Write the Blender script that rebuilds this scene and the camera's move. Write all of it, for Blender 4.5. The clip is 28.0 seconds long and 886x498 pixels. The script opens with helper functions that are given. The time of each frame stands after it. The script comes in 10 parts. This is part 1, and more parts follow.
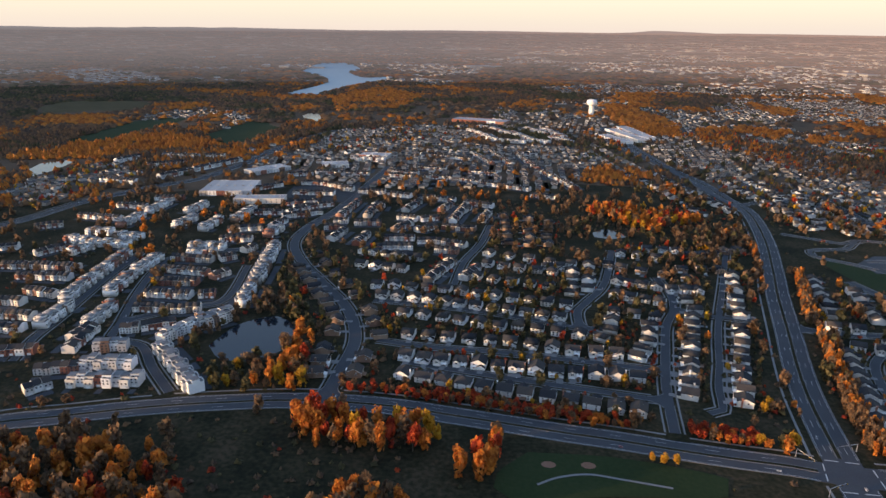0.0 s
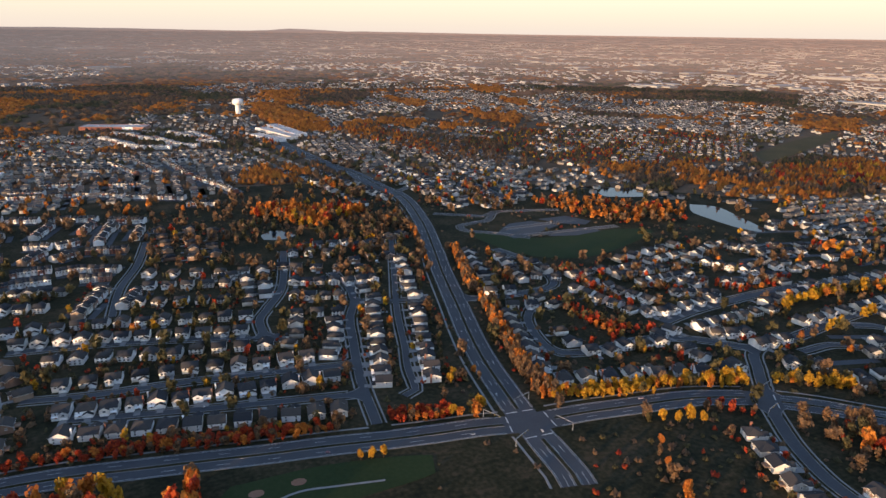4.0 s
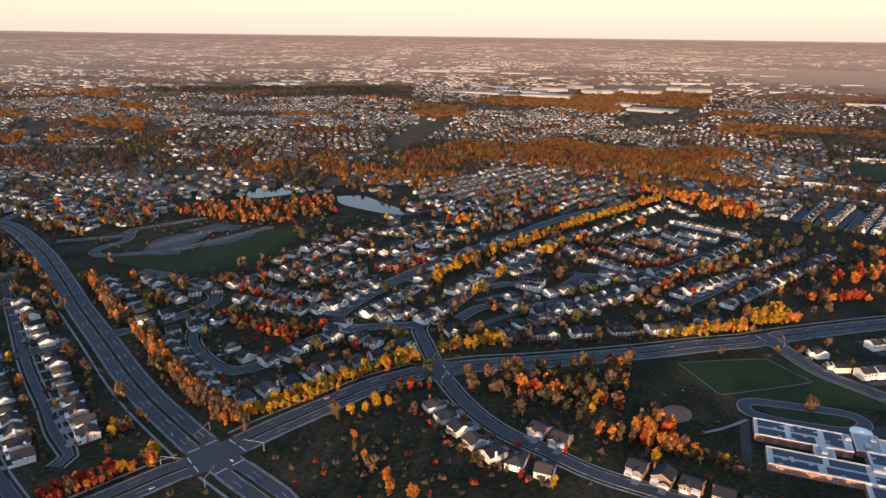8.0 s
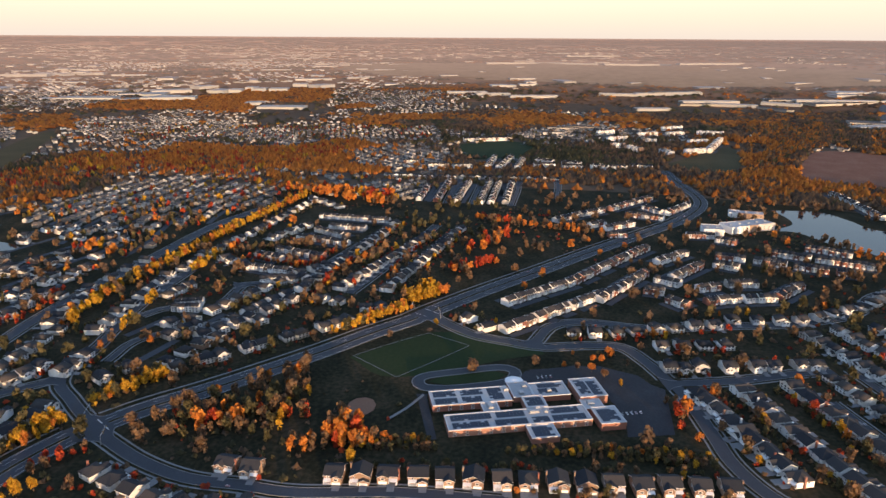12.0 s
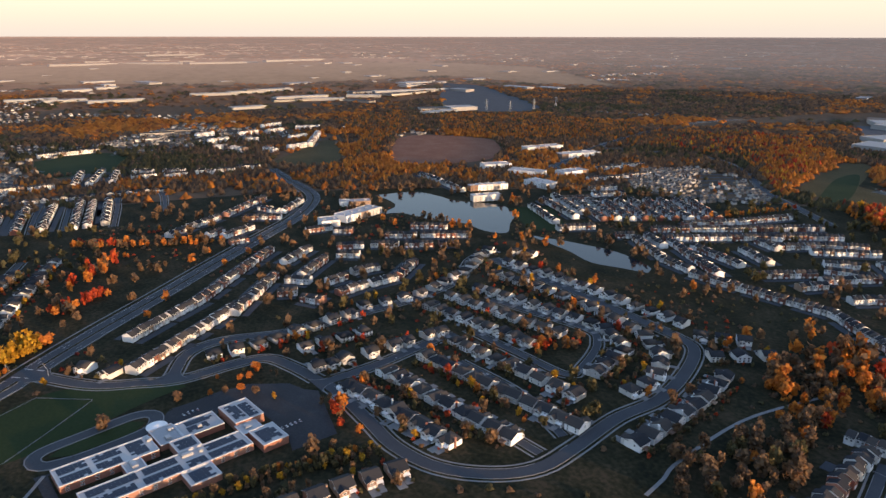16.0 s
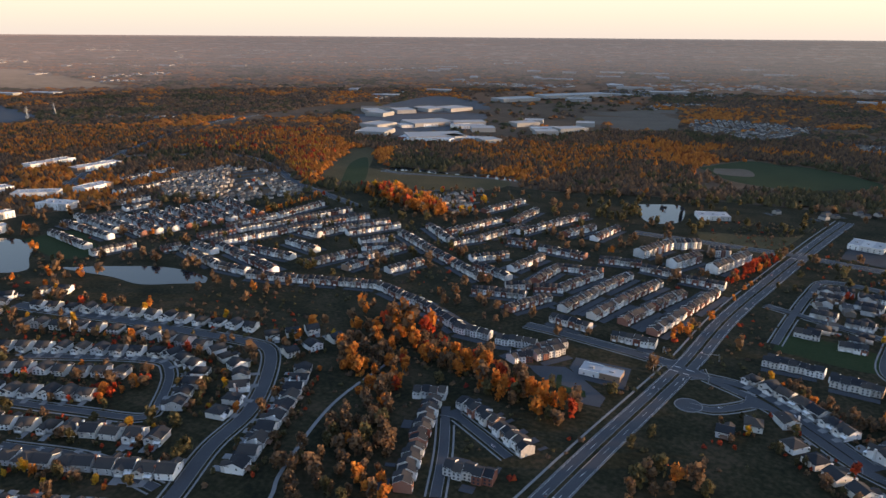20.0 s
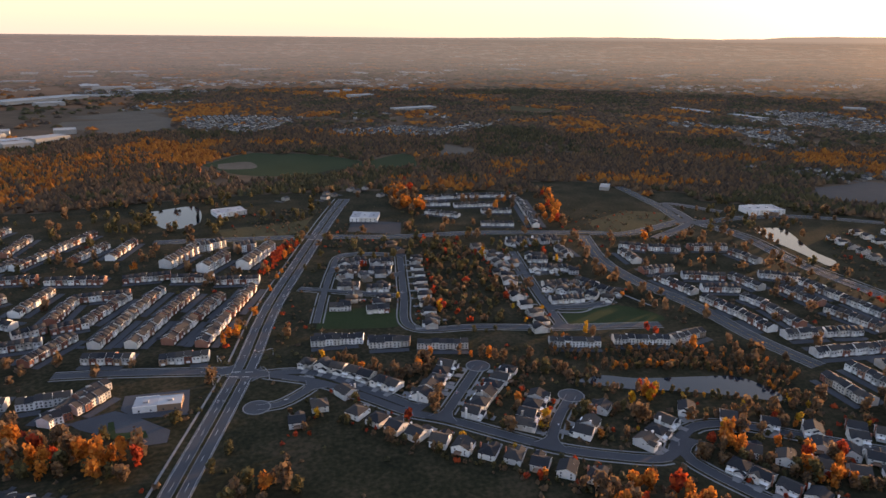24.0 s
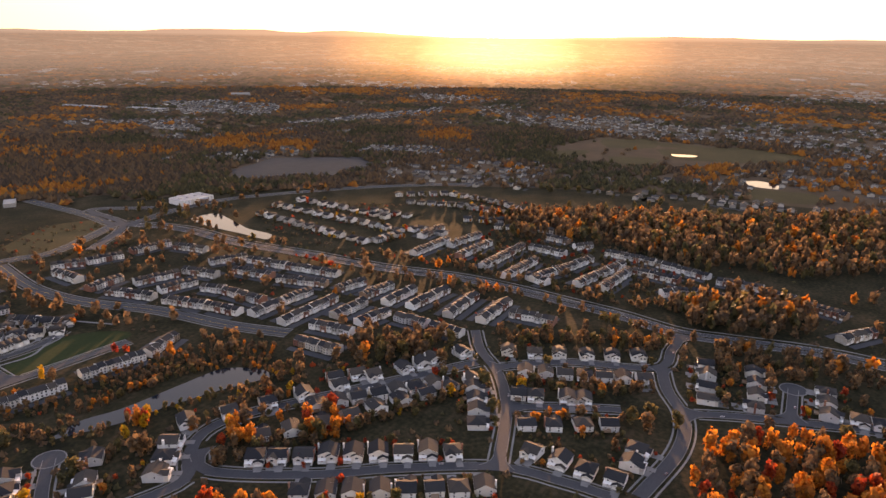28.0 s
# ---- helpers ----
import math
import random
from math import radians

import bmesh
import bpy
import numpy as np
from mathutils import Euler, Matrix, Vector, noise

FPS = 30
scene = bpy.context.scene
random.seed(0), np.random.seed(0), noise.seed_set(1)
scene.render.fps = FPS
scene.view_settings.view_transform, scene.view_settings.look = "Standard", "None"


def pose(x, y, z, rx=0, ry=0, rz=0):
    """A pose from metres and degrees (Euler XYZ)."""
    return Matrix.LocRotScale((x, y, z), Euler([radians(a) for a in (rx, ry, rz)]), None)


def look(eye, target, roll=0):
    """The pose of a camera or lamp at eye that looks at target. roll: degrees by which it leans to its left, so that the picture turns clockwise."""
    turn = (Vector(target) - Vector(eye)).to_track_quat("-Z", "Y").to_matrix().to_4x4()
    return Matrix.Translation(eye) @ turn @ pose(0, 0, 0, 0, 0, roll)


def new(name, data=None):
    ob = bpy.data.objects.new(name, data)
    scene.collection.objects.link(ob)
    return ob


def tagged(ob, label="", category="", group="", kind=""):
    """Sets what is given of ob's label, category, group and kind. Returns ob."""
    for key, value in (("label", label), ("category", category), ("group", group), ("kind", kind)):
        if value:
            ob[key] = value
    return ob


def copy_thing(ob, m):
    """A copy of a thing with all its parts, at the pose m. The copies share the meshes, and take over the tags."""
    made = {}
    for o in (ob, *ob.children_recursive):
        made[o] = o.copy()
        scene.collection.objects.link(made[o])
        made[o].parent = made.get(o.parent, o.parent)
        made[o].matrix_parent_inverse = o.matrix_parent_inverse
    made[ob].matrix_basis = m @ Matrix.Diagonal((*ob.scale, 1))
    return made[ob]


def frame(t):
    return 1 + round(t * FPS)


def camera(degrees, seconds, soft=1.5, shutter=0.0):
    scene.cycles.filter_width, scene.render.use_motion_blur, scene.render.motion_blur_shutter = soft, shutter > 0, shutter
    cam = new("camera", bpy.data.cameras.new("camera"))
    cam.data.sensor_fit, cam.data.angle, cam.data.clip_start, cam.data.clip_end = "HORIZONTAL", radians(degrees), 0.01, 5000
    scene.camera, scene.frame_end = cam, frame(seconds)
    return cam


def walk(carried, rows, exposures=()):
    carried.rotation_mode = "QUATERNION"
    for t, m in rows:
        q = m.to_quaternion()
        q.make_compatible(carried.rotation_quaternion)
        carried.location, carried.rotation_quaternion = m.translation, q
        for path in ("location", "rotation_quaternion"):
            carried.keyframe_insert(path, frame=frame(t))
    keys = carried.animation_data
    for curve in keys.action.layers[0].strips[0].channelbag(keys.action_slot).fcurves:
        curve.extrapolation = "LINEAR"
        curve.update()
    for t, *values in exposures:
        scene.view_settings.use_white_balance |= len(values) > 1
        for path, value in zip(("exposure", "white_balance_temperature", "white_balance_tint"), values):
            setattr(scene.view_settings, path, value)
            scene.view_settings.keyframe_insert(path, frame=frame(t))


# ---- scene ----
cam = camera(65.66, 28.0)
STEP = 1.35         # the plan below is drawn in steps of this many metres; heights of buildings are in metres
EYE = 220.0         # the eye over the ground, in steps
# seconds, place, then yaw, pitch and roll in degrees
ROWS = [
    (0.0, 0.00, 0.00, 297.00, 6.751, -17.762, 0.547),
    (0.5, -1.05, 3.71, 296.33, 3.572, -17.739, 0.546),
    (1.0, -1.92, 7.38, 295.68, 0.253, -17.703, 0.590),
    (1.5, -2.61, 11.00, 295.07, -3.435, -17.689, 0.626),
    (2.0, -3.10, 14.57, 294.48, -7.139, -17.657, 0.683),
    (2.5, -3.43, 18.05, 293.92, -10.841, -17.630, 0.721),
    (3.0, -3.55, 21.48, 293.40, -14.502, -17.608, 0.728),
    (3.5, -3.48, 24.83, 292.91, -18.179, -17.583, 0.767),
    (5.5, -1.34, 37.37, 291.34, -32.885, -17.456, 0.786),
    (6.0, -0.32, 40.27, 291.06, -36.599, -17.408, 0.738),
    (6.5, 0.88, 43.06, 290.80, -40.311, -17.392, 0.730),
    (7.0, 2.25, 45.77, 290.60, -44.027, -17.348, 0.766),
    (7.5, 3.79, 48.33, 290.45, -47.752, -17.321, 0.762),
    (8.0, 5.52, 50.79, 290.33, -51.469, -17.295, 0.728),
    (8.5, 7.43, 53.12, 290.25, -55.179, -17.278, 0.703),
    (9.0, 9.48, 55.34, 290.22, -58.833, -17.259, 0.655),
    (9.5, 11.69, 57.40, 290.24, -62.525, -17.254, 0.589),
    (10.0, 14.05, 59.33, 290.29, -66.232, -17.250, 0.525),
    (10.5, 16.55, 61.13, 290.37, -69.918, -17.255, 0.483),
    (11.0, 19.20, 62.78, 290.51, -73.623, -17.246, 0.444),
    (11.5, 21.96, 64.27, 290.67, -77.316, -17.230, 0.414),
    (12.0, 24.85, 65.62, 290.87, -81.172, -17.219, 0.368),
    (12.5, 27.84, 66.80, 291.11, -85.163, -17.233, 0.323),
    (14.5, 40.68, 69.84, 292.34, -101.352, -17.256, 0.121),
    (15.0, 44.05, 70.16, 292.71, -105.438, -17.263, 0.067),
    (15.5, 47.45, 70.28, 293.09, -109.491, -17.286, 0.068),
    (16.0, 50.88, 70.23, 293.49, -113.603, -17.316, 0.083),
    (16.5, 54.31, 69.97, 293.89, -117.746, -17.335, 0.116),
    (17.0, 57.75, 69.51, 294.31, -122.322, -17.345, 0.104),
    (17.5, 61.16, 68.85, 294.73, -127.092, -17.354, 0.131),
    (18.0, 64.53, 67.99, 295.15, -132.015, -17.367, 0.210),
    (18.5, 67.85, 66.91, 295.57, -137.061, -17.376, 0.270),
    (19.0, 71.10, 65.62, 295.97, -142.093, -17.351, 0.326),
    (19.5, 74.26, 64.10, 296.37, -147.130, -17.344, 0.348),
    (20.0, 77.31, 62.37, 296.74, -152.136, -17.330, 0.435),
    (20.5, 80.24, 60.40, 297.08, -157.129, -17.332, 0.460),
    (21.0, 83.01, 58.21, 297.41, -162.171, -17.318, 0.510),
    (21.5, 85.63, 55.77, 297.69, -167.221, -17.313, 0.512),
    (23.5, 93.97, 43.60, 298.32, -187.587, -17.299, 0.622),
    (24.0, 95.42, 39.93, 298.34, -192.751, -17.289, 0.611),
    (24.5, 96.57, 36.00, 298.28, -197.931, -17.305, 0.616),
    (25.0, 97.39, 31.82, 298.13, -203.187, -17.308, 0.620),
    (25.5, 97.86, 27.36, 297.90, -208.840, -17.319, 0.615),
    (26.0, 97.96, 22.63, 297.58, -214.893, -17.306, 0.634),
    (26.5, 97.65, 17.63, 297.15, -220.711, -17.305, 0.653),
    (27.0, 96.92, 12.35, 296.61, -226.898, -17.316, 0.672),
    (27.5, 95.72, 6.79, 295.95, -233.200, -17.332, 0.715),
    (28.0, 94.03, 0.94, 295.16, -239.866, -17.327, 0.793),
]
walk(cam, [(t, pose(x, y, z, 0, 0, yaw) @ pose(0, 0, 0, 90 + pitch) @ pose(0, 0, 0, 0, 0, roll)) for t, x, y, z, yaw, pitch, roll in ROWS],
     [(0.0, 0.77, 6100, 6), (20.0, 0.80, 6100, 6), (23.5, 0.92, 6800, 13), (25.5, 1.20, 8300, 24), (28.0, 1.34, 9100, 27)])

# ---- sky and sun: low in the west-south-west ----
SUN_BEARING, SUN_UP = -243.5, 4.3
SUN_X, SUN_Y = -math.sin(radians(SUN_BEARING)), math.cos(radians(SUN_BEARING))
world = bpy.data.worlds.new("evening_sky")
scene.world = world
world.use_nodes = True
sky = world.node_tree.nodes.new("ShaderNodeTexSky")
sky.sky_type = "NISHITA"
sky.sun_disc = False
sky.sun_elevation = radians(SUN_UP)
sky.sun_rotation = math.atan2(SUN_X, SUN_Y)
sky.air_density, sky.dust_density, sky.ozone_density = 1.0, 1.5, 1.0
nodes, links = world.node_tree.nodes, world.node_tree.links
back = nodes["Background"]
back.inputs["Strength"].default_value = 0.80
# the clear dusk sky: peach at the horizon, cream above, blue overhead, brighter round the sun
where = nodes.new("ShaderNodeTexCoord")
height = nodes.new("ShaderNodeSeparateXYZ")
links.new(where.outputs["Generated"], height.inputs[0])
dusk = nodes.new("ShaderNodeValToRGB")
steps = dusk.color_ramp.elements
steps[0].position, steps[0].color = 0.0, (0.70, 0.56, 0.47, 1)
steps[1].position, steps[1].color = 1.0, (0.17, 0.25, 0.45, 1)
for at, colour in ((0.025, (0.71, 0.60, 0.475, 1)), (0.06, (0.70, 0.645, 0.50, 1)), (0.11, (0.63, 0.62, 0.57, 1)), (0.22, (0.42, 0.50, 0.61, 1)), (0.45, (0.30, 0.41, 0.62, 1))):
    steps.new(at).color = colour
links.new(height.outputs["Z"], dusk.inputs["Fac"])
facing = nodes.new("ShaderNodeVectorMath")
facing.operation = "DOT_PRODUCT"
facing.inputs[1].default_value = (SUN_X, SUN_Y, 0.02)
links.new(where.outputs["Generated"], facing.inputs[0])
glow = nodes.new("ShaderNodeValToRGB")
steps = glow.color_ramp.elements
steps[0].position, steps[0].color = 0.55, (0, 0, 0, 1)
steps[1].position, steps[1].color = 1.0, (14.0, 10.0, 5.5, 1)
for at, colour in ((0.80, (0.10, 0.08, 0.05, 1)), (0.93, (0.42, 0.32, 0.20, 1)), (0.985, (0.9, 0.64, 0.36, 1)), (0.9965, (2.6, 1.9, 1.0, 1))):
    steps.new(at).color = colour
links.new(facing.outputs["Value"], glow.inputs["Fac"])
both = nodes.new("ShaderNodeMixRGB")
both.blend_type = "ADD"
both.inputs[0].default_value = 1.0
links.new(dusk.outputs["Color"], both.inputs[1])
links.new(glow.outputs["Color"], both.inputs[2])
real = nodes.new("ShaderNodeMixRGB")
real.blend_type = "ADD"
real.inputs[0].default_value = 0.05
links.new(both.outputs["Color"], real.inputs[1])
links.new(sky.outputs["Color"], real.inputs[2])
links.new(real.outputs["Color"], back.inputs["Color"])
sun = new("sun", bpy.data.lights.new("sun", "SUN"))
sun.data.energy = 5.0
sun.data.angle = radians(0.6)
sun.data.color = (1.0, 0.60, 0.32)
sun.matrix_basis = look((SUN_X * 100, SUN_Y * 100, 100 * math.tan(radians(SUN_UP))), (0, 0, 0))

# ---- materials ----
def material(name, colours, grain=1.0, stain=0.05, rough=0.8, bump=0.0, random_by="", metal=0.0, spec=0.3, contrast=0.5):
    """Two scales of noise pick between the colours; random_by: "object" or "island" shifts the pick."""
    m = bpy.data.materials.new(name)
    m.use_nodes = True
    nt = m.node_tree
    n, l = nt.nodes, nt.links
    b = n["Principled BSDF"]
    b.inputs["Roughness"].default_value = rough
    b.inputs["Metallic"].default_value = metal
    b.inputs["Specular IOR Level"].default_value = spec
    geo = n.new("ShaderNodeNewGeometry")
    fine, wide = n.new("ShaderNodeTexNoise"), n.new("ShaderNodeTexNoise")
    for tex, scale in ((fine, grain), (wide, stain)):
        tex.inputs["Scale"].default_value = scale
        tex.inputs["Detail"].default_value = 3
        l.new(geo.outputs["Position"], tex.inputs["Vector"])
    add = n.new("ShaderNodeMath")
    add.operation = "ADD"
    l.new(fine.outputs["Fac"], add.inputs[0])
    l.new(wide.outputs["Fac"], add.inputs[1])
    fac = n.new("ShaderNodeMath")
    fac.operation = "MULTIPLY_ADD"
    fac.inputs[1].default_value = contrast * 2
    fac.inputs[2].default_value = 0.5 - contrast * 2
    l.new(add.outputs[0], fac.inputs[0])
    last = fac.outputs[0]
    if random_by:
        if random_by == "object":
            pick = n.new("ShaderNodeObjectInfo").outputs["Random"]
        else:
            pick = geo.outputs["Random Per Island"]
        mix = n.new("ShaderNodeMath")
        mix.operation = "MULTIPLY_ADD"
        mix.inputs[1].default_value = 0.35
        l.new(last, mix.inputs[0])
        sub = n.new("ShaderNodeMath")
        sub.operation = "MULTIPLY_ADD"
        sub.inputs[1].default_value = 0.95
        sub.inputs[2].default_value = -0.15
        l.new(pick, sub.inputs[0])
        l.new(sub.outputs[0], mix.inputs[2])
        last = mix.outputs[0]
    ramp = n.new("ShaderNodeValToRGB")
    e = ramp.color_ramp.elements
    while len(e) < len(colours):
        e.new(0.5)
    for i, c in enumerate(colours):
        e[i].position = i / max(1, len(colours) - 1)
        e[i].color = (*c, 1)
    l.new(last, ramp.inputs["Fac"])
    l.new(ramp.outputs["Color"], b.inputs["Base Color"])
    if bump:
        bp = n.new("ShaderNodeBump")
        bp.inputs["Strength"].default_value = bump
        bp.inputs["Distance"].default_value = 0.2
        l.new(fine.outputs["Fac"], bp.inputs["Height"])
        l.new(bp.outputs["Normal"], b.inputs["Normal"])
    return m


def leaf_material(name, colours):
    """Leaves: colour by tree-sized noise and by leaf, some light let through."""
    m = material(name, colours, 0.11, 0.012, 0.7, 0, "island", spec=0.15, contrast=0.9)
    nt = m.node_tree
    b = nt.nodes["Principled BSDF"]
    tr = nt.nodes.new("ShaderNodeBsdfTranslucent")
    mix = nt.nodes.new("ShaderNodeMixShader")
    mix.inputs[0].default_value = 0.45
    ramp = [x for x in nt.nodes if x.type == "VALTORGB"][0]
    nt.links.new(ramp.outputs["Color"], tr.inputs["Color"])
    nt.links.new(b.outputs[0], mix.inputs[1])
    nt.links.new(tr.outputs[0], mix.inputs[2])
    nt.links.new(mix.outputs[0], nt.nodes["Material Output"].inputs["Surface"])
    return m


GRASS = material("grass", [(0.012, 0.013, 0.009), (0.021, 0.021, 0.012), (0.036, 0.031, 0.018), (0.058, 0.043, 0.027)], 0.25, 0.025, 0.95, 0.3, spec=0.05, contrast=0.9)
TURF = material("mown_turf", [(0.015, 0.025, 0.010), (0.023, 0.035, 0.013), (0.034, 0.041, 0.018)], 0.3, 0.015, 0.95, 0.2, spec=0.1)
MEADOW = material("dry_meadow", [(0.036, 0.034, 0.016), (0.066, 0.052, 0.024), (0.095, 0.074, 0.036)], 0.2, 0.012, 0.95, 0.3, spec=0.1)
DIRT = material("bare_earth", [(0.12, 0.055, 0.035), (0.18, 0.085, 0.055), (0.22, 0.13, 0.09)], 0.2, 0.02, 0.95, 0.3, spec=0.1)
STUBBLE = material("stubble_field", [(0.075, 0.060, 0.045), (0.105, 0.085, 0.065), (0.135, 0.110, 0.085)], 0.1, 0.01, 0.95, 0.2, spec=0.1)
SAND = material("infield_sand", [(0.16, 0.09, 0.06), (0.22, 0.13, 0.09)], 0.5, 0.05, 0.95, 0.2, spec=0.1)
ASPHALT = material("asphalt", [(0.032, 0.035, 0.043), (0.043, 0.047, 0.056), (0.060, 0.064, 0.073)], 0.8, 0.03, 0.85, 0.2)
LOT = material("worn_asphalt", [(0.016, 0.017, 0.020), (0.025, 0.026, 0.031), (0.042, 0.043, 0.047)], 0.5, 0.05, 0.85, 0.2)
CONCRETE = material("concrete", [(0.13, 0.132, 0.135), (0.175, 0.175, 0.176), (0.23, 0.226, 0.22)], 0.6, 0.05, 0.9, 0.1)
PAINT = material("road_paint", [(0.38, 0.38, 0.37), (0.55, 0.55, 0.53)], 1.5, 0.1, 0.7)
YELLOW = material("yellow_road_paint", [(0.50, 0.33, 0.05), (0.62, 0.42, 0.08)], 1.5, 0.1, 0.7)
SIDING = material("siding", [(0.34, 0.31, 0.27), (0.50, 0.51, 0.53), (0.62, 0.58, 0.52), (0.72, 0.72, 0.72), (0.80, 0.80, 0.80)], 3.0, 0.3, 0.7, 0.05, "object")
BROWN_SIDING = material("brown_siding", [(0.16, 0.10, 0.075), (0.24, 0.16, 0.11), (0.30, 0.22, 0.16)], 3.0, 0.3, 0.75, 0.05, "object")
BRICK = material("brick", [(0.17, 0.070, 0.050), (0.23, 0.095, 0.066), (0.30, 0.165, 0.12)], 3.0, 0.3, 0.85, 0.1, "object")
WHITE = material("white_paint", [(0.70, 0.70, 0.69), (0.80, 0.80, 0.79)], 2.0, 0.2, 0.6)
SHINGLE = material("shingle", [(0.020, 0.022, 0.027), (0.029, 0.031, 0.036), (0.042, 0.041, 0.042), (0.066, 0.056, 0.049)], 2.5, 0.25, 0.92, 0.3, "object", spec=0.15)
GLASS = material("window_glass", [(0.03, 0.035, 0.045), (0.06, 0.07, 0.085)], 0.3, 0.1, 0.12, spec=0.6)
PARAPET = material("parapet_metal", [(0.40, 0.41, 0.43), (0.50, 0.51, 0.53)], 0.6, 0.05, 0.6)
FLAT_ROOF = material("grey_roof_felt", [(0.085, 0.088, 0.095), (0.13, 0.135, 0.145), (0.19, 0.195, 0.205)], 0.4, 0.05, 0.8, 0.05, "object")
FLAT_ROOF_MIX = material("grey_roof_felt_of_many_houses", [(0.085, 0.088, 0.095), (0.13, 0.135, 0.145), (0.19, 0.195, 0.205)], 0.4, 0.05, 0.8, 0.05, "island")
MEMBRANE = material("roof_membrane", [(0.26, 0.27, 0.285), (0.33, 0.335, 0.345), (0.41, 0.41, 0.41)], 0.4, 0.05, 0.75, 0.05, "object")
# Distant copies: walls dimmer, roofs paler, haze's low contrast put into the colour.
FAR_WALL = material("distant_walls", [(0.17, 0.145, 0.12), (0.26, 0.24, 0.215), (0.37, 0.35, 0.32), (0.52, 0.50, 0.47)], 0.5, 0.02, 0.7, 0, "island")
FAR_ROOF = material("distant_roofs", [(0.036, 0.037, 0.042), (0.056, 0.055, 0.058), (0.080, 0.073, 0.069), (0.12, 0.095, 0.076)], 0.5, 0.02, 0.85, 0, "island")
SIDING_MIX = material("siding_of_many_houses", [(0.34, 0.31, 0.27), (0.50, 0.51, 0.53), (0.62, 0.58, 0.52), (0.72, 0.72, 0.72), (0.80, 0.80, 0.80)], 3.0, 0.3, 0.7, 0.05, "island")
BROWN_MIX = material("brown_siding_of_many_houses", [(0.16, 0.10, 0.075), (0.24, 0.16, 0.11), (0.30, 0.22, 0.16)], 3.0, 0.3, 0.75, 0.05, "island")
BRICK_MIX = material("brick_of_many_houses", [(0.17, 0.070, 0.050), (0.23, 0.095, 0.066), (0.30, 0.165, 0.12)], 3.0, 0.3, 0.85, 0.1, "island")
SHINGLE_MIX = material("shingle_of_many_houses", [(0.020, 0.022, 0.027), (0.029, 0.031, 0.036), (0.042, 0.041, 0.042), (0.066, 0.056, 0.049)], 2.5, 0.25, 0.92, 0.3, "island", spec=0.15)
# Leaf-litter browns, left lighter than the near grass to stand in for haze.
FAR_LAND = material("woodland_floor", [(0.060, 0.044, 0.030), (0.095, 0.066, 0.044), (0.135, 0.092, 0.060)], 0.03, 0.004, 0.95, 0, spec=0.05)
BARK = material("bark", [(0.05, 0.035, 0.025), (0.10, 0.075, 0.055)], 2.0, 0.3, 0.95, 0.4)
METAL = material("galvanised_metal", [(0.30, 0.31, 0.32), (0.45, 0.46, 0.47)], 2.0, 0.2, 0.5, metal=0.6)
SOLAR = material("solar_panel", [(0.012, 0.018, 0.034), (0.022, 0.032, 0.056)], 0.5, 0.1, 0.45, spec=0.3)
RUBBER = material("rubber", [(0.012, 0.012, 0.012), (0.025, 0.025, 0.025)], 4.0, 0.5, 0.8)
CAR_PAINT = material("car_paint", [(0.02, 0.02, 0.025), (0.30, 0.30, 0.31), (0.65, 0.65, 0.65), (0.25, 0.03, 0.03), (0.75, 0.75, 0.75)], 3.0, 0.2, 0.3, 0, "object", spec=0.6)

LEAVES = {
    "orange": leaf_material("orange_leaves", [(0.23, 0.080, 0.026), (0.45, 0.155, 0.032), (0.64, 0.255, 0.042), (0.42, 0.160, 0.038)]),
    "red": leaf_material("red_leaves", [(0.135, 0.024, 0.019), (0.351, 0.047, 0.022), (0.540, 0.101, 0.027), (0.243, 0.041, 0.027)]),
    "gold": leaf_material("gold_leaves", [(0.216, 0.115, 0.016), (0.486, 0.257, 0.022), (0.600, 0.365, 0.034), (0.297, 0.176, 0.027)]),
    "brown": leaf_material("russet_leaves", [(0.090, 0.065, 0.048), (0.145, 0.097, 0.062), (0.205, 0.128, 0.070), (0.27, 0.150, 0.072)]),
    "olive": leaf_material("olive_leaves", [(0.060, 0.056, 0.030), (0.10, 0.088, 0.042), (0.16, 0.125, 0.052)]),
}


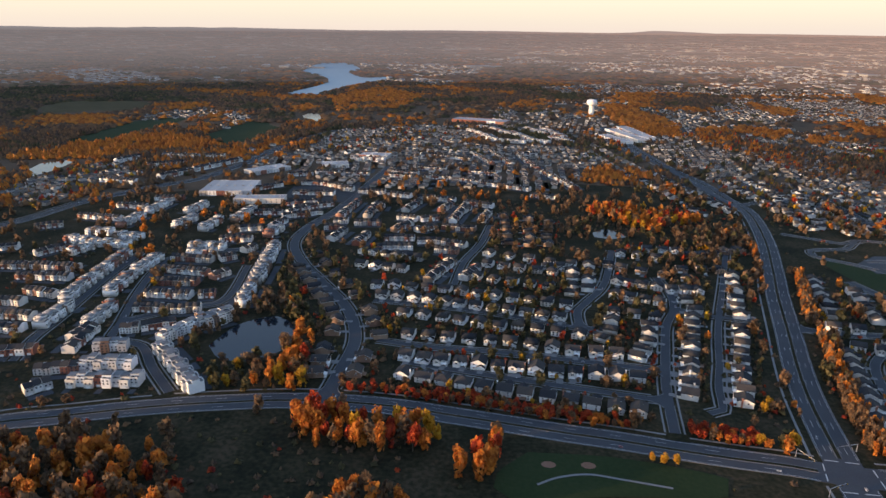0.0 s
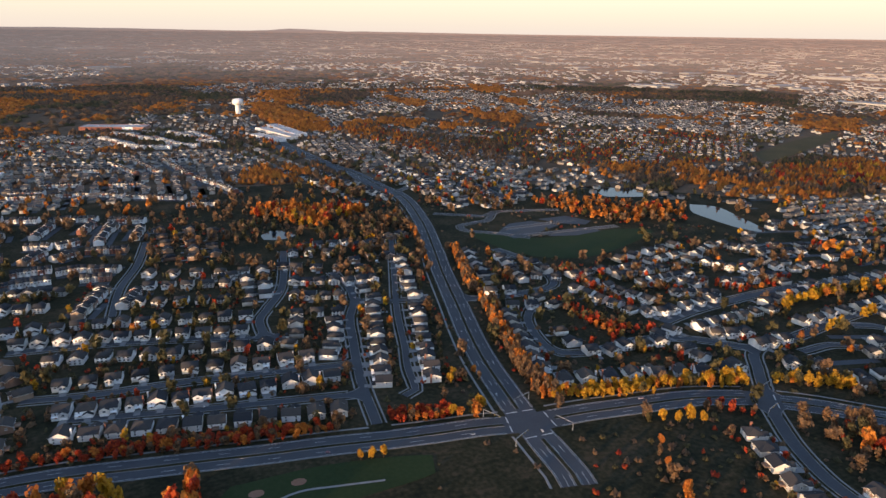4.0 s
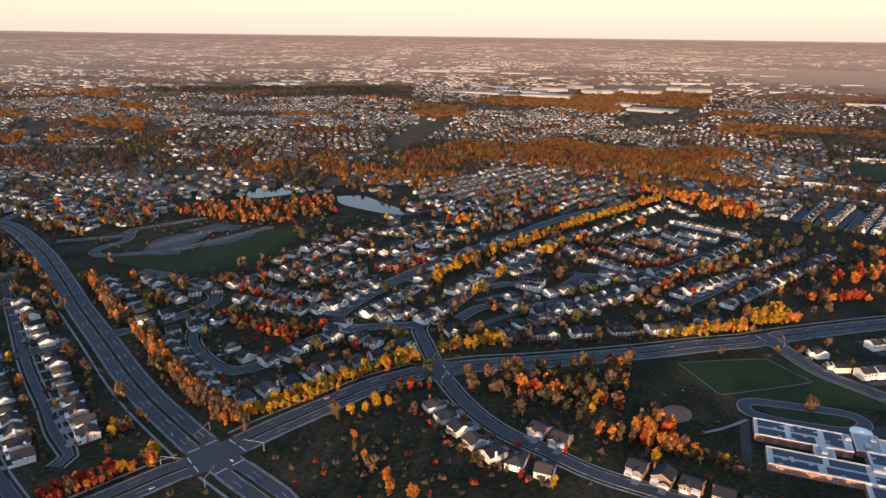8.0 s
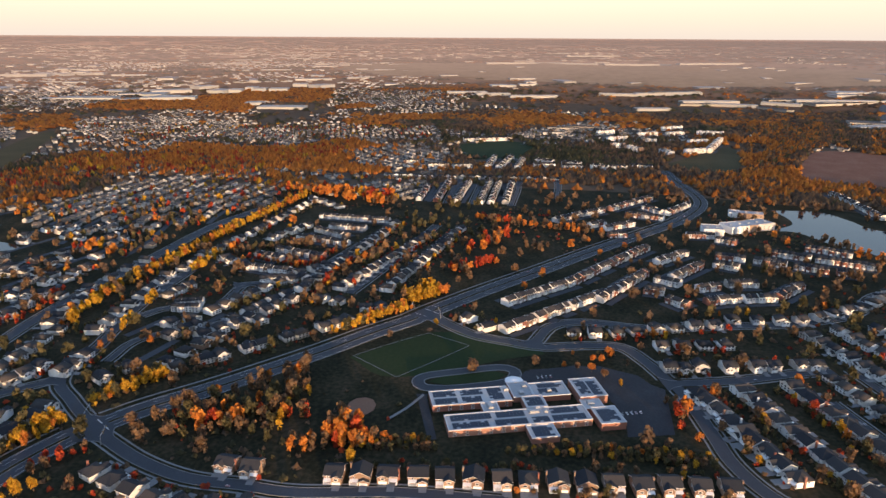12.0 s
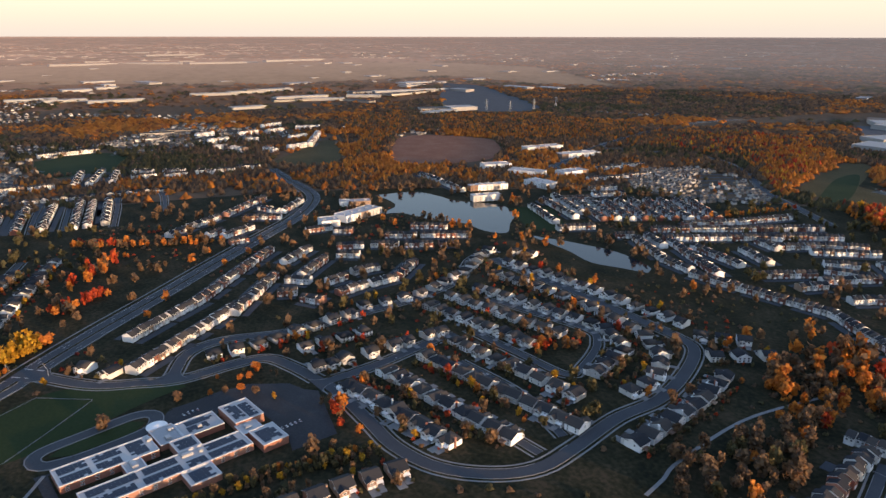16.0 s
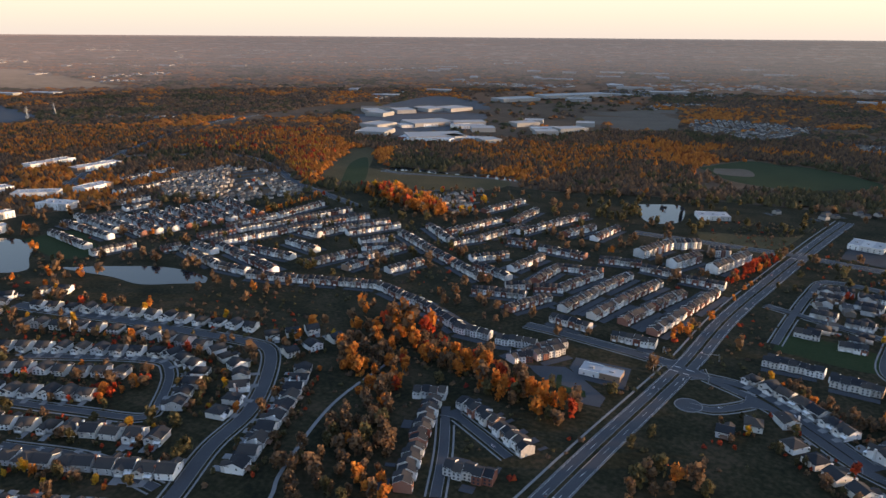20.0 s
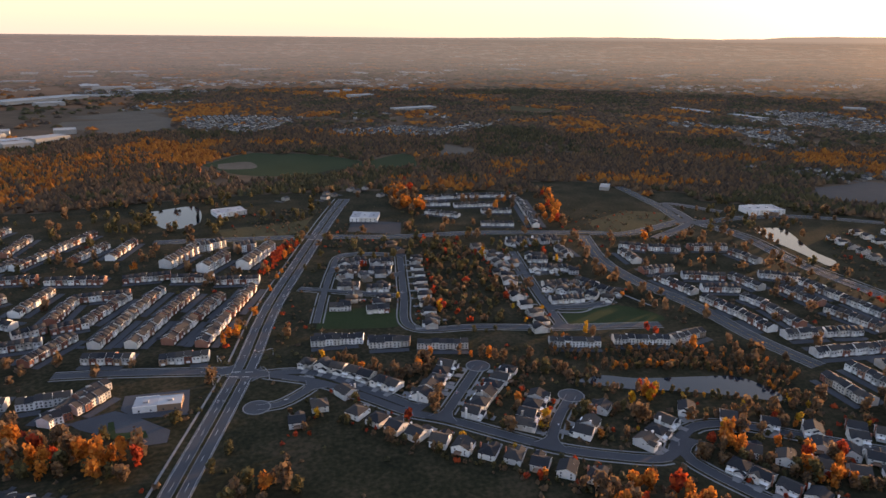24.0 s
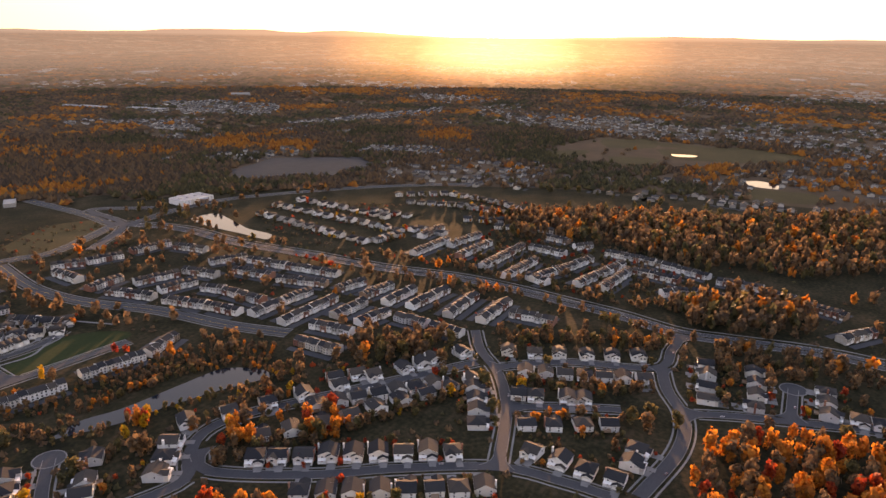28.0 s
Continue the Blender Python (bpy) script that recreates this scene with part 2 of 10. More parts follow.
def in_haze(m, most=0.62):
    """Far rim only: evening haze painted as emission, thicker with distance, glowing towards the sun."""
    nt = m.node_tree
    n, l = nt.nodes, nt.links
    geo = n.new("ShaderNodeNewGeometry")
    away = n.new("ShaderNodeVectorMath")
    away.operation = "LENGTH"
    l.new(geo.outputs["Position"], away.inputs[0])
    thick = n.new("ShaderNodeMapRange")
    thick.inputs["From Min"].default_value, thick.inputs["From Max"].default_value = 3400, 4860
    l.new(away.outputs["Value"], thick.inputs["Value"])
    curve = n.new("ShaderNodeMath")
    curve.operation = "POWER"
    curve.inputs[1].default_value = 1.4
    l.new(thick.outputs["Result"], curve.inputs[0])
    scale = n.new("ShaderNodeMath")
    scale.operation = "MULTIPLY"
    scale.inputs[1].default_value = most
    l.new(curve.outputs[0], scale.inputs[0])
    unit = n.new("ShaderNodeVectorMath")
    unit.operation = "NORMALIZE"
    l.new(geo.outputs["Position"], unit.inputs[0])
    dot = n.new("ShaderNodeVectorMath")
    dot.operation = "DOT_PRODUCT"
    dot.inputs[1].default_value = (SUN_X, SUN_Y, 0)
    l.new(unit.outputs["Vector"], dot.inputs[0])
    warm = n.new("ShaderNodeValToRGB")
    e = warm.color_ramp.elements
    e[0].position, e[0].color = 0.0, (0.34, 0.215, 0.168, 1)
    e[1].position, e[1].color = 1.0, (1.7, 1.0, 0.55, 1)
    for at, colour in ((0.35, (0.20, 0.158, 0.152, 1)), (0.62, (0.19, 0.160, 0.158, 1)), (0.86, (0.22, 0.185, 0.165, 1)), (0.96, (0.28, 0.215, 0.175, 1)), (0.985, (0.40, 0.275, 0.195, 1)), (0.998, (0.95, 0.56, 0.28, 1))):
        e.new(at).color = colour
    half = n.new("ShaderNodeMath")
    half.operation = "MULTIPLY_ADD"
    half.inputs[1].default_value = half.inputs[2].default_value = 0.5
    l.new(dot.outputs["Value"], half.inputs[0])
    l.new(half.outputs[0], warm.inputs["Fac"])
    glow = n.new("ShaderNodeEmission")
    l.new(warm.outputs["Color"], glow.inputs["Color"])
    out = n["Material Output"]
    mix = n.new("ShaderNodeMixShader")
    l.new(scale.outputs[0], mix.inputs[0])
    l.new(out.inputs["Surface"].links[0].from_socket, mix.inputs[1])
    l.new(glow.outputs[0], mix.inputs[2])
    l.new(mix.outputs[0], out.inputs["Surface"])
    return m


# Far materials with the haze glow mixed in; rim base colours are muted for it too.
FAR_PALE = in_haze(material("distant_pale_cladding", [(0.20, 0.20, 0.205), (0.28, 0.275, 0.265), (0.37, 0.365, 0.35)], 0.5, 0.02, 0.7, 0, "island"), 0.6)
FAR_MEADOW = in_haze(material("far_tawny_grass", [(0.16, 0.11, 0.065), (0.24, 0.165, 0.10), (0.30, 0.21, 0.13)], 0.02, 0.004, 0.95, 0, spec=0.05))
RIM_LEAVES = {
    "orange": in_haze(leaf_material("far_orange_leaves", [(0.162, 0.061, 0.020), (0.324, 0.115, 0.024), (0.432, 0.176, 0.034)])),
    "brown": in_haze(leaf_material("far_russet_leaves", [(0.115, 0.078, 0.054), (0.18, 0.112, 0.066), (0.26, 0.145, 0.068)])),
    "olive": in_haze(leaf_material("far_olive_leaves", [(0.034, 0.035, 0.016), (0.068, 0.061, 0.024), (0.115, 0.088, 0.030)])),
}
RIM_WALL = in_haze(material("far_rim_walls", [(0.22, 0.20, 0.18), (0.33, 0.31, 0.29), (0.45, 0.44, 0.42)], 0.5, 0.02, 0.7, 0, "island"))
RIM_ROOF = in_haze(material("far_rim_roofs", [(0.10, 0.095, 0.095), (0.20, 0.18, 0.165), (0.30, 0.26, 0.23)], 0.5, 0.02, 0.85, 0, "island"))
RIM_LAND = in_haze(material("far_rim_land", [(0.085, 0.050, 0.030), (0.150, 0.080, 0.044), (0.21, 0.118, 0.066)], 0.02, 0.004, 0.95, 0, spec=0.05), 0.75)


def water_material(name="water", colour=(0.010, 0.016, 0.024), rough=0.08):
    m = bpy.data.materials.new(name)
    m.use_nodes = True
    b = m.node_tree.nodes["Principled BSDF"]
    b.inputs["Base Color"].default_value = (*colour, 1)
    b.inputs["Roughness"].default_value = rough
    b.inputs["IOR"].default_value = 1.33
    geo = m.node_tree.nodes.new("ShaderNodeNewGeometry")
    tex = m.node_tree.nodes.new("ShaderNodeTexNoise")
    tex.inputs["Scale"].default_value = 0.35
    bump = m.node_tree.nodes.new("ShaderNodeBump")
    bump.inputs["Strength"].default_value = 0.16
    m.node_tree.links.new(geo.outputs["Position"], tex.inputs["Vector"])
    m.node_tree.links.new(tex.outputs["Fac"], bump.inputs["Height"])
    m.node_tree.links.new(bump.outputs["Normal"], b.inputs["Normal"])
    return m


WATER = water_material()
# Pale blue base stands in for the sky reflection that the rising rim blocks.
LAKE = water_material("silty_lake", (0.22, 0.29, 0.34), 0.35)

# ---- the lie of the land: flat, rising gently to a rim far out ----
CENTRE = Vector((30, 30, 0))
FLAT, RIM = 2000.0, 1600.0


def warp(xy):
    """Places on the map to places on the land: past FLAT the land is drawn together and rises towards the rim."""
    p = np.asarray(xy, float) - (CENTRE.x, CENTRE.y)
    far = np.maximum(np.hypot(p[:, 0], p[:, 1]), 1e-6)
    out = np.where(far > FLAT, FLAT + RIM * (1 - np.exp(-np.maximum(far - FLAT, 0) / RIM)), far)
    k = out / far
    return np.column_stack((p * k[:, None] + (CENTRE.x, CENTRE.y), EYE * (1 - k))), k


def reach(x, y):
    return math.hypot(x - CENTRE.x, y - CENTRE.y)


def lattice(x, y, seed):
    h = np.sin(x * 127.1 + y * 311.7 + seed * 74.7) * 43758.5453
    return h - np.floor(h)


def value_noise(xy, scale, seed=0):
    p = np.asarray(xy, float) / scale
    i = np.floor(p)
    f = p - i
    f = f * f * (3 - 2 * f)
    a, b = lattice(i[:, 0], i[:, 1], seed), lattice(i[:, 0] + 1, i[:, 1], seed)
    c, d = lattice(i[:, 0], i[:, 1] + 1, seed), lattice(i[:, 0] + 1, i[:, 1] + 1, seed)
    return (a * (1 - f[:, 0]) + b * f[:, 0]) * (1 - f[:, 1]) + (c * (1 - f[:, 0]) + d * f[:, 0]) * f[:, 1]


def clouds(xy, scale, seed=0):
    return 0.6 * value_noise(xy, scale, seed) + 0.28 * value_noise(xy, scale / 2.3, seed + 1) + 0.12 * value_noise(xy, scale / 5, seed + 2)


# what already stands where: 3 m squares, 0 free, 1 taken, 2 open land (no wild trees)
CELL, HALF = 3.0, 2400.0
TAKEN = np.zeros((1600, 1600), np.uint8)


def cells(xy):
    c = ((np.asarray(xy, float) + HALF) / CELL).astype(int)
    return np.clip(c[:, 0], 0, 1599), np.clip(c[:, 1], 0, 1599)


def state(xy):
    i, j = cells(xy)
    s = TAKEN[i, j].copy()
    s[np.abs(np.asarray(xy)).max(axis=1) > HALF - 6] = 0
    return s


def inside(xy, poly):
    x, y = np.asarray(xy, float).T
    hit = np.zeros(len(x), bool)
    for (x0, y0), (x1, y1) in zip(poly, poly[1:] + poly[:1]):
        if y0 == y1:
            continue
        cross = (y0 > y) != (y1 > y)
        hit ^= cross & (x < (x1 - x0) * (y - y0) / (y1 - y0) + x0)
    return hit


def in_poly(poly, step, rng, jitter=0.5):
    p = np.array(poly, float)
    lo, hi = p.min(axis=0), p.max(axis=0)
    gx, gy = np.meshgrid(np.arange(lo[0], hi[0] + step, step), np.arange(lo[1], hi[1] + step, step))
    xy = np.column_stack((gx.ravel(), gy.ravel())) + rng.uniform(-jitter * step, jitter * step, (gx.size, 2))
    return xy[inside(xy, poly)]


def take(xy, value=1, reach=0.0):
    xy = np.asarray(xy, float)
    n = int(math.ceil(reach / CELL))
    for a in range(-n, n + 1):
        for b in range(-n, n + 1):
            if a * a + b * b <= (n + 0.3) ** 2:
                i, j = cells(xy + (a * CELL, b * CELL))
                TAKEN[i, j] = np.where((value == 2) & (TAKEN[i, j] == 1), 1, value)


# ---- mesh helpers ----
def mesh_of(name, verts, faces, mats, index=None):
    me = bpy.data.meshes.new(name)
    me.from_pydata(verts, [], faces)
    for m in mats:
        me.materials.append(m)
    if index is not None:
        me.polygons.foreach_set("material_index", np.array(index, np.int32))
    me.update()
    return me


def quad_mesh(name, quads, mats, index=None):
    """Many loose four-cornered faces, fast: quads is (n, 4, 3)."""
    q = np.asarray(quads, np.float32)
    n = len(q)
    me = bpy.data.meshes.new(name)
    me.vertices.add(n * 4)
    me.vertices.foreach_set("co", q.ravel())
    me.loops.add(n * 4)
    me.loops.foreach_set("vertex_index", np.arange(n * 4, dtype=np.int32))
    me.polygons.add(n)
    me.polygons.foreach_set("loop_start", np.arange(0, n * 4, 4, dtype=np.int32))
    for m in mats:
        me.materials.append(m)
    if index is not None:
        me.polygons.foreach_set("material_index", np.asarray(index, np.int32))
    me.update(calc_edges=True)
    return me


class Shape:
    """Collects boxes, prisms and gables into one mesh."""

    def __init__(self):
        self.v, self.f, self.i = [], [], []

    def put(self, verts, faces, mat=0):
        k = len(self.v)
        self.v += [tuple(p) for p in verts]
        self.f += [tuple(k + a for a in f) for f in faces]
        self.i += [mat] * len(faces)
        return self

    def box(self, x0, x1, y0, y1, z0, z1, mat=0):
        return self.put([(x0, y0, z0), (x1, y0, z0), (x1, y1, z0), (x0, y1, z0), (x0, y0, z1), (x1, y0, z1), (x1, y1, z1), (x0, y1, z1)],
                        [(0, 3, 2, 1), (4, 5, 6, 7), (0, 1, 5, 4), (1, 2, 6, 5), (2, 3, 7, 6), (3, 0, 4, 7)], mat)

    def house(self, x0, x1, y0, y1, z0, z1, ridge, along="x", mat=0):
        """Walls with gable ends, open above."""
        if along == "x":
            m = (y0 + y1) / 2
            return self.put([(x0, y0, z0), (x1, y0, z0), (x1, y1, z0), (x0, y1, z0), (x0, y0, z1), (x1, y0, z1), (x1, y1, z1), (x0, y1, z1), (x0, m, ridge), (x1, m, ridge)],
                            [(0, 1, 5, 4), (2, 3, 7, 6), (1, 2, 6, 9, 5), (3, 0, 4, 8, 7)], mat)
        m = (x0 + x1) / 2
        return self.put([(x0, y0, z0), (x1, y0, z0), (x1, y1, z0), (x0, y1, z0), (x0, y0, z1), (x1, y0, z1), (x1, y1, z1), (x0, y1, z1), (m, y0, ridge), (m, y1, ridge)],
                        [(1, 2, 6, 5), (3, 0, 4, 7), (0, 1, 5, 8, 4), (2, 3, 7, 9, 6)], mat)

    def gable(self, x0, x1, y0, y1, z1, ridge, along="x", over=0.4, thick=0.22, mat=0, edge=1):
        """A pitched roof of two slabs."""
        if along == "x":
            m = (y0 + y1) / 2
            s = (ridge - z1) / (m - y0)
            a, b, e = x0 - over, x1 + over, z1 - s * over
            p = [(a, y0 - over, e), (b, y0 - over, e), (b, m, ridge), (a, m, ridge), (a, y1 + over, e), (b, y1 + over, e)]
        else:
            m = (x0 + x1) / 2
            s = (ridge - z1) / (m - x0)
            a, b, e = y0 - over, y1 + over, z1 - s * over
            p = [(x0 - over, b, e), (x0 - over, a, e), (m, a, ridge), (m, b, ridge), (x1 + over, b, e), (x1 + over, a, e)]
        q = [(x, y, z + thick) for x, y, z in p]
        self.put(p + q, [(3, 2, 1, 0), (2, 3, 4, 5), (6, 7, 8, 9), (9, 8, 11, 10), (0, 1, 7, 6), (5, 4, 10, 11), (1, 2, 8, 7), (2, 5, 11, 8), (3, 0, 6, 9), (4, 3, 9, 10)], mat)
        self.i[-6:] = [edge] * 6
        return self

    def hip(self, x0, x1, y0, y1, z1, ridge, over=0.4, mat=0):
        x0, x1, y0, y1 = x0 - over, x1 + over, y0 - over, y1 + over
        m, r = (y0 + y1) / 2, min((y1 - y0) / 2, (x1 - x0) / 2 - 0.4)
        z = z1 - 0.15
        return self.put([(x0, y0, z), (x1, y0, z), (x1, y1, z), (x0, y1, z), (x0 + r, m, ridge), (x1 - r, m, ridge)],
                        [(0, 1, 5, 4), (1, 2, 5), (2, 3, 4, 5), (3, 0, 4), (0, 3, 2, 1)], mat)

    def tube(self, pts, r0, r1, sides=5, mat=0):
        ring = []
        for k, p in enumerate(pts):
            r = r0 + (r1 - r0) * k / (len(pts) - 1)
            for s in range(sides):
                a = 2 * math.pi * s / sides
                ring.append((p[0] + r * math.cos(a), p[1] + r * math.sin(a), p[2]))
        faces = []
        for k in range(len(pts) - 1):
            for s in range(sides):
                t = (s + 1) % sides
                faces.append((k * sides + s, k * sides + t, (k + 1) * sides + t, (k + 1) * sides + s))
        faces.append(tuple((len(pts) - 1) * sides + s for s in range(sides)))
        return self.put(ring, faces, mat)

    def lathe(self, profile, sides=24, mat=0):
        ring = [(r * math.cos(2 * math.pi * s / sides), r * math.sin(2 * math.pi * s / sides), z) for r, z in profile for s in range(sides)]
        faces = [(k * sides + s, k * sides + (s + 1) % sides, (k + 1) * sides + (s + 1) % sides, (k + 1) * sides + s) for k in range(len(profile) - 1) for s in range(sides)]
        faces.append(tuple((len(profile) - 1) * sides + s for s in range(sides)))
        return self.put(ring, faces, mat)

    def mesh(self, name, *mats):
        return mesh_of(name, self.v, self.f, mats, self.i)


def part(name, me, parent, label="", m=None):
    ob = new(name, me)
    ob.parent = parent
    if m is not None:
        ob.matrix_basis = m
    if label:
        ob["label"] = label
    return ob


# ---- roads and ground ----
def smooth(pts, step=6.0):
    p = [Vector((x, y)) for x, y in pts]
    p = [p[0] * 2 - p[1]] + p + [p[-1] * 2 - p[-2]]
    out = []
    for a, b, c, d in zip(p, p[1:], p[2:], p[3:]):
        n = max(1, int((c - b).length / step))
        for k in range(n):
            t = k / n
            out.append(0.5 * ((2 * b) + (c - a) * t + (2 * a - 5 * b + 4 * c - d) * t * t + (3 * b - a - 3 * c + d) * t ** 3))
    out.append(p[-2])
    q = np.array([tuple(v) for v in out])
    t = np.gradient(q, axis=0)
    t /= np.maximum(np.linalg.norm(t, axis=1), 1e-6)[:, None]
    return q, np.column_stack((-t[:, 1], t[:, 0]))


def ribbon(q, nrm, a, b, z, keep=None, thick=0.0):
    """Quads between the offsets a and b (left is plus) along a line; thick gives it side faces."""
    l, r = q + nrm * b, q + nrm * a
    n = len(q)
    zc = np.full((n, 1), z)
    l3, r3 = np.hstack((l, zc)), np.hstack((r, zc))
    ok = np.ones(n - 1, bool) if keep is None else keep[:-1] & keep[1:]
    top = np.stack((r3[:-1], r3[1:], l3[1:], l3[:-1]), 1)[ok]
    if not thick:
        return top
    d = np.array((0, 0, thick))
    side = [np.stack((r3[:-1] - d, r3[1:] - d, r3[1:], r3[:-1]), 1)[ok], np.stack((l3[1:] - d, l3[:-1] - d, l3[:-1], l3[1:]), 1)[ok]]
    return np.concatenate([top] + side)


ROADS = []


def road(name, width, pts, kind="street"):
    q, nrm = smooth(pts)
    ROADS.append((name, width, q, nrm, kind))
    for off in np.arange(-width / 2, width / 2 + 1, 2.0):
        take(q + nrm * off, 1, 1.0)


def clear_of(me_index, xy, extra):
    ok = np.ones(len(xy), bool)
    for k, (_, w, q, _, _) in enumerate(ROADS):
        if k == me_index:
            continue
        near = np.array([np.abs(q - p).sum(axis=1).min() > 200 for p in xy[::20]])
        if near.all():
            continue
        d = np.sqrt(((xy[:, None, :] - q[None, :, :]) ** 2).sum(axis=2)).min(axis=1)
        ok &= d > w / 2 + extra
    return ok


def flare(k, end):
    """The widened mouth of a street where it meets another road: quads and kerb quads."""
    _, w, q, nrm, _ = ROADS[k]
    p = q[end]
    for m, (_, w2, q2, n2, _) in enumerate(ROADS):
        if m == k:
            continue
        d = np.linalg.norm(q2 - p, axis=1)
        j = int(d.argmin())
        if d[j] < w2 / 2 + 4:
            break
    else:
        return None
    inner = q if end == 0 else q[::-1]
    side = nrm if end == 0 else -nrm[::-1]
    far = np.array([np.linalg.norm(q2 - a, axis=1).min() for a in inner[:8]]) - w2 / 2
    keep = [a for a in range(len(far)) if far[a] > -2][:1]
    if not keep:
        return None
    a = keep[0]
    u = np.array((side[a][1], -side[a][0]))
    start = inner[a] - u * (far[a] + 0.5)
    t = np.linspace(0, 11, 8)
    line = start + u * t[:, None]
    nn = np.repeat(side[a][None, :], 8, 0)
    half = w / 2 + 6.0 * (1 - t / 11) ** 2.2
    l, r = line + nn * half[:, None], line - nn * half[:, None]
    return l, r


def lay_roads():
    for k, (name, w, q, nrm, kind) in enumerate(ROADS):
        z = 0.10 + 0.004 * k
        ob = new(name, quad_mesh(name, ribbon(q, nrm, -w / 2, w / 2, z, thick=0.1), [ASPHALT]))
        tagged(ob, "divided grey asphalt road with painted lanes" if kind == "divided" else "grey asphalt street between concrete kerbs", "road", kind="structure")
        free = clear_of(k, q, 1.5)
        wide = clear_of(k, q, 4.0)
        h = w / 2
        kerbs = [ribbon(q, nrm, s * h - 0.16, s * h + 0.16, z + 0.11, free & clear_of(k, q + nrm * s * h, 5.0), 0.25) for s in (-1, 1)]
        for end in (0, -1) if kind != "divided" else ():
            f = flare(k, end)
            if f is None:
                continue
            l, r = (np.hstack((e, np.full((len(e), 1), z + 0.002))) for e in f)
            part("junction_mouth", quad_mesh("junction_mouth", np.stack((r[:-1], r[1:], l[1:], l[:-1]), 1), [ASPHALT]), ob)
            for e, s in ((f[0], 1), (f[1], -1)):
                t = np.gradient(e, axis=0)
                t /= np.linalg.norm(t, axis=1)[:, None]
                kerbs.append(ribbon(e, np.column_stack((-t[:, 1], t[:, 0])), -0.16, 0.16, z + 0.11, None, 0.25))
        part("kerb", quad_mesh("kerb", np.concatenate(kerbs), [CONCRETE]), ob, "pale concrete kerb")
        if kind == "street":
            side = [ribbon(q, nrm, s * (h + 2.4) - 0.55, s * (h + 2.4) + 0.55, 0.12, clear_of(k, q + nrm * s * (h + 2.4), 1.0), 0.1) for s in (-1, 1)]
            part("sidewalk", quad_mesh("sidewalk", np.concatenate(side), [CONCRETE]), ob, "pale concrete pavement")
        elif kind == "divided":
            part("footpath", quad_mesh("footpath", ribbon(q, nrm, h + 4.4, h + 5.8, 0.12, clear_of(k, q + nrm * (h + 5), 1.0), 0.1), [CONCRETE]), ob, "pale concrete footpath")
        marks = []
        if kind == "divided":
            part("median", quad_mesh("median", ribbon(q, nrm, -1.1, 1.1, z + 0.14, wide, 0.14), [GRASS]), ob, "grassy median strip")
            part("median_kerb", quad_mesh("median_kerb", np.concatenate([ribbon(q, nrm, s * 1.25 - 0.15, s * 1.25 + 0.15, z + 0.15, wide, 0.15) for s in (-1, 1)]), [CONCRETE]), ob)
            for off in (-h + 0.9, h - 0.9):
                marks.append(ribbon(q, nrm, off - 0.09, off + 0.09, z + 0.02, free))
            for off in (-h + 4.3, h - 4.3, -h + 7.7, h - 7.7):
                if abs(off) > 2:
                    marks.append(ribbon(q, nrm, off - 0.09, off + 0.09, z + 0.02, wide & (np.arange(len(q)) % 4 < 2)))
            # stop lines where the road meets another
            for j in np.nonzero(np.diff(wide.astype(int)))[0]:
                c, u = q[j:j + 2].mean(axis=0), nrm[j]
                t = np.array((u[1], -u[0]))
                line = np.array([c - t * 0.3, c + t * 0.3])
                for a, b in ((-h + 1.2, -1.6), (1.6, h - 1.2)):
                    marks.append(ribbon(line, np.array([u, u]), a, b, z + 0.022))
        elif kind == "street" and w > 9.5:
            part("centre_line", quad_mesh("centre_line", ribbon(q, nrm, -0.1, 0.1, z + 0.02, free), [YELLOW]), ob, "faded yellow centre line")
        if marks:
            part("lane_marking", quad_mesh("lane_marking", np.concatenate(marks), [PAINT]), ob, "white painted lane marking")


def path(width, pts):
    """A pale footpath laid on the grass."""
    q, nrm = smooth(pts, 4.0)
    me = quad_mesh("footpath", ribbon(q, nrm, -width / 2, width / 2, 0.45), [CONCRETE])
    tagged(new("footpath", me), "narrow pale footpath over the grass", "path", kind="structure")


PATCHES = []
FAR_PATCHES = []


def patch(name, mat, label, pts, z=0.0, soft=True):
    """A level piece of ground with its own cover, its outline rounded."""
    if soft:
        q, _ = smooth(pts + pts[:1], 8.0 if reach(*pts[0]) < 1500 else 40.0)
        ring = [tuple(v) for v in q[:-1]]
    else:
        ring = pts
    z = z or 0.02 + 0.003 * len(PATCHES)
    PATCHES.append(name)
    bm = bmesh.new()
    flat, k = warp(ring)
    bm.faces.new([bm.verts.new((x, y, z + h + (1.5 if h > 0.5 else 0.0))) for x, y, h in flat])
    bmesh.ops.triangulate(bm, faces=bm.faces[:])
    bmesh.ops.recalc_face_normals(bm, faces=bm.faces[:])
    for f in bm.faces:
        if f.normal.z < 0:
            f.normal_flip()
    me = bpy.data.meshes.new(name)
    bm.to_mesh(me)
    bm.free()
    me.materials.append(mat)
    ob = tagged(new(name, me), label, name.replace("_", " "), kind="structure")
    if max(reach(*p) for p in pts) > 2200:
        FAR_PATCHES.append(pts)
    xy = in_poly(pts if min(reach(*p) for p in pts) > 1200 else ring, 2.5, np.random.default_rng(1), 0) if min(reach(*p) for p in pts) < 2700 else ()
    if len(xy):
        take(xy, 1 if mat in (WATER, LAKE, TURF, ASPHALT, LOT) else 2)
    return ob


# ---- houses ----
RNG = np.random.default_rng(7)


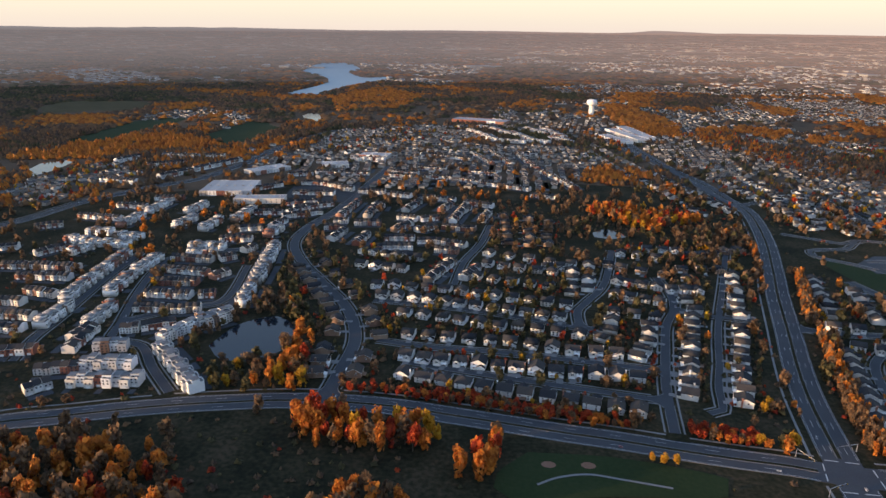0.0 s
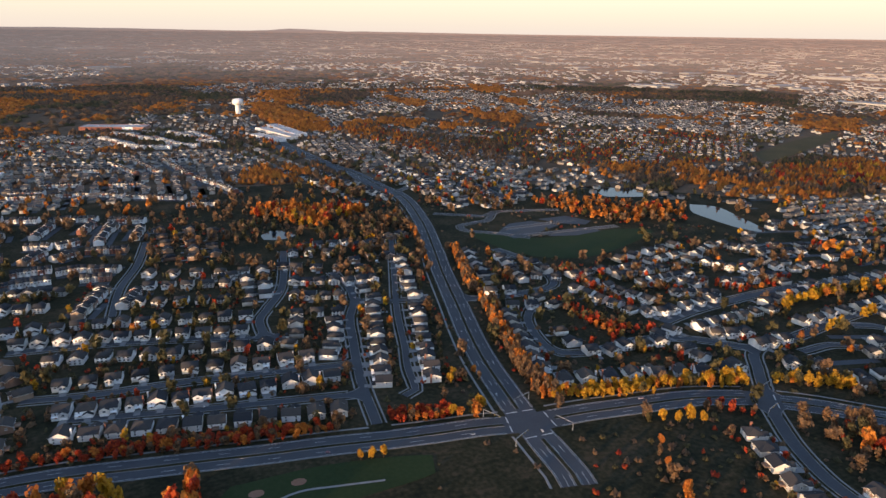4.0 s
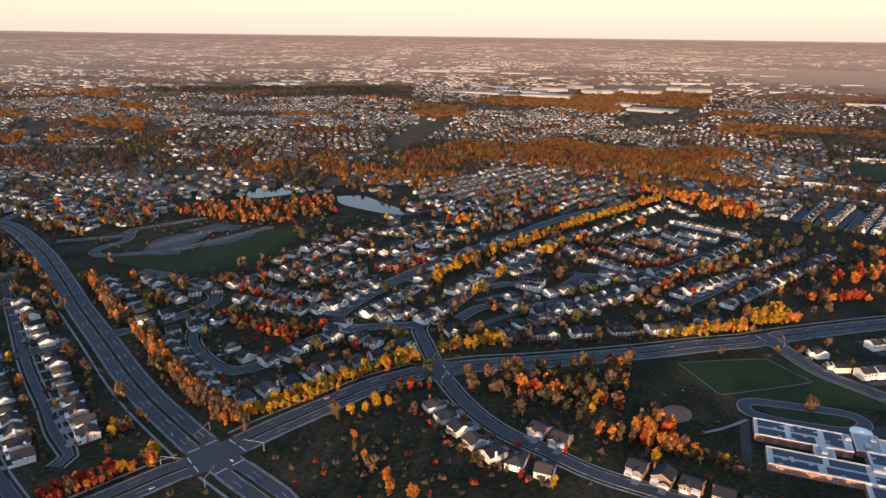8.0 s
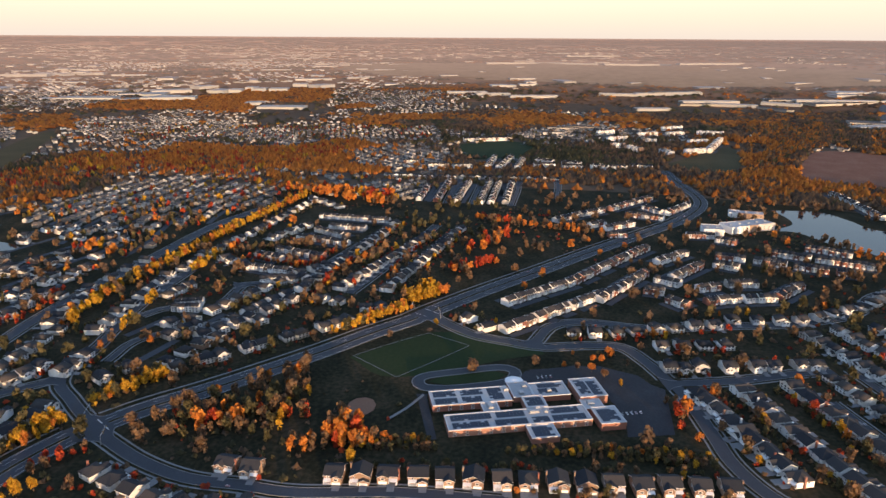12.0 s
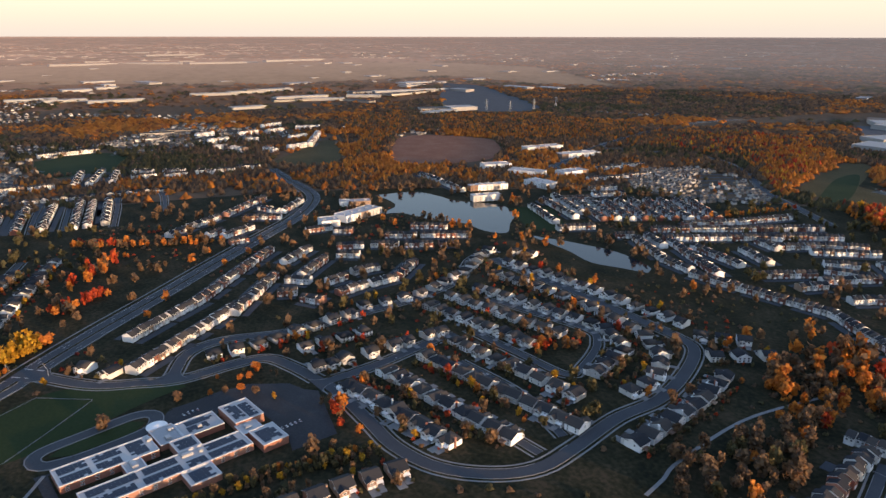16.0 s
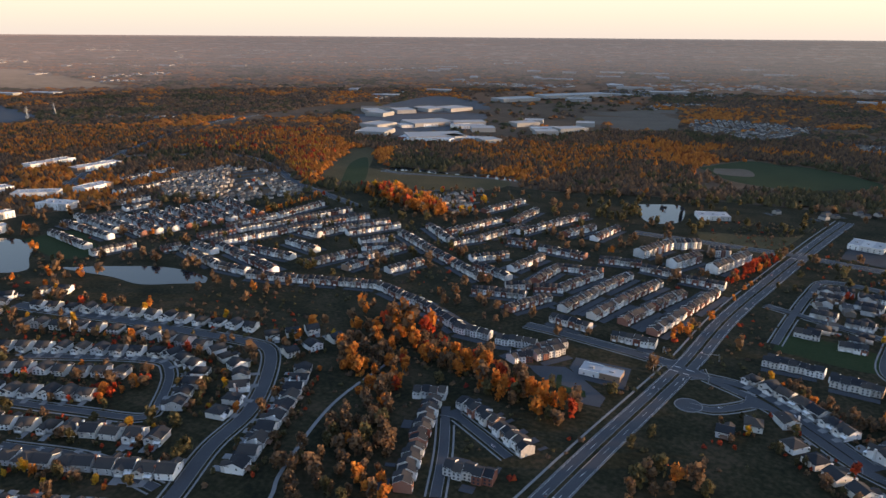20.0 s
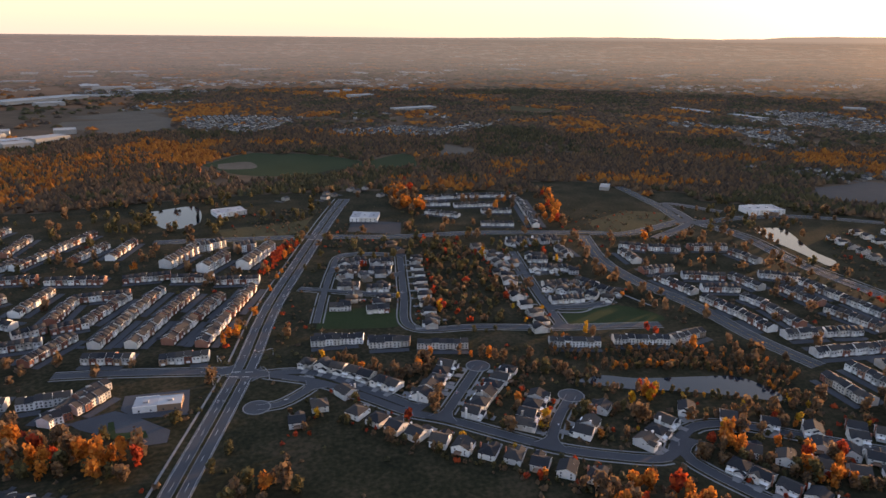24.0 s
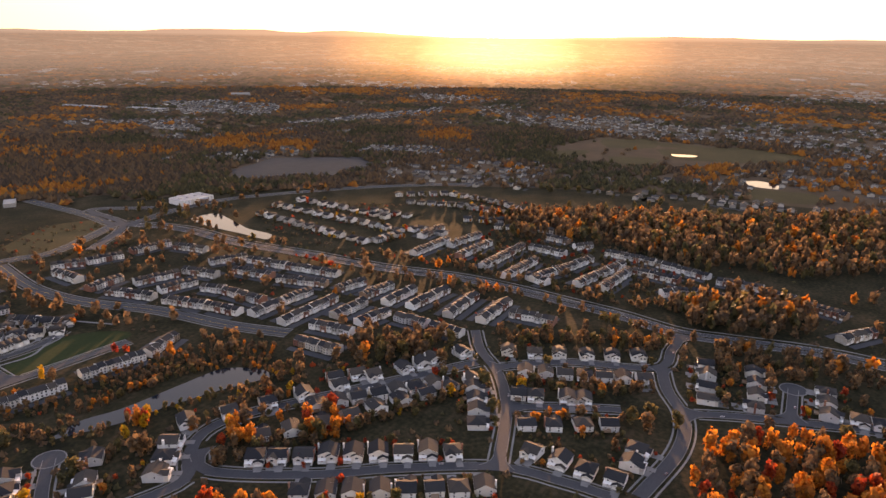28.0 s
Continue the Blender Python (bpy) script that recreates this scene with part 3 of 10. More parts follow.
def window_mesh(w, h):
    """A framed pane in one piece, its glass set back in the frame."""
    a, b, t = w / 2 + 0.14, w / 2, 0.14

    def ring(x, z0, z1, y):
        return [(-x, y, z0), (x, y, z0), (x, y, z1), (-x, y, z1)]

    s = Shape()
    v = ring(a, -t, h + t, 0.0) + ring(a, -t, h + t, -0.09) + ring(b, 0, h, -0.09) + ring(b, 0, h, -0.03)
    s.put(v, [(k, (k + 1) % 4, 4 + (k + 1) % 4, 4 + k) for k in range(4)] + [(4 + k, 4 + (k + 1) % 4, 8 + (k + 1) % 4, 8 + k) for k in range(4)] + [(8 + k, 8 + (k + 1) % 4, 12 + (k + 1) % 4, 12 + k) for k in range(4)], 1)
    s.f.append((12, 13, 14, 15))
    s.i.append(0)
    return s.mesh("window", GLASS, WHITE)


WINDOW, WIDE_WINDOW = window_mesh(0.8, 1.1), window_mesh(1.6, 1.1)


def glazing(s, x0, x1, y, z, n, w, h, out, mat=1):
    """Shallow window blocks with a frame on a wall along x; out is -1 or +1 in y."""
    for k in range(n):
        c = x0 + (x1 - x0) * (k + 0.5) / n
        y0, y1 = sorted((y, y + out * 0.05))
        s.box(c - w / 2, c + w / 2, y0, y1, z, z + h, mat)


def house_kind(k, wall_mat, full):
    """One model of detached house; its front looks to -y. A list of parts: name, mesh, place, label."""
    r = random.Random(k * 31 + 5)
    w, d = r.uniform(8.4, 9.8), r.uniform(8.6, 10.0)
    e, rise = r.uniform(4.9, 5.3), r.uniform(2.6, 3.4)
    x0, x1, y0, y1 = -w / 2, w / 2, -d / 2, d / 2
    along = "x" if k % 3 else "y"
    gx0, gx1 = (x0 + 0.2, x0 + w * 0.56) if k % 2 else (x1 - w * 0.56, x1 - 0.2)
    gy = y0 - r.uniform(1.2, 2.2)
    ge = 2.8 if k % 4 == 0 else e
    walls, roof = Shape(), Shape()
    if k % 5 == 4:
        walls.box(x0, x1, y0, y1, 0, e)
        roof.hip(x0, x1, y0, y1, e, e + rise)
    else:
        walls.house(x0, x1, y0, y1, 0, e, e + rise, along)
        roof.gable(x0, x1, y0, y1, e, e + rise, along)
    wing, wing_roof = Shape(), Shape()
    wr = ge + (gx1 - gx0) * 0.36
    wing.house(gx0, gx1, gy, y0 + 0.5, 0, ge, wr, "y")
    wing_roof.gable(gx0, gx1, gy, y0 + 2.2 if ge > 4 else y0 + 0.02, ge, wr, "y")
    rear = Shape()
    if r.random() < 0.55:
        bx = r.uniform(x0 + 2, x1 - 2)
        a, b, p, q = bx - 1.8, bx + 1.8, y1 - 0.05, y1 + 2.8
        tray = [(a, p), (b, p), (b, q), (a, q)]
        inner = [(a + 0.1, p + 0.1), (b - 0.1, p + 0.1), (b - 0.1, q - 0.1), (a + 0.1, q - 0.1)]
        v = [(x, y, 2.2) for x, y in tray] + [(x, y, 3.3) for x, y in tray] + [(x, y, 3.3) for x, y in inner] + [(x, y, 2.5) for x, y in inner]
        ring = [(k, (k + 1) % 4) for k in range(4)]
        rear.put(v, [(3, 2, 1, 0), (12, 13, 14, 15)] + [(c, d, 4 + d, 4 + c) for c, d in ring] + [(4 + c, 4 + d, 8 + d, 8 + c) for c, d in ring] + [(8 + c, 8 + d, 12 + d, 12 + c) for c, d in ring])
    cx = (gx0 + gx1) / 2
    if not full:
        for z in (0.9, 3.3):
            glazing(walls, x0 + 0.5, x1 - 0.5, y1, z, 3, 1.2, 1.4, 1)
        s0, s1 = (gx1, x1) if k % 2 else (x0, gx0)
        glazing(walls, s0, s1, y0, 3.3, 1, 1.3, 1.4, -1)
        if ge > 4:
            glazing(wing, gx0 + 0.4, gx1 - 0.4, gy, 3.3, 2, 1.1, 1.4, -1)
        wing.box(cx - 1.9, cx + 1.9, gy - 0.05, gy, 0, 2.2, 2)
        return [("wall", walls.mesh("house_wall", wall_mat, GLASS, WHITE), None, ""), ("front_wing", wing.mesh("house_wing", wall_mat, GLASS, WHITE), None, ""),
                ("roof", roof.mesh("house_roof", SHINGLE_MIX, WHITE), None, ""), ("wing_roof", wing_roof.mesh("house_wing_roof", SHINGLE_MIX, WHITE), None, "")]
    out = [("wall", walls.mesh("wall", wall_mat), None, ""), ("front_wing", wing.mesh("front_wing", wall_mat), None, ""),
           ("roof", roof.mesh("roof", SHINGLE, WHITE), None, "shingled pitched roof with white eaves"), ("wing_roof", wing_roof.mesh("wing_roof", SHINGLE, WHITE), None, "")]
    door = Shape().box(cx - 1.9, cx + 1.9, -0.08, 0.02, 0, 2.2)
    for t in range(3):
        door.box(cx - 1.8, cx + 1.8, -0.12, -0.08, 0.1 + t * 0.72, 0.68 + t * 0.72)
    out.append(("garage_door", door.mesh("garage_door", WHITE), pose(0, gy, 0), "white panelled garage door"))
    px = (gx1 + x1) / 2 if k % 2 else (x0 + gx0) / 2
    out.append(("front_door", Shape().box(-0.5, 0.5, -0.08, 0.02, 0.3, 2.4).mesh("front_door", BRICK), pose(px, y0, 0), "dark front door"))
    pw = abs((x1 - gx1) if k % 2 else (gx0 - x0)) / 2 - 0.1
    porch = Shape().box(-pw, pw, -1.8, 0, 0, 0.3).box(-pw, -pw + 0.2, -1.8, -1.6, 0.3, 2.7).box(pw - 0.2, pw, -1.8, -1.6, 0.3, 2.7)
    porch.put([(-pw, -2.0, 2.7), (pw, -2.0, 2.7), (pw, 0, 3.3), (-pw, 0, 3.3), (-pw, -2.0, 2.55), (pw, -2.0, 2.55), (pw, 0, 3.1), (-pw, 0, 3.1)],
              [(0, 1, 2, 3), (7, 6, 5, 4), (0, 4, 5, 1), (1, 5, 6, 2), (3, 7, 4, 0)])
    out.append(("porch", porch.mesh("porch", WHITE), pose(px, y0, 0), "white porch"))
    if rear.v:
        out.append(("deck", rear.mesh("deck", BROWN_SIDING), None, "raised timber deck"))
    if r.random() < 0.6:
        c = Shape().box(-0.5, 0.5, -0.35, 0.35, 0, e + rise + 0.6).box(-0.6, 0.6, -0.45, 0.45, e + rise + 0.6, e + rise + 0.8)
        out.append(("chimney", c.mesh("chimney", BRICK if r.random() < 0.4 else wall_mat), pose(x1 + 0.35 if k % 2 else x0 - 0.35, r.uniform(-2, 2), 0, 0, 0, 90), "chimney"))
    if ge > 4:
        out.append(("window", WIDE_WINDOW, pose(cx, gy, 3.2), ""))
    out.append(("window", WINDOW, pose(px, y0, 3.2), ""))
    for z in (0.9, 3.2):
        for wx in (-w * 0.28, w * 0.28):
            out.append(("window", WINDOW, pose(wx, y1, z, 0, 0, 180), ""))
    out.append(("window", WINDOW, pose(x1, 1.5, 3.2, 0, 0, 90), ""))
    out.append(("window", WINDOW, pose(x0, -1.0, 3.2, 0, 0, -90), ""))
    drive = Shape().box(cx - 2.2, cx + 2.2, gy - 6.0, gy, 0.0, 0.09)
    out.append(("driveway", drive.mesh("driveway", CONCRETE), None, "pale concrete driveway"))
    return out


MODELS = {}


JOINED = {}        # mesh -> poses, for what stands farther off


def join(me, m):
    JOINED.setdefault(me.name, (me, []))[1].append(m)


def finish_joined(name, label, pick):
    """All joined copies whose mesh name begins with one of pick become one object."""
    co, starts, totals, loops, index, mats = [], [], [], [], [], []
    nv = nl = 0
    for key, (me, poses) in JOINED.items():
        if not key.startswith(pick):
            continue
        v = np.empty(len(me.vertices) * 3)
        me.vertices.foreach_get("co", v)
        v = np.column_stack((v.reshape(-1, 3), np.ones(len(v) // 3)))
        lp = np.empty(len(me.loops), np.int64)
        me.loops.foreach_get("vertex_index", lp)
        st, tot, mi = (np.empty(len(me.polygons), np.int64) for _ in range(3))
        me.polygons.foreach_get("loop_start", st)
        me.polygons.foreach_get("loop_total", tot)
        me.polygons.foreach_get("material_index", mi)
        slot = []
        for m in me.materials:
            if m not in mats:
                mats.append(m)
            slot.append(mats.index(m))
        slot = np.array(slot)
        for p in poses:
            co.append((v @ np.array(p).T)[:, :3])
            starts.append(st + nl)
            totals.append(tot)
            loops.append(lp + nv)
            index.append(slot[mi])
            nv += len(v)
            nl += len(lp)
    if not co:
        return
    me = bpy.data.meshes.new(name)
    me.vertices.add(nv)
    me.vertices.foreach_set("co", np.concatenate(co).astype(np.float32).ravel())
    me.loops.add(nl)
    me.loops.foreach_set("vertex_index", np.concatenate(loops).astype(np.int32))
    st = np.concatenate(starts).astype(np.int32)
    me.polygons.add(len(st))
    me.polygons.foreach_set("loop_start", st)
    for m in mats:
        me.materials.append(m)
    me.polygons.foreach_set("material_index", np.concatenate(index).astype(np.int32))
    me.update(calc_edges=True)
    tagged(new(name, me), label, "houses", kind="stuff")


LOW = Matrix.Diagonal((1, 1, 1 / STEP, 1))


def lowered(parts):
    """Heights from metres to steps of the plan."""
    out = []
    for name, me, m, lab in parts:
        if me not in (WINDOW, WIDE_WINDOW):
            me.transform(LOW)
        if m is not None:
            m = m.copy()
            m.translation.z /= STEP
        out.append((name, me, m, lab))
    return out


NEAR_HOUSES, NEAR_ROWS = 430.0, 545.0


def model(k, style, full):
    key = (k, style, full)
    if key not in MODELS:
        MODELS[key] = lowered(house_kind(k, (BROWN_SIDING if full else BROWN_MIX) if style == "brown" else (SIDING if full else SIDING_MIX), full))
    return MODELS[key]


FAR_HOUSES = []     # x, y, angle, width, depth, eaves, rise
YARDS = []          # places of yard trees
DRIVES = []         # driveways
HOMES = []          # places of detached houses
COUNTS = {"house": 0}


def road_side(x, y, nx, ny):
    """+1 if the nearest street lies on the (nx, ny) side."""
    best, sign = 75.0, 0
    for _, w, q, _, kind in ROADS:
        if kind == "divided":
            continue
        d = np.abs(q - (x, y)).sum(axis=1)
        j = int(d.argmin())
        if d[j] < best:
            best = d[j]
            sign = 1 if (q[j][0] - x) * nx + (q[j][1] - y) * ny > 0 else -1
    return sign


ROOMY = Matrix.Diagonal((1.10, 1.08, 1.04, 1))


def detached(x, y, angle, style="house"):
    """A house whose front (-y) is turned by angle degrees."""
    d = reach(x, y)
    if any((x - u) ** 2 + (y - v) ** 2 < 100 for u, v in HOMES):
        return
    HOMES.append((x, y))
    if d < 1000:
        c, s = math.cos(radians(angle)), math.sin(radians(angle))
        DRIVES.append([(x + u * c - v * s, y + u * s + v * c, 0.40) for u, v in ((0.4, -12.5), (4.2, -12.5), (4.2, -4.0), (0.4, -4.0))])
    take([(x, y)], 1, 4.5)
    k = int(RNG.integers(0, 10))
    YARDS.append((x, y, angle, d))
    if d > 1100:
        FAR_HOUSES.append((x, y, angle, RNG.uniform(8.5, 10.5), RNG.uniform(9, 12), 5.2, 2.6))
        return
    full = d < NEAR_HOUSES
    if not full:
        for name, me, m, lab in model(k, style, False):
            join(me, pose(x, y, 0, 0, 0, angle) @ ROOMY)
        return
    COUNTS["house"] += 1
    base = new("house")
    base.matrix_basis = pose(x, y, 0, 0, 0, angle) @ ROOMY
    label = "two-storey %s house with a pitched shingle roof and a garage" % ("brown-sided" if style == "brown" else "pale-sided")
    tagged(base, label, "house", "houses of the neighbourhood")
    for name, me, m, lab in model(k, style, full):
        part(name, me, base, lab, m)


def along_line(pts, n):
    p = np.array(pts, float)
    seg = np.linalg.norm(np.diff(p, axis=0), axis=1)
    s = np.concatenate(([0], np.cumsum(seg)))
    at = np.linspace(0, s[-1], n) if n > 1 else np.array([s[-1] / 2])
    out = []
    for a in at:
        j = min(int(np.searchsorted(s, a, "right")) - 1, len(seg) - 1)
        t = (a - s[j]) / max(seg[j], 1e-6)
        c = p[j] + (p[j + 1] - p[j]) * t
        u = (p[j + 1] - p[j]) / max(seg[j], 1e-6)
        out.append((c[0], c[1], u[0], u[1]))
    return out


def row(n, pts, style="house", face=0):
    """Detached houses along a line; fronts to the nearest street unless face (+1 left, -1 right) says otherwise."""
    if len(pts) == 1:
        pts = pts + [(pts[0][0] + 1, pts[0][1])]
    for x, y, ux, uy in along_line(pts, n):
        s = face or road_side(x, y, -uy, ux) or 1
        fx, fy = -uy * s, ux * s
        a = math.degrees(math.atan2(fx, -fy)) + RNG.uniform(-4, 4)
        detached(x + RNG.uniform(-0.7, 0.7), y + RNG.uniform(-0.7, 0.7), a, style)


def unit_mesh(kind, width, depth, height, far):
    s, r = Shape(), Shape()
    x0, x1, y0, y1 = -width / 2 + 0.002, width / 2 - 0.002, -depth / 2, depth / 2
    if kind == "flat":
        s.box(x0, x1, y0, y1, 0, height)
        s.box(x0, x1, y0 + 2.6, y1 - 2.6, height, height + 2.4)
        s.box(x0, x1, y0, y0 + 0.2, height, height + 0.9).box(x0, x1, y1 - 0.2, y1, height, height + 0.9)
        s.box(x0, x0 + 0.2, y0 + 0.2, y0 + 2.6, height, height + 0.9).box(x0, x0 + 0.2, y1 - 2.6, y1 - 0.2, height, height + 0.9)
        r.box(x0 - 0.0, x1 + 0.0, y0 + 2.3, y1 - 2.3, height + 2.404, height + 2.65).box(x0 + 0.3, x1 - 0.1, y0 + 0.25, y0 + 2.55, height + 0.004, height + 0.06)
        r.box(x0 + 0.3, x1 - 0.1, y1 - 2.55, y1 - 0.25, height + 0.004, height + 0.06)
        for y, out in ((y0, -1), (y1, 1)):
            glazing(s, x0, x1, y, height + 1.0, 1, 1.6, 1.3, 0, 1)
    elif kind == "big":
        s.box(x0, x1, y0, y1, 0, height)
        s.box(x0, x1, y0, y0 + 0.3, height, height + 0.8).box(x0, x1, y1 - 0.3, y1, height, height + 0.8)
        r.box(x0, x1, y0 + 0.302, y1 - 0.302, height + 0.004, height + 0.15)
        r.box(-1.5, 1.5, -1.5, 1.5, height + 0.152, height + 1.6)
    else:
        s.house(x0, x1, y0, y1, 0, height, height + depth * 0.30, "x")
        r.gable(x0, x1, y0, y1, height, height + depth * 0.30, "x", 0.0)
        r.box(x0, x1, y0 - 0.4, y0 - 0.0, height - 0.15, height + 0.05).box(x0, x1, y1, y1 + 0.4, height - 0.15, height + 0.05)
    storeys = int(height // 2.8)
    for y, out in ((y0, -1), (y1, 1)):
        for t in range(storeys):
            n = 2
            if t == 0 and out < 0 and kind != "big":
                s.box(-1.3, 1.3, y - 0.06, y, 0, 2.2, 2)
                continue
            glazing(s, x0 + 0.2, x1 - 0.2, y, 0.9 + t * 2.8, n, 1.1, 1.5, out, 1)
    return s, r


UNITS = {}
LANES = []          # lines of townhouse rows, each with a lane along both sides


def unit(kind, variant, width, depth, height, own=True):
    key = (kind, variant, own, round(width, 1), round(depth), round(height))
    if key not in UNITS:
        wall = ((SIDING, BRICK, BROWN_SIDING) if own else (SIDING_MIX, BRICK_MIX, BROWN_MIX))[variant]
        s, r = unit_mesh(kind, key[3], depth, height, False)
        tile = SHINGLE if own else SHINGLE_MIX
        UNITS[key] = (s.mesh("unit_wall", wall, GLASS, WHITE), r.mesh("unit_roof", MEMBRANE if kind == "big" else (FLAT_ROOF if own else FLAT_ROOF_MIX) if kind == "flat" else tile, WHITE), key[3])
        for me in UNITS[key][:2]:
            me.transform(LOW)
    return UNITS[key]


def terrace(pts, kind="pitched", depth=10.0, height=7.6, brick=0.2, step=0.9, name="townhouse_row"):
    """A row of joined townhouses along a line, its units stepped in and out."""
    (ax, ay), (bx, by) = pts[0], pts[-1]
    cx, cy = (ax + bx) / 2, (ay + by) / 2
    length = sum(math.hypot(q[0] - p[0], q[1] - p[1]) for p, q in zip(pts, pts[1:]))
    d = reach(cx, cy)
    target = 5.4
    if kind == "big":
        target = max(12.0, length / 6)
    n = max(2, round(length / target))
    wide = round(length / n, 1)
    if d > 1900 or (d > 1550 and kind == "pitched"):
        a = math.degrees(math.atan2(by - ay, bx - ax))
        FAR_HOUSES.append((cx, cy, a, length, depth, height, 0.05 if kind in ("flat", "big") else depth * 0.25))
        for x, y, _, _ in along_line(pts, max(2, int(length / 6))):
            take([(x, y)], 1, depth / 2)
        return
    if kind != "big":
        LANES.append((pts, depth))
    own = kind == "big" or d < NEAR_ROWS
    mids = along_line(pts, 2 * n + 1)[1::2]
    s = road_side(cx, cy, mids[0][3], -mids[0][2]) or 1
    base = new(name) if own else None
    words = {"flat": "modern flat-roofed townhouse row with roof terraces", "pitched": "row of joined townhouses with a shingled pitched roof", "big": "large low building with a pale flat roof"}[kind]
    if own:
        base.matrix_basis = pose(cx, cy, 0)
        tagged(base, words, "building" if kind == "big" else "townhouses", "townhouse rows" if kind != "big" else "")
    for k, (x, y, ux, uy) in enumerate(mids):
        take([(x, y)], 1, depth / 2 + 1)
        a = math.degrees(math.atan2(uy, ux)) + (0 if s > 0 else 180)
        v = 1 if RNG.random() < brick else (2 if RNG.random() < 0.1 else 0)
        hh = height + (1.2 if k % 3 == 1 and kind == "flat" else 0.6 if (k // 2) % 2 and kind == "pitched" else 0)
        wall, roof, w = unit(kind, v, wide, depth, hh, own)
        off = (2.0 if kind == "flat" else step) * ((k % 2) - 0.5) if kind != "big" else 0
        if not own:
            m = pose(x, y, 0, 0, 0, a) @ pose(0, off, 0)
            join(wall, m)
            join(roof, m)
            continue
        m = pose(x - cx, y - cy, 0, 0, 0, a) @ pose(0, off, 0)
        u = part("unit", wall, base, "", m)
        part("unit_roof", roof, u)


# ---- trees ----
def crown(rng, n, size, lobes=7):
    """Leaves of a crown about 1 wide and 1.1 high, from 0.15 up: loose quads gathered round several lobes."""
    c = rng.normal(0, 1, (lobes, 3))
    c /= np.linalg.norm(c, axis=1)[:, None]
    c = c * rng.uniform(0.12, 0.30, (lobes, 1)) + (0, 0, 0.66)
    c[:, 2] = (c[:, 2] - 0.66) * 1.5 + 0.66
    pick = rng.integers(0, lobes, n)
    v = rng.normal(0, 1, (n, 3))
    v /= np.linalg.norm(v, axis=1)[:, None]
    p = c[pick] + v * rng.uniform(0.10, 0.26, (n, 1)) * (1, 1, 1.15)
    t = rng.normal(0, 1, (n, 3))
    nrm = v + rng.normal(0, 0.7, (n, 3))
    a = np.cross(nrm, t)
    a /= np.linalg.norm(a, axis=1)[:, None]
    b = np.cross(nrm, a)
    b /= np.linalg.norm(b, axis=1)[:, None]
    s = size * rng.uniform(0.6, 1.3, (n, 1))
    return np.stack((p - a * s - b * s, p + a * s - b * s * 0.8, p + a * s * 0.9 + b * s, p - a * s * 0.8 + b * s * 0.9), 1)


TREES = {"fine": [crown(np.random.default_rng(50 + k), 140, 0.088, 8) for k in range(5)],
         "near": [crown(np.random.default_rng(40 + k), 420, 0.055, 9) for k in range(5)],
         "mid": [crown(np.random.default_rng(60 + k), 34, 0.155) for k in range(6)],
         }


def lobed(rng, lobes):
    """A rough far-off crown of a few leaning three-sided clumps."""
    v = []
    for k in range(lobes):
        a = k * 2 * math.pi / lobes + rng.uniform(-0.6, 0.6)
        r = rng.uniform(0.10, 0.30) if lobes > 1 else 0.0
        cx, cy, low = r * math.cos(a), r * math.sin(a), rng.uniform(0.08, 0.34)
        wide, t = rng.uniform(0.26, 0.40) * (1.0 if lobes > 3 else 1.3), rng.uniform(0, 2.1)
        v += [(cx + wide * math.cos(t + q), cy + wide * math.sin(t + q), low + rng.uniform(-0.08, 0.12)) for q in (0, 2.09, 4.19)]
        v.append((cx + rng.uniform(-0.14, 0.14), cy + rng.uniform(-0.14, 0.14), low + rng.uniform(0.42, 0.72)))
    return v


LOBED = {n: np.array([lobed(np.random.default_rng(200 + 10 * n + k), n) for k in range(9)]) for n in (2, 3, 4)}


def lobes_mesh(name, land, w, h, turn, mats, lobes):
    n, m = len(land), lobes * 4
    v = LOBED[lobes][RNG.integers(0, 9, n)]
    c, s = np.cos(turn)[:, None], np.sin(turn)[:, None]
    co = np.stack(((v[:, :, 0] * c - v[:, :, 1] * s) * w[:, None] + land[:, 0:1], (v[:, :, 0] * s + v[:, :, 1] * c) * w[:, None] + land[:, 1:2], (v[:, :, 2] - 0.1) * h[:, None] + land[:, 2:3]), -1)
    loop = np.concatenate([np.array((0, 1, 3, 1, 2, 3, 2, 0, 3)) + 4 * k for k in range(lobes)])
    me = bpy.data.meshes.new(name)
    me.vertices.add(n * m)
    me.vertices.foreach_set("co", co.astype(np.float32).ravel())
    me.loops.add(n * len(loop))
    me.loops.foreach_set("vertex_index", (np.arange(n)[:, None] * m + loop[None, :]).astype(np.int32).ravel())
    me.polygons.add(n * lobes * 3)
    me.polygons.foreach_set("loop_start", (np.arange(n * lobes * 3) * 3).astype(np.int32))
    for q in mats:
        me.materials.append(q)
    me.update(calc_edges=True)
    return me


PLANTED = {}       # (grade, palette): rows of x, y, width, height
SPECIMENS = []


def plant(xy, palette, width, height, grade=None):
    for (x, y), w, h in zip(xy, width, height):
        d = reach(x, y)
        g = grade or ("fine" if d < 470 else "mid" if d < 1000 else "far")
        if g == "near":
            SPECIMENS.append((x, y, w, h, palette))
        else:
            PLANTED.setdefault((g, palette), []).append((x, y, w, h))


def blend(n, mixture, rng):
    names = list(mixture)
    w = np.array([mixture[k] for k in names], float)
    return [names[i] for i in rng.choice(len(names), n, p=w / w.sum())]


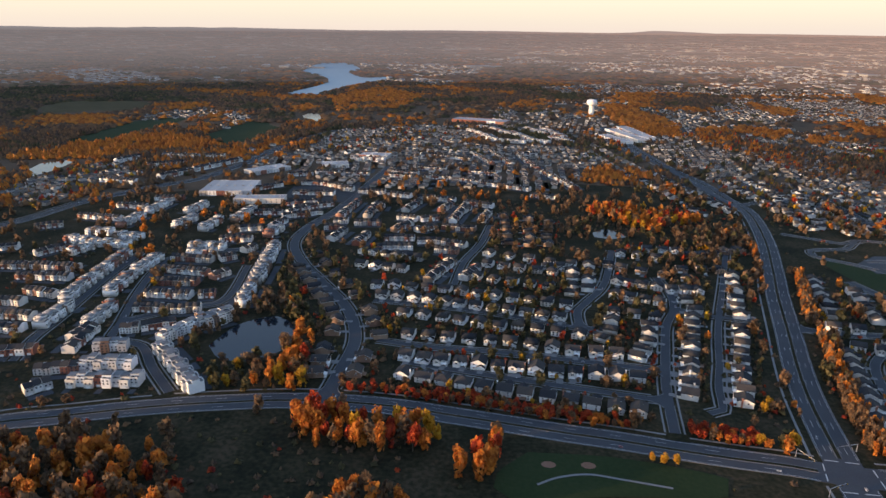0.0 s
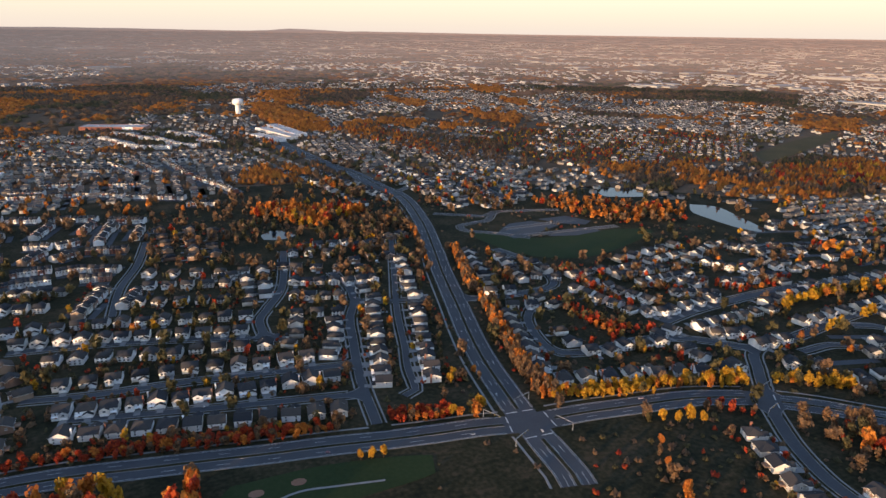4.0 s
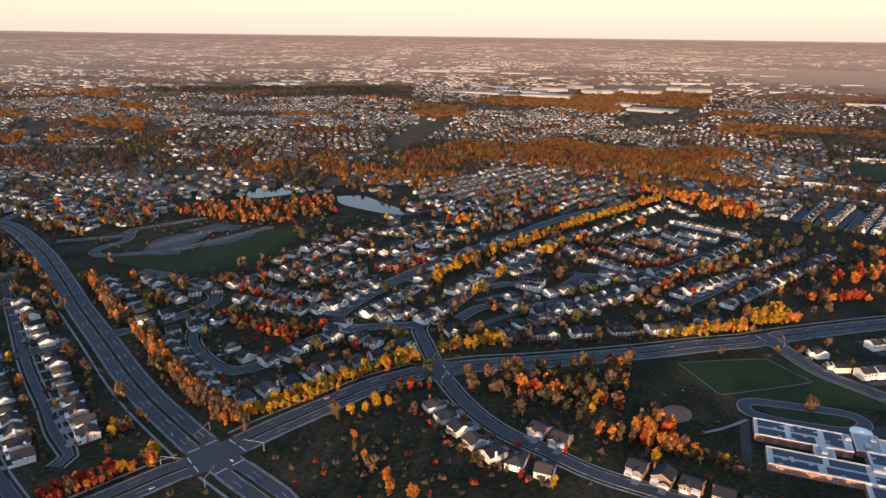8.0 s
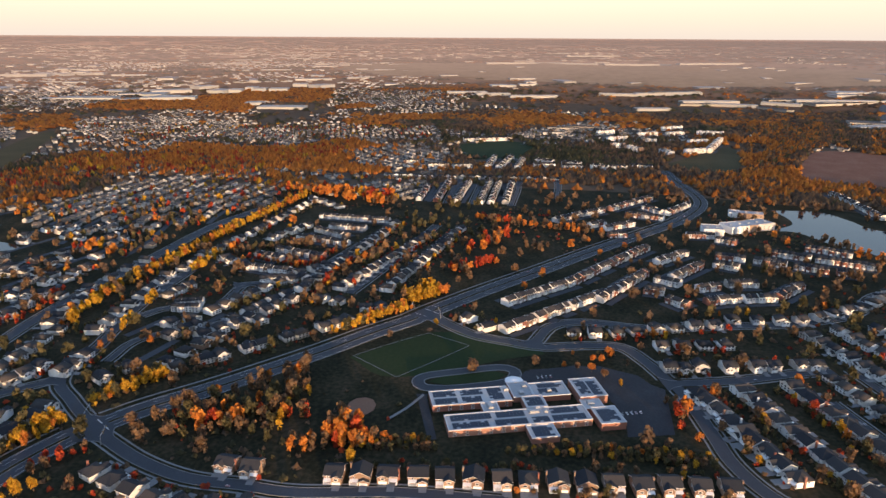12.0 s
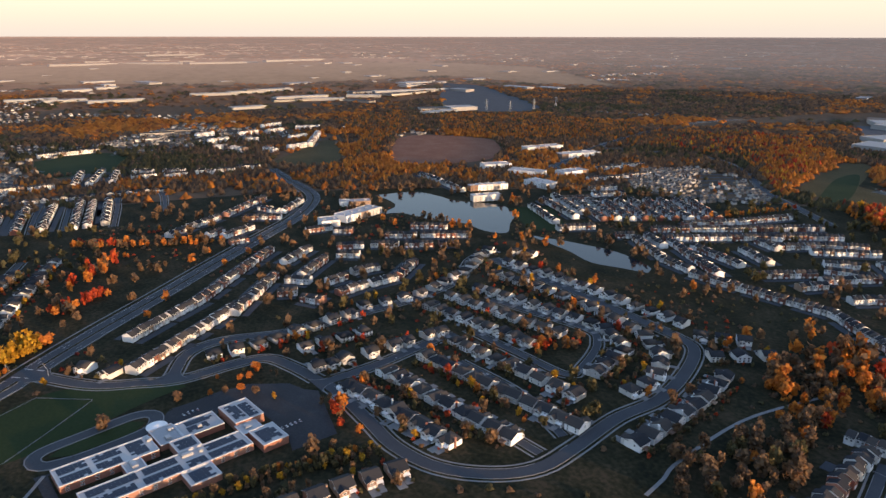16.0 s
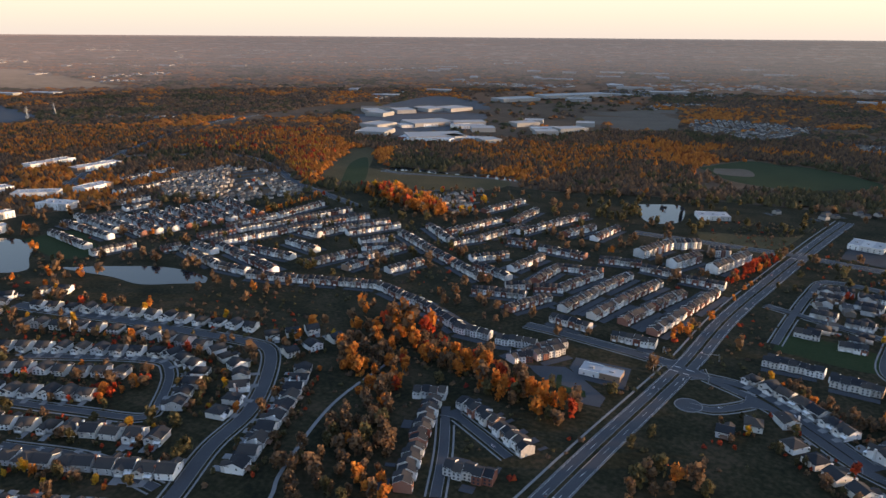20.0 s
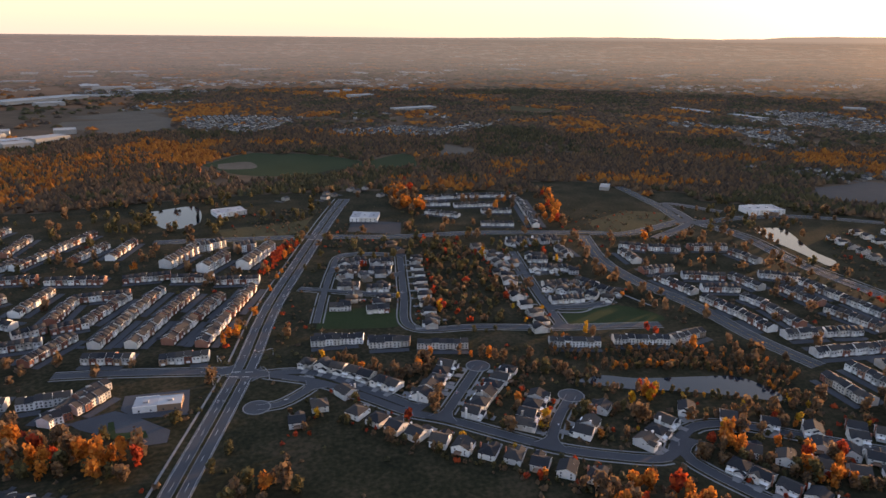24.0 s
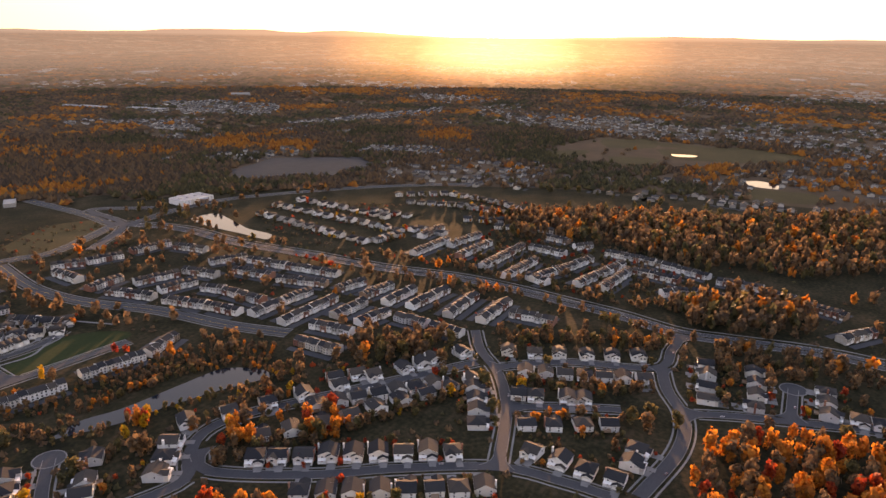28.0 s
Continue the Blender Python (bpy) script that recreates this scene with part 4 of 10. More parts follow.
MIXES = {
    "orange": {"orange": 6, "red": 2, "gold": 1, "brown": 2}, "red": {"red": 6, "orange": 2, "brown": 2}, "gold": {"gold": 7, "orange": 2, "olive": 1},
    "brown": {"brown": 8, "orange": 1, "olive": 2}, "wild": {"brown": 5, "orange": 3, "olive": 3}, "yard": {"olive": 5, "brown": 5, "gold": 2, "orange": 1, "red": 2},
    "rust": {"brown": 7, "orange": 3}, "brush": {"brown": 6, "olive": 6, "red": 1}, "ember": {"orange": 5, "brown": 4, "red": 1}, "olive": {"olive": 5, "brown": 3, "gold": 1}}


def stand(xy, mix, size=8.0, tall=10.0, near=0.0, keep_off=True):
    """Trees at the places given; near: the share that become trees of their own."""
    xy = np.asarray(xy, float)
    if not len(xy):
        return
    if keep_off:
        xy = xy[state(xy) != 1]
    n = len(xy)
    k = RNG.uniform(0.65, 1.3, n)
    for (x, y), c, s in zip(xy, blend(n, MIXES[mix], RNG), k):
        own = RNG.random() < near and len(SPECIMENS) < 260
        plant([(x, y)], c, [size * s * RNG.uniform(0.85, 1.15)], [tall * s], "near" if own else None)


def grove(mix, gap, pts, size=8.0, tall=11.0, near=0.0):
    stand(in_poly(pts, gap, RNG), mix, size, tall, near)


def belt(mix, gap, wide, pts, size=6.0, tall=7.0, near=0.0):
    q, nrm = smooth(pts, gap)
    for off in np.arange(-wide / 2, wide / 2 + 0.1, gap) if wide > gap else (0,):
        stand(q + nrm * off + RNG.uniform(-0.3 * gap, 0.3 * gap, q.shape), mix, size, tall, near)


def finish_trees():
    trunk = Shape().tube([(0, 0, 0), (0.01, 0, 0.25), (0, 0.01, 0.5), (0.01, 0.01, 0.8)], 0.035, 0.012)
    for k in range(5):
        a = k * 1.3
        b = 0.25 + 0.08 * k
        trunk.tube([(0, 0, b), (0.12 * math.cos(a), 0.12 * math.sin(a), b + 0.14), (0.22 * math.cos(a), 0.22 * math.sin(a), b + 0.3)], 0.016, 0.005, 4)
    bark = trunk.mesh("trunk", BARK)
    leafy = {}
    for x, y, w, h, palette in SPECIMENS:
        k = int(RNG.integers(0, 5))
        if (palette, k) not in leafy:
            leafy[palette, k] = quad_mesh("crown", TREES["near"][k], [LEAVES[palette]])
        base = new("tree")
        base.matrix_basis = pose(x, y, 0, 0, 0, RNG.uniform(0, 360)) @ Matrix.Diagonal((w, w, h, 1))
        word = {"orange": "orange", "red": "deep red", "gold": "golden yellow", "brown": "russet brown", "olive": "dull olive green"}[palette]
        tagged(base, "autumn tree with %s leaves on a dark trunk" % word, "tree", "autumn trees")
        part("trunk", bark, base)
        part("crown", leafy[palette, k], base)
    for (grade, palette), rows in PLANTED.items():
        a = np.array(rows)
        land, shrink = warp(a[:, :2])
        turn = RNG.uniform(0, 2 * math.pi, len(a))
        word = {"orange": "orange", "red": "red", "gold": "golden", "brown": "russet", "olive": "olive"}[palette]
        if grade in ("far", "wide", "rim"):
            rim = grade == "rim"
            name = "backdrop_woods" if rim else "far_woodland"
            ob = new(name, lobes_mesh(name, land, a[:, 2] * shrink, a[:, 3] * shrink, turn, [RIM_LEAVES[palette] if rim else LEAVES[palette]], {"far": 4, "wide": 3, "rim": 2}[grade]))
            tagged(ob, "%s autumn woods far off" % word, "woods", kind="structure" if rim else "stuff")
            continue
        pick = RNG.integers(0, len(TREES[grade]), len(a))
        out = []
        for k, shape in enumerate(TREES[grade]):
            sel = pick == k
            c, s = np.cos(turn[sel])[:, None, None], np.sin(turn[sel])[:, None, None]
            w, h = (a[sel, 2] * shrink[sel])[:, None, None], (a[sel, 3] * shrink[sel])[:, None, None]
            x, y, z = shape[None, :, :, 0], shape[None, :, :, 1], shape[None, :, :, 2]
            q = np.stack(((x * c - y * s) * w + land[sel, 0][:, None, None], (x * s + y * c) * w + land[sel, 1][:, None, None], (z - 0.12) * h + land[sel, 2][:, None, None]), -1)
            out.append(q.reshape(-1, 4, 3))
        ob = new("woodland", quad_mesh("woodland", np.concatenate(out), [LEAVES[palette]]))
        tagged(ob, "many %s autumn trees across the land" % word, "trees", kind="stuff")


# ---- far neighbourhoods, joined ----
ZONE_STREETS = []


def zone(pts, angle, row_gap=42.0, house_gap=15.0, kind="house", mix="yard", trees=0.4):
    """Fills an outline with curving streets, turned by angle degrees, and small houses along both sides."""
    p = np.array(pts, float)
    c, s = math.cos(radians(angle)), math.sin(radians(angle))
    m = p.mean(axis=0)
    r = np.abs(p - m).max() * 1.45

    def bend(u, v):
        swing = 0.2 if kind == "town" else 1.0
        w = v + swing * ((20 + 0.05 * v) * np.sin(u / 120 + m[0] + v / 260) + 8 * np.sin(u / 47 + m[1] + v / 90))
        return np.column_stack((u * c - w * s, u * s + w * c)) + m

    size = house_gap * 0.62
    for v0 in np.arange(-r, r, row_gap):
        u = np.arange(-r, r, 8.0)
        q = bend(u, np.full(len(u), v0))
        t = np.gradient(q, axis=0)
        t /= np.linalg.norm(t, axis=1)[:, None]
        nrm = np.column_stack((-t[:, 1], t[:, 0]))
        ok = inside(q, pts) & (state(q) != 1)
        if ok.sum() > 2:
            ZONE_STREETS.append(ribbon(q, nrm, -3.5, 3.5, 0.09, ok))
        for side in (-1, 1):
            u = np.arange(-r, r, house_gap) + RNG.uniform(-1.2, 1.2)
            u = u + RNG.uniform(-1.0, 1.0, len(u))
            xy = bend(u, np.full(len(u), v0 + side * row_gap * 0.27) + RNG.uniform(-0.8, 0.8, len(u)))
            xy += RNG.uniform(-2.2, 2.2, xy.shape) * (0.25 if kind == "town" else 1.0)
            thin = 1.0 if kind == "town" else np.clip((clouds(xy, 70, 17) - 0.36) * 8, 0.0, 1.0)
            ok = inside(xy, pts) & (state(xy) != 1) & (RNG.random(len(u)) < ((np.floor(u / (house_gap * 6) + v0) % 5 < 4) * 0.96 if kind == "town" else 0.92) * thin)
            lean = np.degrees(np.arctan2(*(bend(u + 1, np.full(len(u), v0)) - bend(u, np.full(len(u), v0))).T[::-1]))
            for (x, y), a in zip(xy[ok], lean[ok]):
                if kind == "town":
                    FAR_HOUSES.append((x, y, a, house_gap * 0.98, 9.0, RNG.uniform(5.0, 5.8), 2.6))
                    continue
                turn = float(RNG.choice((0, 90)))
                FAR_HOUSES.append((x, y, a + turn, size * RNG.uniform(0.75, 1.2), size * RNG.uniform(0.8, 1.2), RNG.uniform(3.6, 5.2), RNG.uniform(1.8, 2.6)))
            if ok.any():
                take(xy[ok], 1, 3.5)
    xy = in_poly(pts, 9.0, RNG)
    stand(xy[RNG.random(len(xy)) < trees * 1.6], mix, 6.2, 7.0)
    take(in_poly(pts, 2.8, RNG, 0), 2)


def infill(pts, angle, row_gap=46.0, house_gap=15.0, style="house"):
    """Detached houses on both sides of short streets, over what an outline leaves free."""
    p = np.array(pts, float)
    c, s = math.cos(radians(angle)), math.sin(radians(angle))
    m = p.mean(axis=0)
    r = np.abs(p - m).max() * 1.45
    for v0 in np.arange(-r, r, row_gap):
        u = np.arange(-r, r, 6.0)
        w = v0 + 5 * np.sin(u / 60 + v0)
        q = np.column_stack((u * c - w * s, u * s + w * c)) + m
        t = np.gradient(q, axis=0)
        t /= np.linalg.norm(t, axis=1)[:, None]
        ok = inside(q, pts) & (state(q) != 1)
        if ok.sum() > 4:
            ZONE_STREETS.append(ribbon(q, np.column_stack((-t[:, 1], t[:, 0])), -3.2, 3.2, 0.09, ok))
            take(q[ok], 1, 3.5)
        for side in (-1, 1):
            for at in np.arange(-r, r, house_gap):
                a = at + RNG.uniform(-1.5, 1.5)
                b = v0 + 5 * np.sin(a / 60 + v0) + side * (12.5 + RNG.uniform(-1.2, 1.2))
                x, y = a * c - b * s + m[0], a * s + b * c + m[1]
                ring = [(x, y), (x + 5, y), (x - 5, y), (x, y + 5), (x, y - 5)]
                if inside(np.array([(x, y)]), pts)[0] and not (state(np.array(ring)) == 1).any():
                    detached(x, y, angle + (0 if side > 0 else 180) + RNG.uniform(-8, 8), "brown" if style == "brown" or RNG.random() < 0.12 else "house")


def lay_lanes():
    """Narrow asphalt lanes along the townhouse rows, wherever nothing else stands."""
    for pts, depth in LANES:
        q = np.array([(x, y) for x, y, _, _ in along_line(pts, 12)])
        u = q[-1] - q[0]
        u = u / max(np.linalg.norm(u), 1e-6)
        nrm = np.repeat([(-u[1], u[0])], len(q), 0)
        for side in (-1, 1):
            off = side * (depth / 2 + 5.2)
            ok = state(q + nrm * off) != 1
            if ok.sum() > 3:
                ZONE_STREETS.append(ribbon(q, nrm, off - 3.0, off + 3.0, 0.30, ok))
                take((q + nrm * off)[ok], 1, 1.5)


def finish_zones():
    ob = new("neighbourhood_streets", quad_mesh("neighbourhood_streets", np.concatenate(ZONE_STREETS), [ASPHALT]))
    tagged(ob, "grey asphalt streets of the farther neighbourhoods", "road", kind="structure")
    ob = new("driveways", quad_mesh("driveways", np.array(DRIVES), [CONCRETE]))
    tagged(ob, "short pale driveways in front of the houses", "driveway", kind="structure")


def finish_far_houses(name, rows, wall, roof, label, kind="stuff"):
    a = np.array(rows)
    land, k = warp(a[:, :2])
    ang = np.radians(a[:, 2])
    w, d, e, r = a[:, 3] / 2 * k, a[:, 4] / 2 * k, a[:, 5] / STEP * k, (a[:, 5] + a[:, 6]) / STEP * k
    c, s = np.cos(ang), np.sin(ang)

    def at(fx, fy, z):
        x, y = w * fx, d * fy
        return np.stack((x * c - y * s + land[:, 0], x * s + y * c + land[:, 1], z + land[:, 2]), -1)

    o = np.zeros(len(a))
    body = [at(-1, -1, o), at(1, -1, o), at(1, 1, o), at(-1, 1, o), at(-1, -1, e), at(1, -1, e), at(1, 1, e), at(-1, 1, e), at(-1, 0, r), at(1, 0, r)]
    lid = [at(-1.04, -1.06, e + 0.1), at(1.04, -1.06, e + 0.1), at(1.04, 1.06, e + 0.1), at(-1.04, 1.06, e + 0.1), at(-1.04, 0, r + 0.25), at(1.04, 0, r + 0.25)]
    verts = np.stack(body + lid, 1).reshape(-1, 3)
    plan = [(0, 1, 5, 4), (2, 3, 7, 6), (1, 2, 6, 9, 5), (3, 0, 4, 8, 7), (10, 11, 15, 14), (12, 13, 14, 15)]
    faces = [tuple(h * 16 + v for v in f) for h in range(len(a)) for f in plan]
    index = [0, 0, 0, 0, 1, 1] * len(a)
    ob = new(name, mesh_of(name, verts.tolist(), faces, [wall, roof], index))
    tagged(ob, label, "houses", kind=kind)


# ---- ground, rim and hills ----
def make_ground():
    rings = [0, 150, 300, 600, 1000, 1500, 2000, 2400] + list(np.linspace(2550, 6000, 24))
    n = 120
    ang = np.arange(n) * 2 * math.pi / n
    pts = [(CENTRE.x, CENTRE.y)] + [(CENTRE.x + r * math.cos(a), CENTRE.y + r * math.sin(a)) for r in rings[1:] for a in ang]
    land, _ = warp(pts)
    land[:, 2] -= 0.0
    faces = [(0, 1 + s, 1 + (s + 1) % n) for s in range(n)]
    for k in range(len(rings) - 2):
        a, b = 1 + k * n, 1 + (k + 1) * n
        faces += [(a + s, b + s, b + (s + 1) % n, a + (s + 1) % n) for s in range(n)]
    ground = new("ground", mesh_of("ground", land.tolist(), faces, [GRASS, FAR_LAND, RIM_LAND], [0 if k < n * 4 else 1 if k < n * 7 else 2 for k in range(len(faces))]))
    tagged(ground, "dark autumn grass and earth to the far rim", "ground", kind="structure")
    return ground


def make_rim():
    n = 240
    reaches = [6000, 7000, 8500, 10500, 13500, 18000, 26000, 40000, 70000]
    ang = np.arange(n) * 2 * math.pi / n
    pts = [(CENTRE.x + r * math.cos(a), CENTRE.y + r * math.sin(a)) for r in reaches for a in ang]
    land, _ = warp(pts)
    land[:, 2] -= 0.3
    faces = []
    for k in range(len(reaches) - 1):
        a, b = k * n, (k + 1) * n
        faces += [(a + s, b + s, b + (s + 1) % n, a + (s + 1) % n) for s in range(n)]
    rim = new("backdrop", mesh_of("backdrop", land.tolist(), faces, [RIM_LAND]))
    tagged(rim, "distant wooded land fading into evening haze", "backdrop", kind="structure")
    # blue hills on the skyline: bearing, half width in degrees, height over the rim
    hills = [(46, 14, 17), (26, 12, 14), (6, 10, 8), (-10, 3.2, 18), (-16, 9, 6), (-206, 12, 16), (-222, 9, 34), (-231, 6, 31), (-258, 9, 22), (-270, 8, 17), (-290, 14, 28)]
    top = []
    for a in ang:
        b = (math.degrees(math.atan2(-math.cos(a), math.sin(a)))) % 360
        z = -14.0
        for c, w, h in hills:
            t = (b - c + 180) % 360 - 180
            z = max(z, h * math.exp(-(t / w) ** 2 * 1.4) * (1 + 0.12 * math.sin(t * 1.9) + 0.07 * math.sin(t * 5.3 + c)) - 14)
        top.append(z)
    r = FLAT + RIM + 20
    base = EYE - 5
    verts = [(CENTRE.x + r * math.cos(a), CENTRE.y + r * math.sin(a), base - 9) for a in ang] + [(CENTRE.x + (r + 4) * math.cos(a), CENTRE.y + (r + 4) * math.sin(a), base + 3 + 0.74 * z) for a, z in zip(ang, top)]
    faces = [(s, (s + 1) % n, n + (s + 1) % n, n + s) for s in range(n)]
    # At the skyline up to 0.85 of the hill colour is haze emission.
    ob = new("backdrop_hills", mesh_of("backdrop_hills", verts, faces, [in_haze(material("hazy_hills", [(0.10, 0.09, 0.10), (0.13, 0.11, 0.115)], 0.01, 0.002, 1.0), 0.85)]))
    tagged(ob, "low blue hills on the skyline in haze", "hills", kind="structure")


def town_share(xy):
    """How built-up the far land is, 0 to 1, by place."""
    b = np.degrees(np.arctan2(-(xy[:, 0] - CENTRE.x), xy[:, 1] - CENTRE.y)) % 360
    d = np.hypot(xy[:, 0] - CENTRE.x, xy[:, 1] - CENTRE.y)
    bias = np.interp(b, [0, 30, 60, 90, 110, 130, 180, 220, 250, 285, 300, 330, 360], [-0.06, -0.16, -0.14, -0.10, -0.10, -0.09, -0.12, -0.18, -0.12, 0.03, 0.07, 0.07, -0.05])
    return clouds(xy, 420, 3) + bias - np.where(d > 9000, 0.02, 0.0)


def wild_land():
    """Woods and suburbs over all that is left free, out to the rim."""
    rng = np.random.default_rng(11)
    # streets of houses: districts, each with its own direction, rows of houses on both sides of bending streets
    for lo, hi, size, gap in ((950, 3000, 330.0, 14.5), (3000, 7000, 800.0, 34.0), (7000, 15000, 2200.0, 100.0)):
        homes, streets, turns = [], [], []
        for ci in range(-int(hi / size) - 1, int(hi / size) + 2):
            for cj in range(-int(hi / size) - 1, int(hi / size) + 2):
                mid = np.array((ci * size, cj * size))
                if not lo - size < math.hypot(*(mid - (CENTRE.x, CENTRE.y))) < hi + size:
                    continue
                turn = rng.uniform(0, math.pi)
                c, s = math.cos(turn), math.sin(turn)
                u, v = np.meshgrid(np.arange(-size * 0.72, size * 0.72, gap), np.arange(-size * 0.72, size * 0.72, gap * 2.9))
                u, v = u.ravel(), v.ravel()
                v = v + 0.06 * size * np.sin(u / (0.22 * size) + rng.uniform(0, 6)) * rng.uniform(0.3, 1.0)
                for side in (-0.8, 0.8):
                    w = v + side * gap
                    xy = np.column_stack((u * c - w * s, u * s + w * c)) + mid
                    keep = np.abs(xy - mid).max(axis=1) < size / 2
                    homes.append(xy[keep])
                    streets.append((np.column_stack((u * c - v * s, u * s + v * c)) + mid)[keep])
                    turns.append(np.full(keep.sum(), turn))
        xy, line, turn = np.concatenate(homes), np.concatenate(streets), np.concatenate(turns)
        xy = xy + rng.uniform(-0.1 * gap, 0.1 * gap, xy.shape)
        d = np.hypot(*(xy - (CENTRE.x, CENTRE.y)).T)
        kind = covered(xy)
        most = np.where(kind == "town", 0.9, np.where(kind == "", np.clip((town_share(xy) - 0.47) * 6, 0, 0.45), 0.0))
        ok = (d > lo) & (d < hi) & (rng.random(len(xy)) < most) & ((clouds(xy, 260, 21) < 0.7) | (kind == "town"))
        if hi <= 3000:
            ok &= state(xy) == 0
        for ring in FAR_PATCHES:
            ok &= ~inside(xy, ring)
        for (px, py), t in zip(xy[ok], np.degrees(turn[ok])):
            FAR_HOUSES.append((px, py, t + rng.choice((0, 90)), gap * rng.uniform(0.55, 0.75), gap * rng.uniform(0.5, 0.65), 4.4 + gap * 0.02, 2.4))
        if hi <= 3000:
            take(xy[ok], 1, 4)
            near = ok & (d < 2350)
            f, t = line[near], turn[near]
            g, e = np.column_stack((np.cos(t), np.sin(t))) * gap / 2, np.column_stack((-np.sin(t), np.cos(t))) * 3.0
            z = np.full((len(f), 1), 0.12)
            ZONE_STREETS.append(np.stack([np.hstack((f + i * g + j * e, z)) for i, j in ((-1, -1), (1, -1), (1, 1), (-1, 1))], 1))
    for lo, hi, gap, grade in ((330, 1000, 11.0, None), (1000, 1700, 11.5, "far"), (1700, 3000, 17.5, "wide"), (3000, 6500, 46.0, "rim"), (6500, 15000, 140.0, "rim"), (15000, 40000, 460.0, "rim")):
        g = np.arange(-hi, hi, gap)
        x, y = np.meshgrid(g, g)
        xy = np.column_stack((x.ravel(), y.ravel())) + rng.uniform(-0.5 * gap, 0.5 * gap, (x.size, 2))
        d = np.hypot(*(xy - (CENTRE.x, CENTRE.y)).T)
        xy = xy[(d > lo) & (d < hi)]
        xy = xy[state(xy) == 0] if hi <= 3000 else xy
        for ring in FAR_PATCHES if hi > 1800 else ():
            xy = xy[~inside(xy, ring)]
        town = town_share(xy)
        kind = covered(xy)
        share = np.clip((0.62 - town) * 5, 0.15, 0.92) * (0.28 if lo < 1000 else 1.0)
        share = np.where(clouds(xy, 260, 21) > 0.68, 0.22, share)
        for name, amount in (("orange", 0.97), ("ember", 0.95), ("brown", 0.93), ("town", 0.22), ("works", 0.10), ("open", 0.05)):
            share[kind == name] = amount
        sel = rng.random(len(xy)) < share
        p, kind = xy[sel], kind[sel]
        k = rng.uniform(0.7, 1.4, len(p))
        tint = clouds(p, 160, 9) + rng.uniform(-0.12, 0.12, len(p))
        tint = np.where(kind == "orange", tint * 0.5 + 0.5, np.where(kind == "ember", tint * 0.9 + 0.17, np.where(kind == "brown", tint * 0.8 + 0.08, tint)))
        names = np.where(tint > (0.63 if lo >= 1000 else 0.76), "orange", np.where(tint > 0.37, "brown", "olive"))
        for (px, py), c, s in zip(p, names, k):
            w = gap * 1.15 * s if gap > 11 else 8.0 * s
            plant([(px, py)], str(c), [w], [min(w * 0.9, 9 + gap * 0.06) * (0.8 + 0.3 * s) if gap > 11 else w * 1.05], grade)
    # brush and low shrubs over rough grass
    g = np.arange(-900, 900, 7.0)
    x, y = np.meshgrid(g, g)
    xy = np.column_stack((x.ravel(), y.ravel())) + rng.uniform(-3.5, 3.5, (x.size, 2))
    d = np.hypot(*(xy - (CENTRE.x, CENTRE.y)).T)
    xy = xy[(d > 150) & (d < 900) & (state(xy) != 1)]
    xy = xy[rng.random(len(xy)) < np.clip((clouds(xy, 90, 31) - 0.42) * 2.0, 0.01, 0.5)]
    for (px, py), s, c in zip(xy, rng.uniform(1.6, 4.2, len(xy)), rng.random(len(xy))):
        plant([(px, py)], "brown" if c < 0.55 else "olive" if c < 0.9 else "red", [s * 1.3], [s], "far")


make_ground()
make_rim()


# ---- roads ----
road("parkway", 18.4, [(-324, 299), (-296, 316), (-267, 326), (-238, 337), (-208, 347), (-176, 355), (-142, 362), (-107, 365), (-71, 364), (-36, 359), (-2, 354), (30, 349), (61, 345), (91, 340), (120, 336), (148, 333), (175, 328), (212, 326), (248, 322), (286, 317), (318, 306), (326, 300), (353, 281), (382, 254), (414, 227), (448, 200), (485, 173), (514, 149), (528, 141), (583, 103), (647, 55), (725, -2), (815, -71), (876, -116), (948, -151), (1011, -161), (1108, -150), (1211, -143)], "divided")
road("main_road", 19.6, [(172, 267), (174, 277), (176, 330), (179, 362), (185, 409), (194, 455), (207, 510), (226, 593), (244, 662), (270, 772), (287, 889), (278, 966), (268, 1065), (240, 1187), (211, 1388), (180, 1691)], "divided")
road("highway", 16.5, [(154, -185), (145, -235), (134, -293), (119, -366), (108, -424), (93, -525), (64, -655), (29, -804), (-1, -919)], "divided")
road("collector", 9.1, [(-117, 368), (-117, 402), (-119, 455), (-140, 512), (-177, 567), (-212, 618), (-241, 680), (-244, 747), (-232, 829), (-227, 964), (-223, 1118)], "street")
road("bypass", 15.7, [(-612, 663), (-595, 693), (-582, 733), (-572, 805), (-547, 868), (-519, 924), (-489, 969), (-472, 1076), (-466, 1248), (-446, 1435), (-382, 1584), (-268, 1711)], "divided")
road("south_highway", 15.7, [(-413, -733), (-440, -647), (-435, -551), (-444, -462), (-451, -368), (-465, -299), (-466, -241), (-461, -185), (-456, -134), (-446, -87), (-453, -47), (-465, 10), (-465, 51)], "divided")
road("west_road", 9.8, [(-258, -685), (-240, -597), (-244, -529), (-264, -462), (-273, -393), (-287, -341)], "street")
road("school_road", 8.4, [(528, 141), (495, 102), (485, 72), (480, 47), (488, 14), (489, -10), (469, -24), (444, -35), (424, -43), (380, -51), (351, -56), (324, -70), (307, -94), (302, -119), (310, -146), (326, -187), (334, -226), (356, -267), (381, -297), (404, -300), (457, -292), (518, -283), (592, -267), (627, -261)], "street")
road("ring_road", 7.7, [(437, -33), (449, -79), (469, -129), (474, -149)], "street")
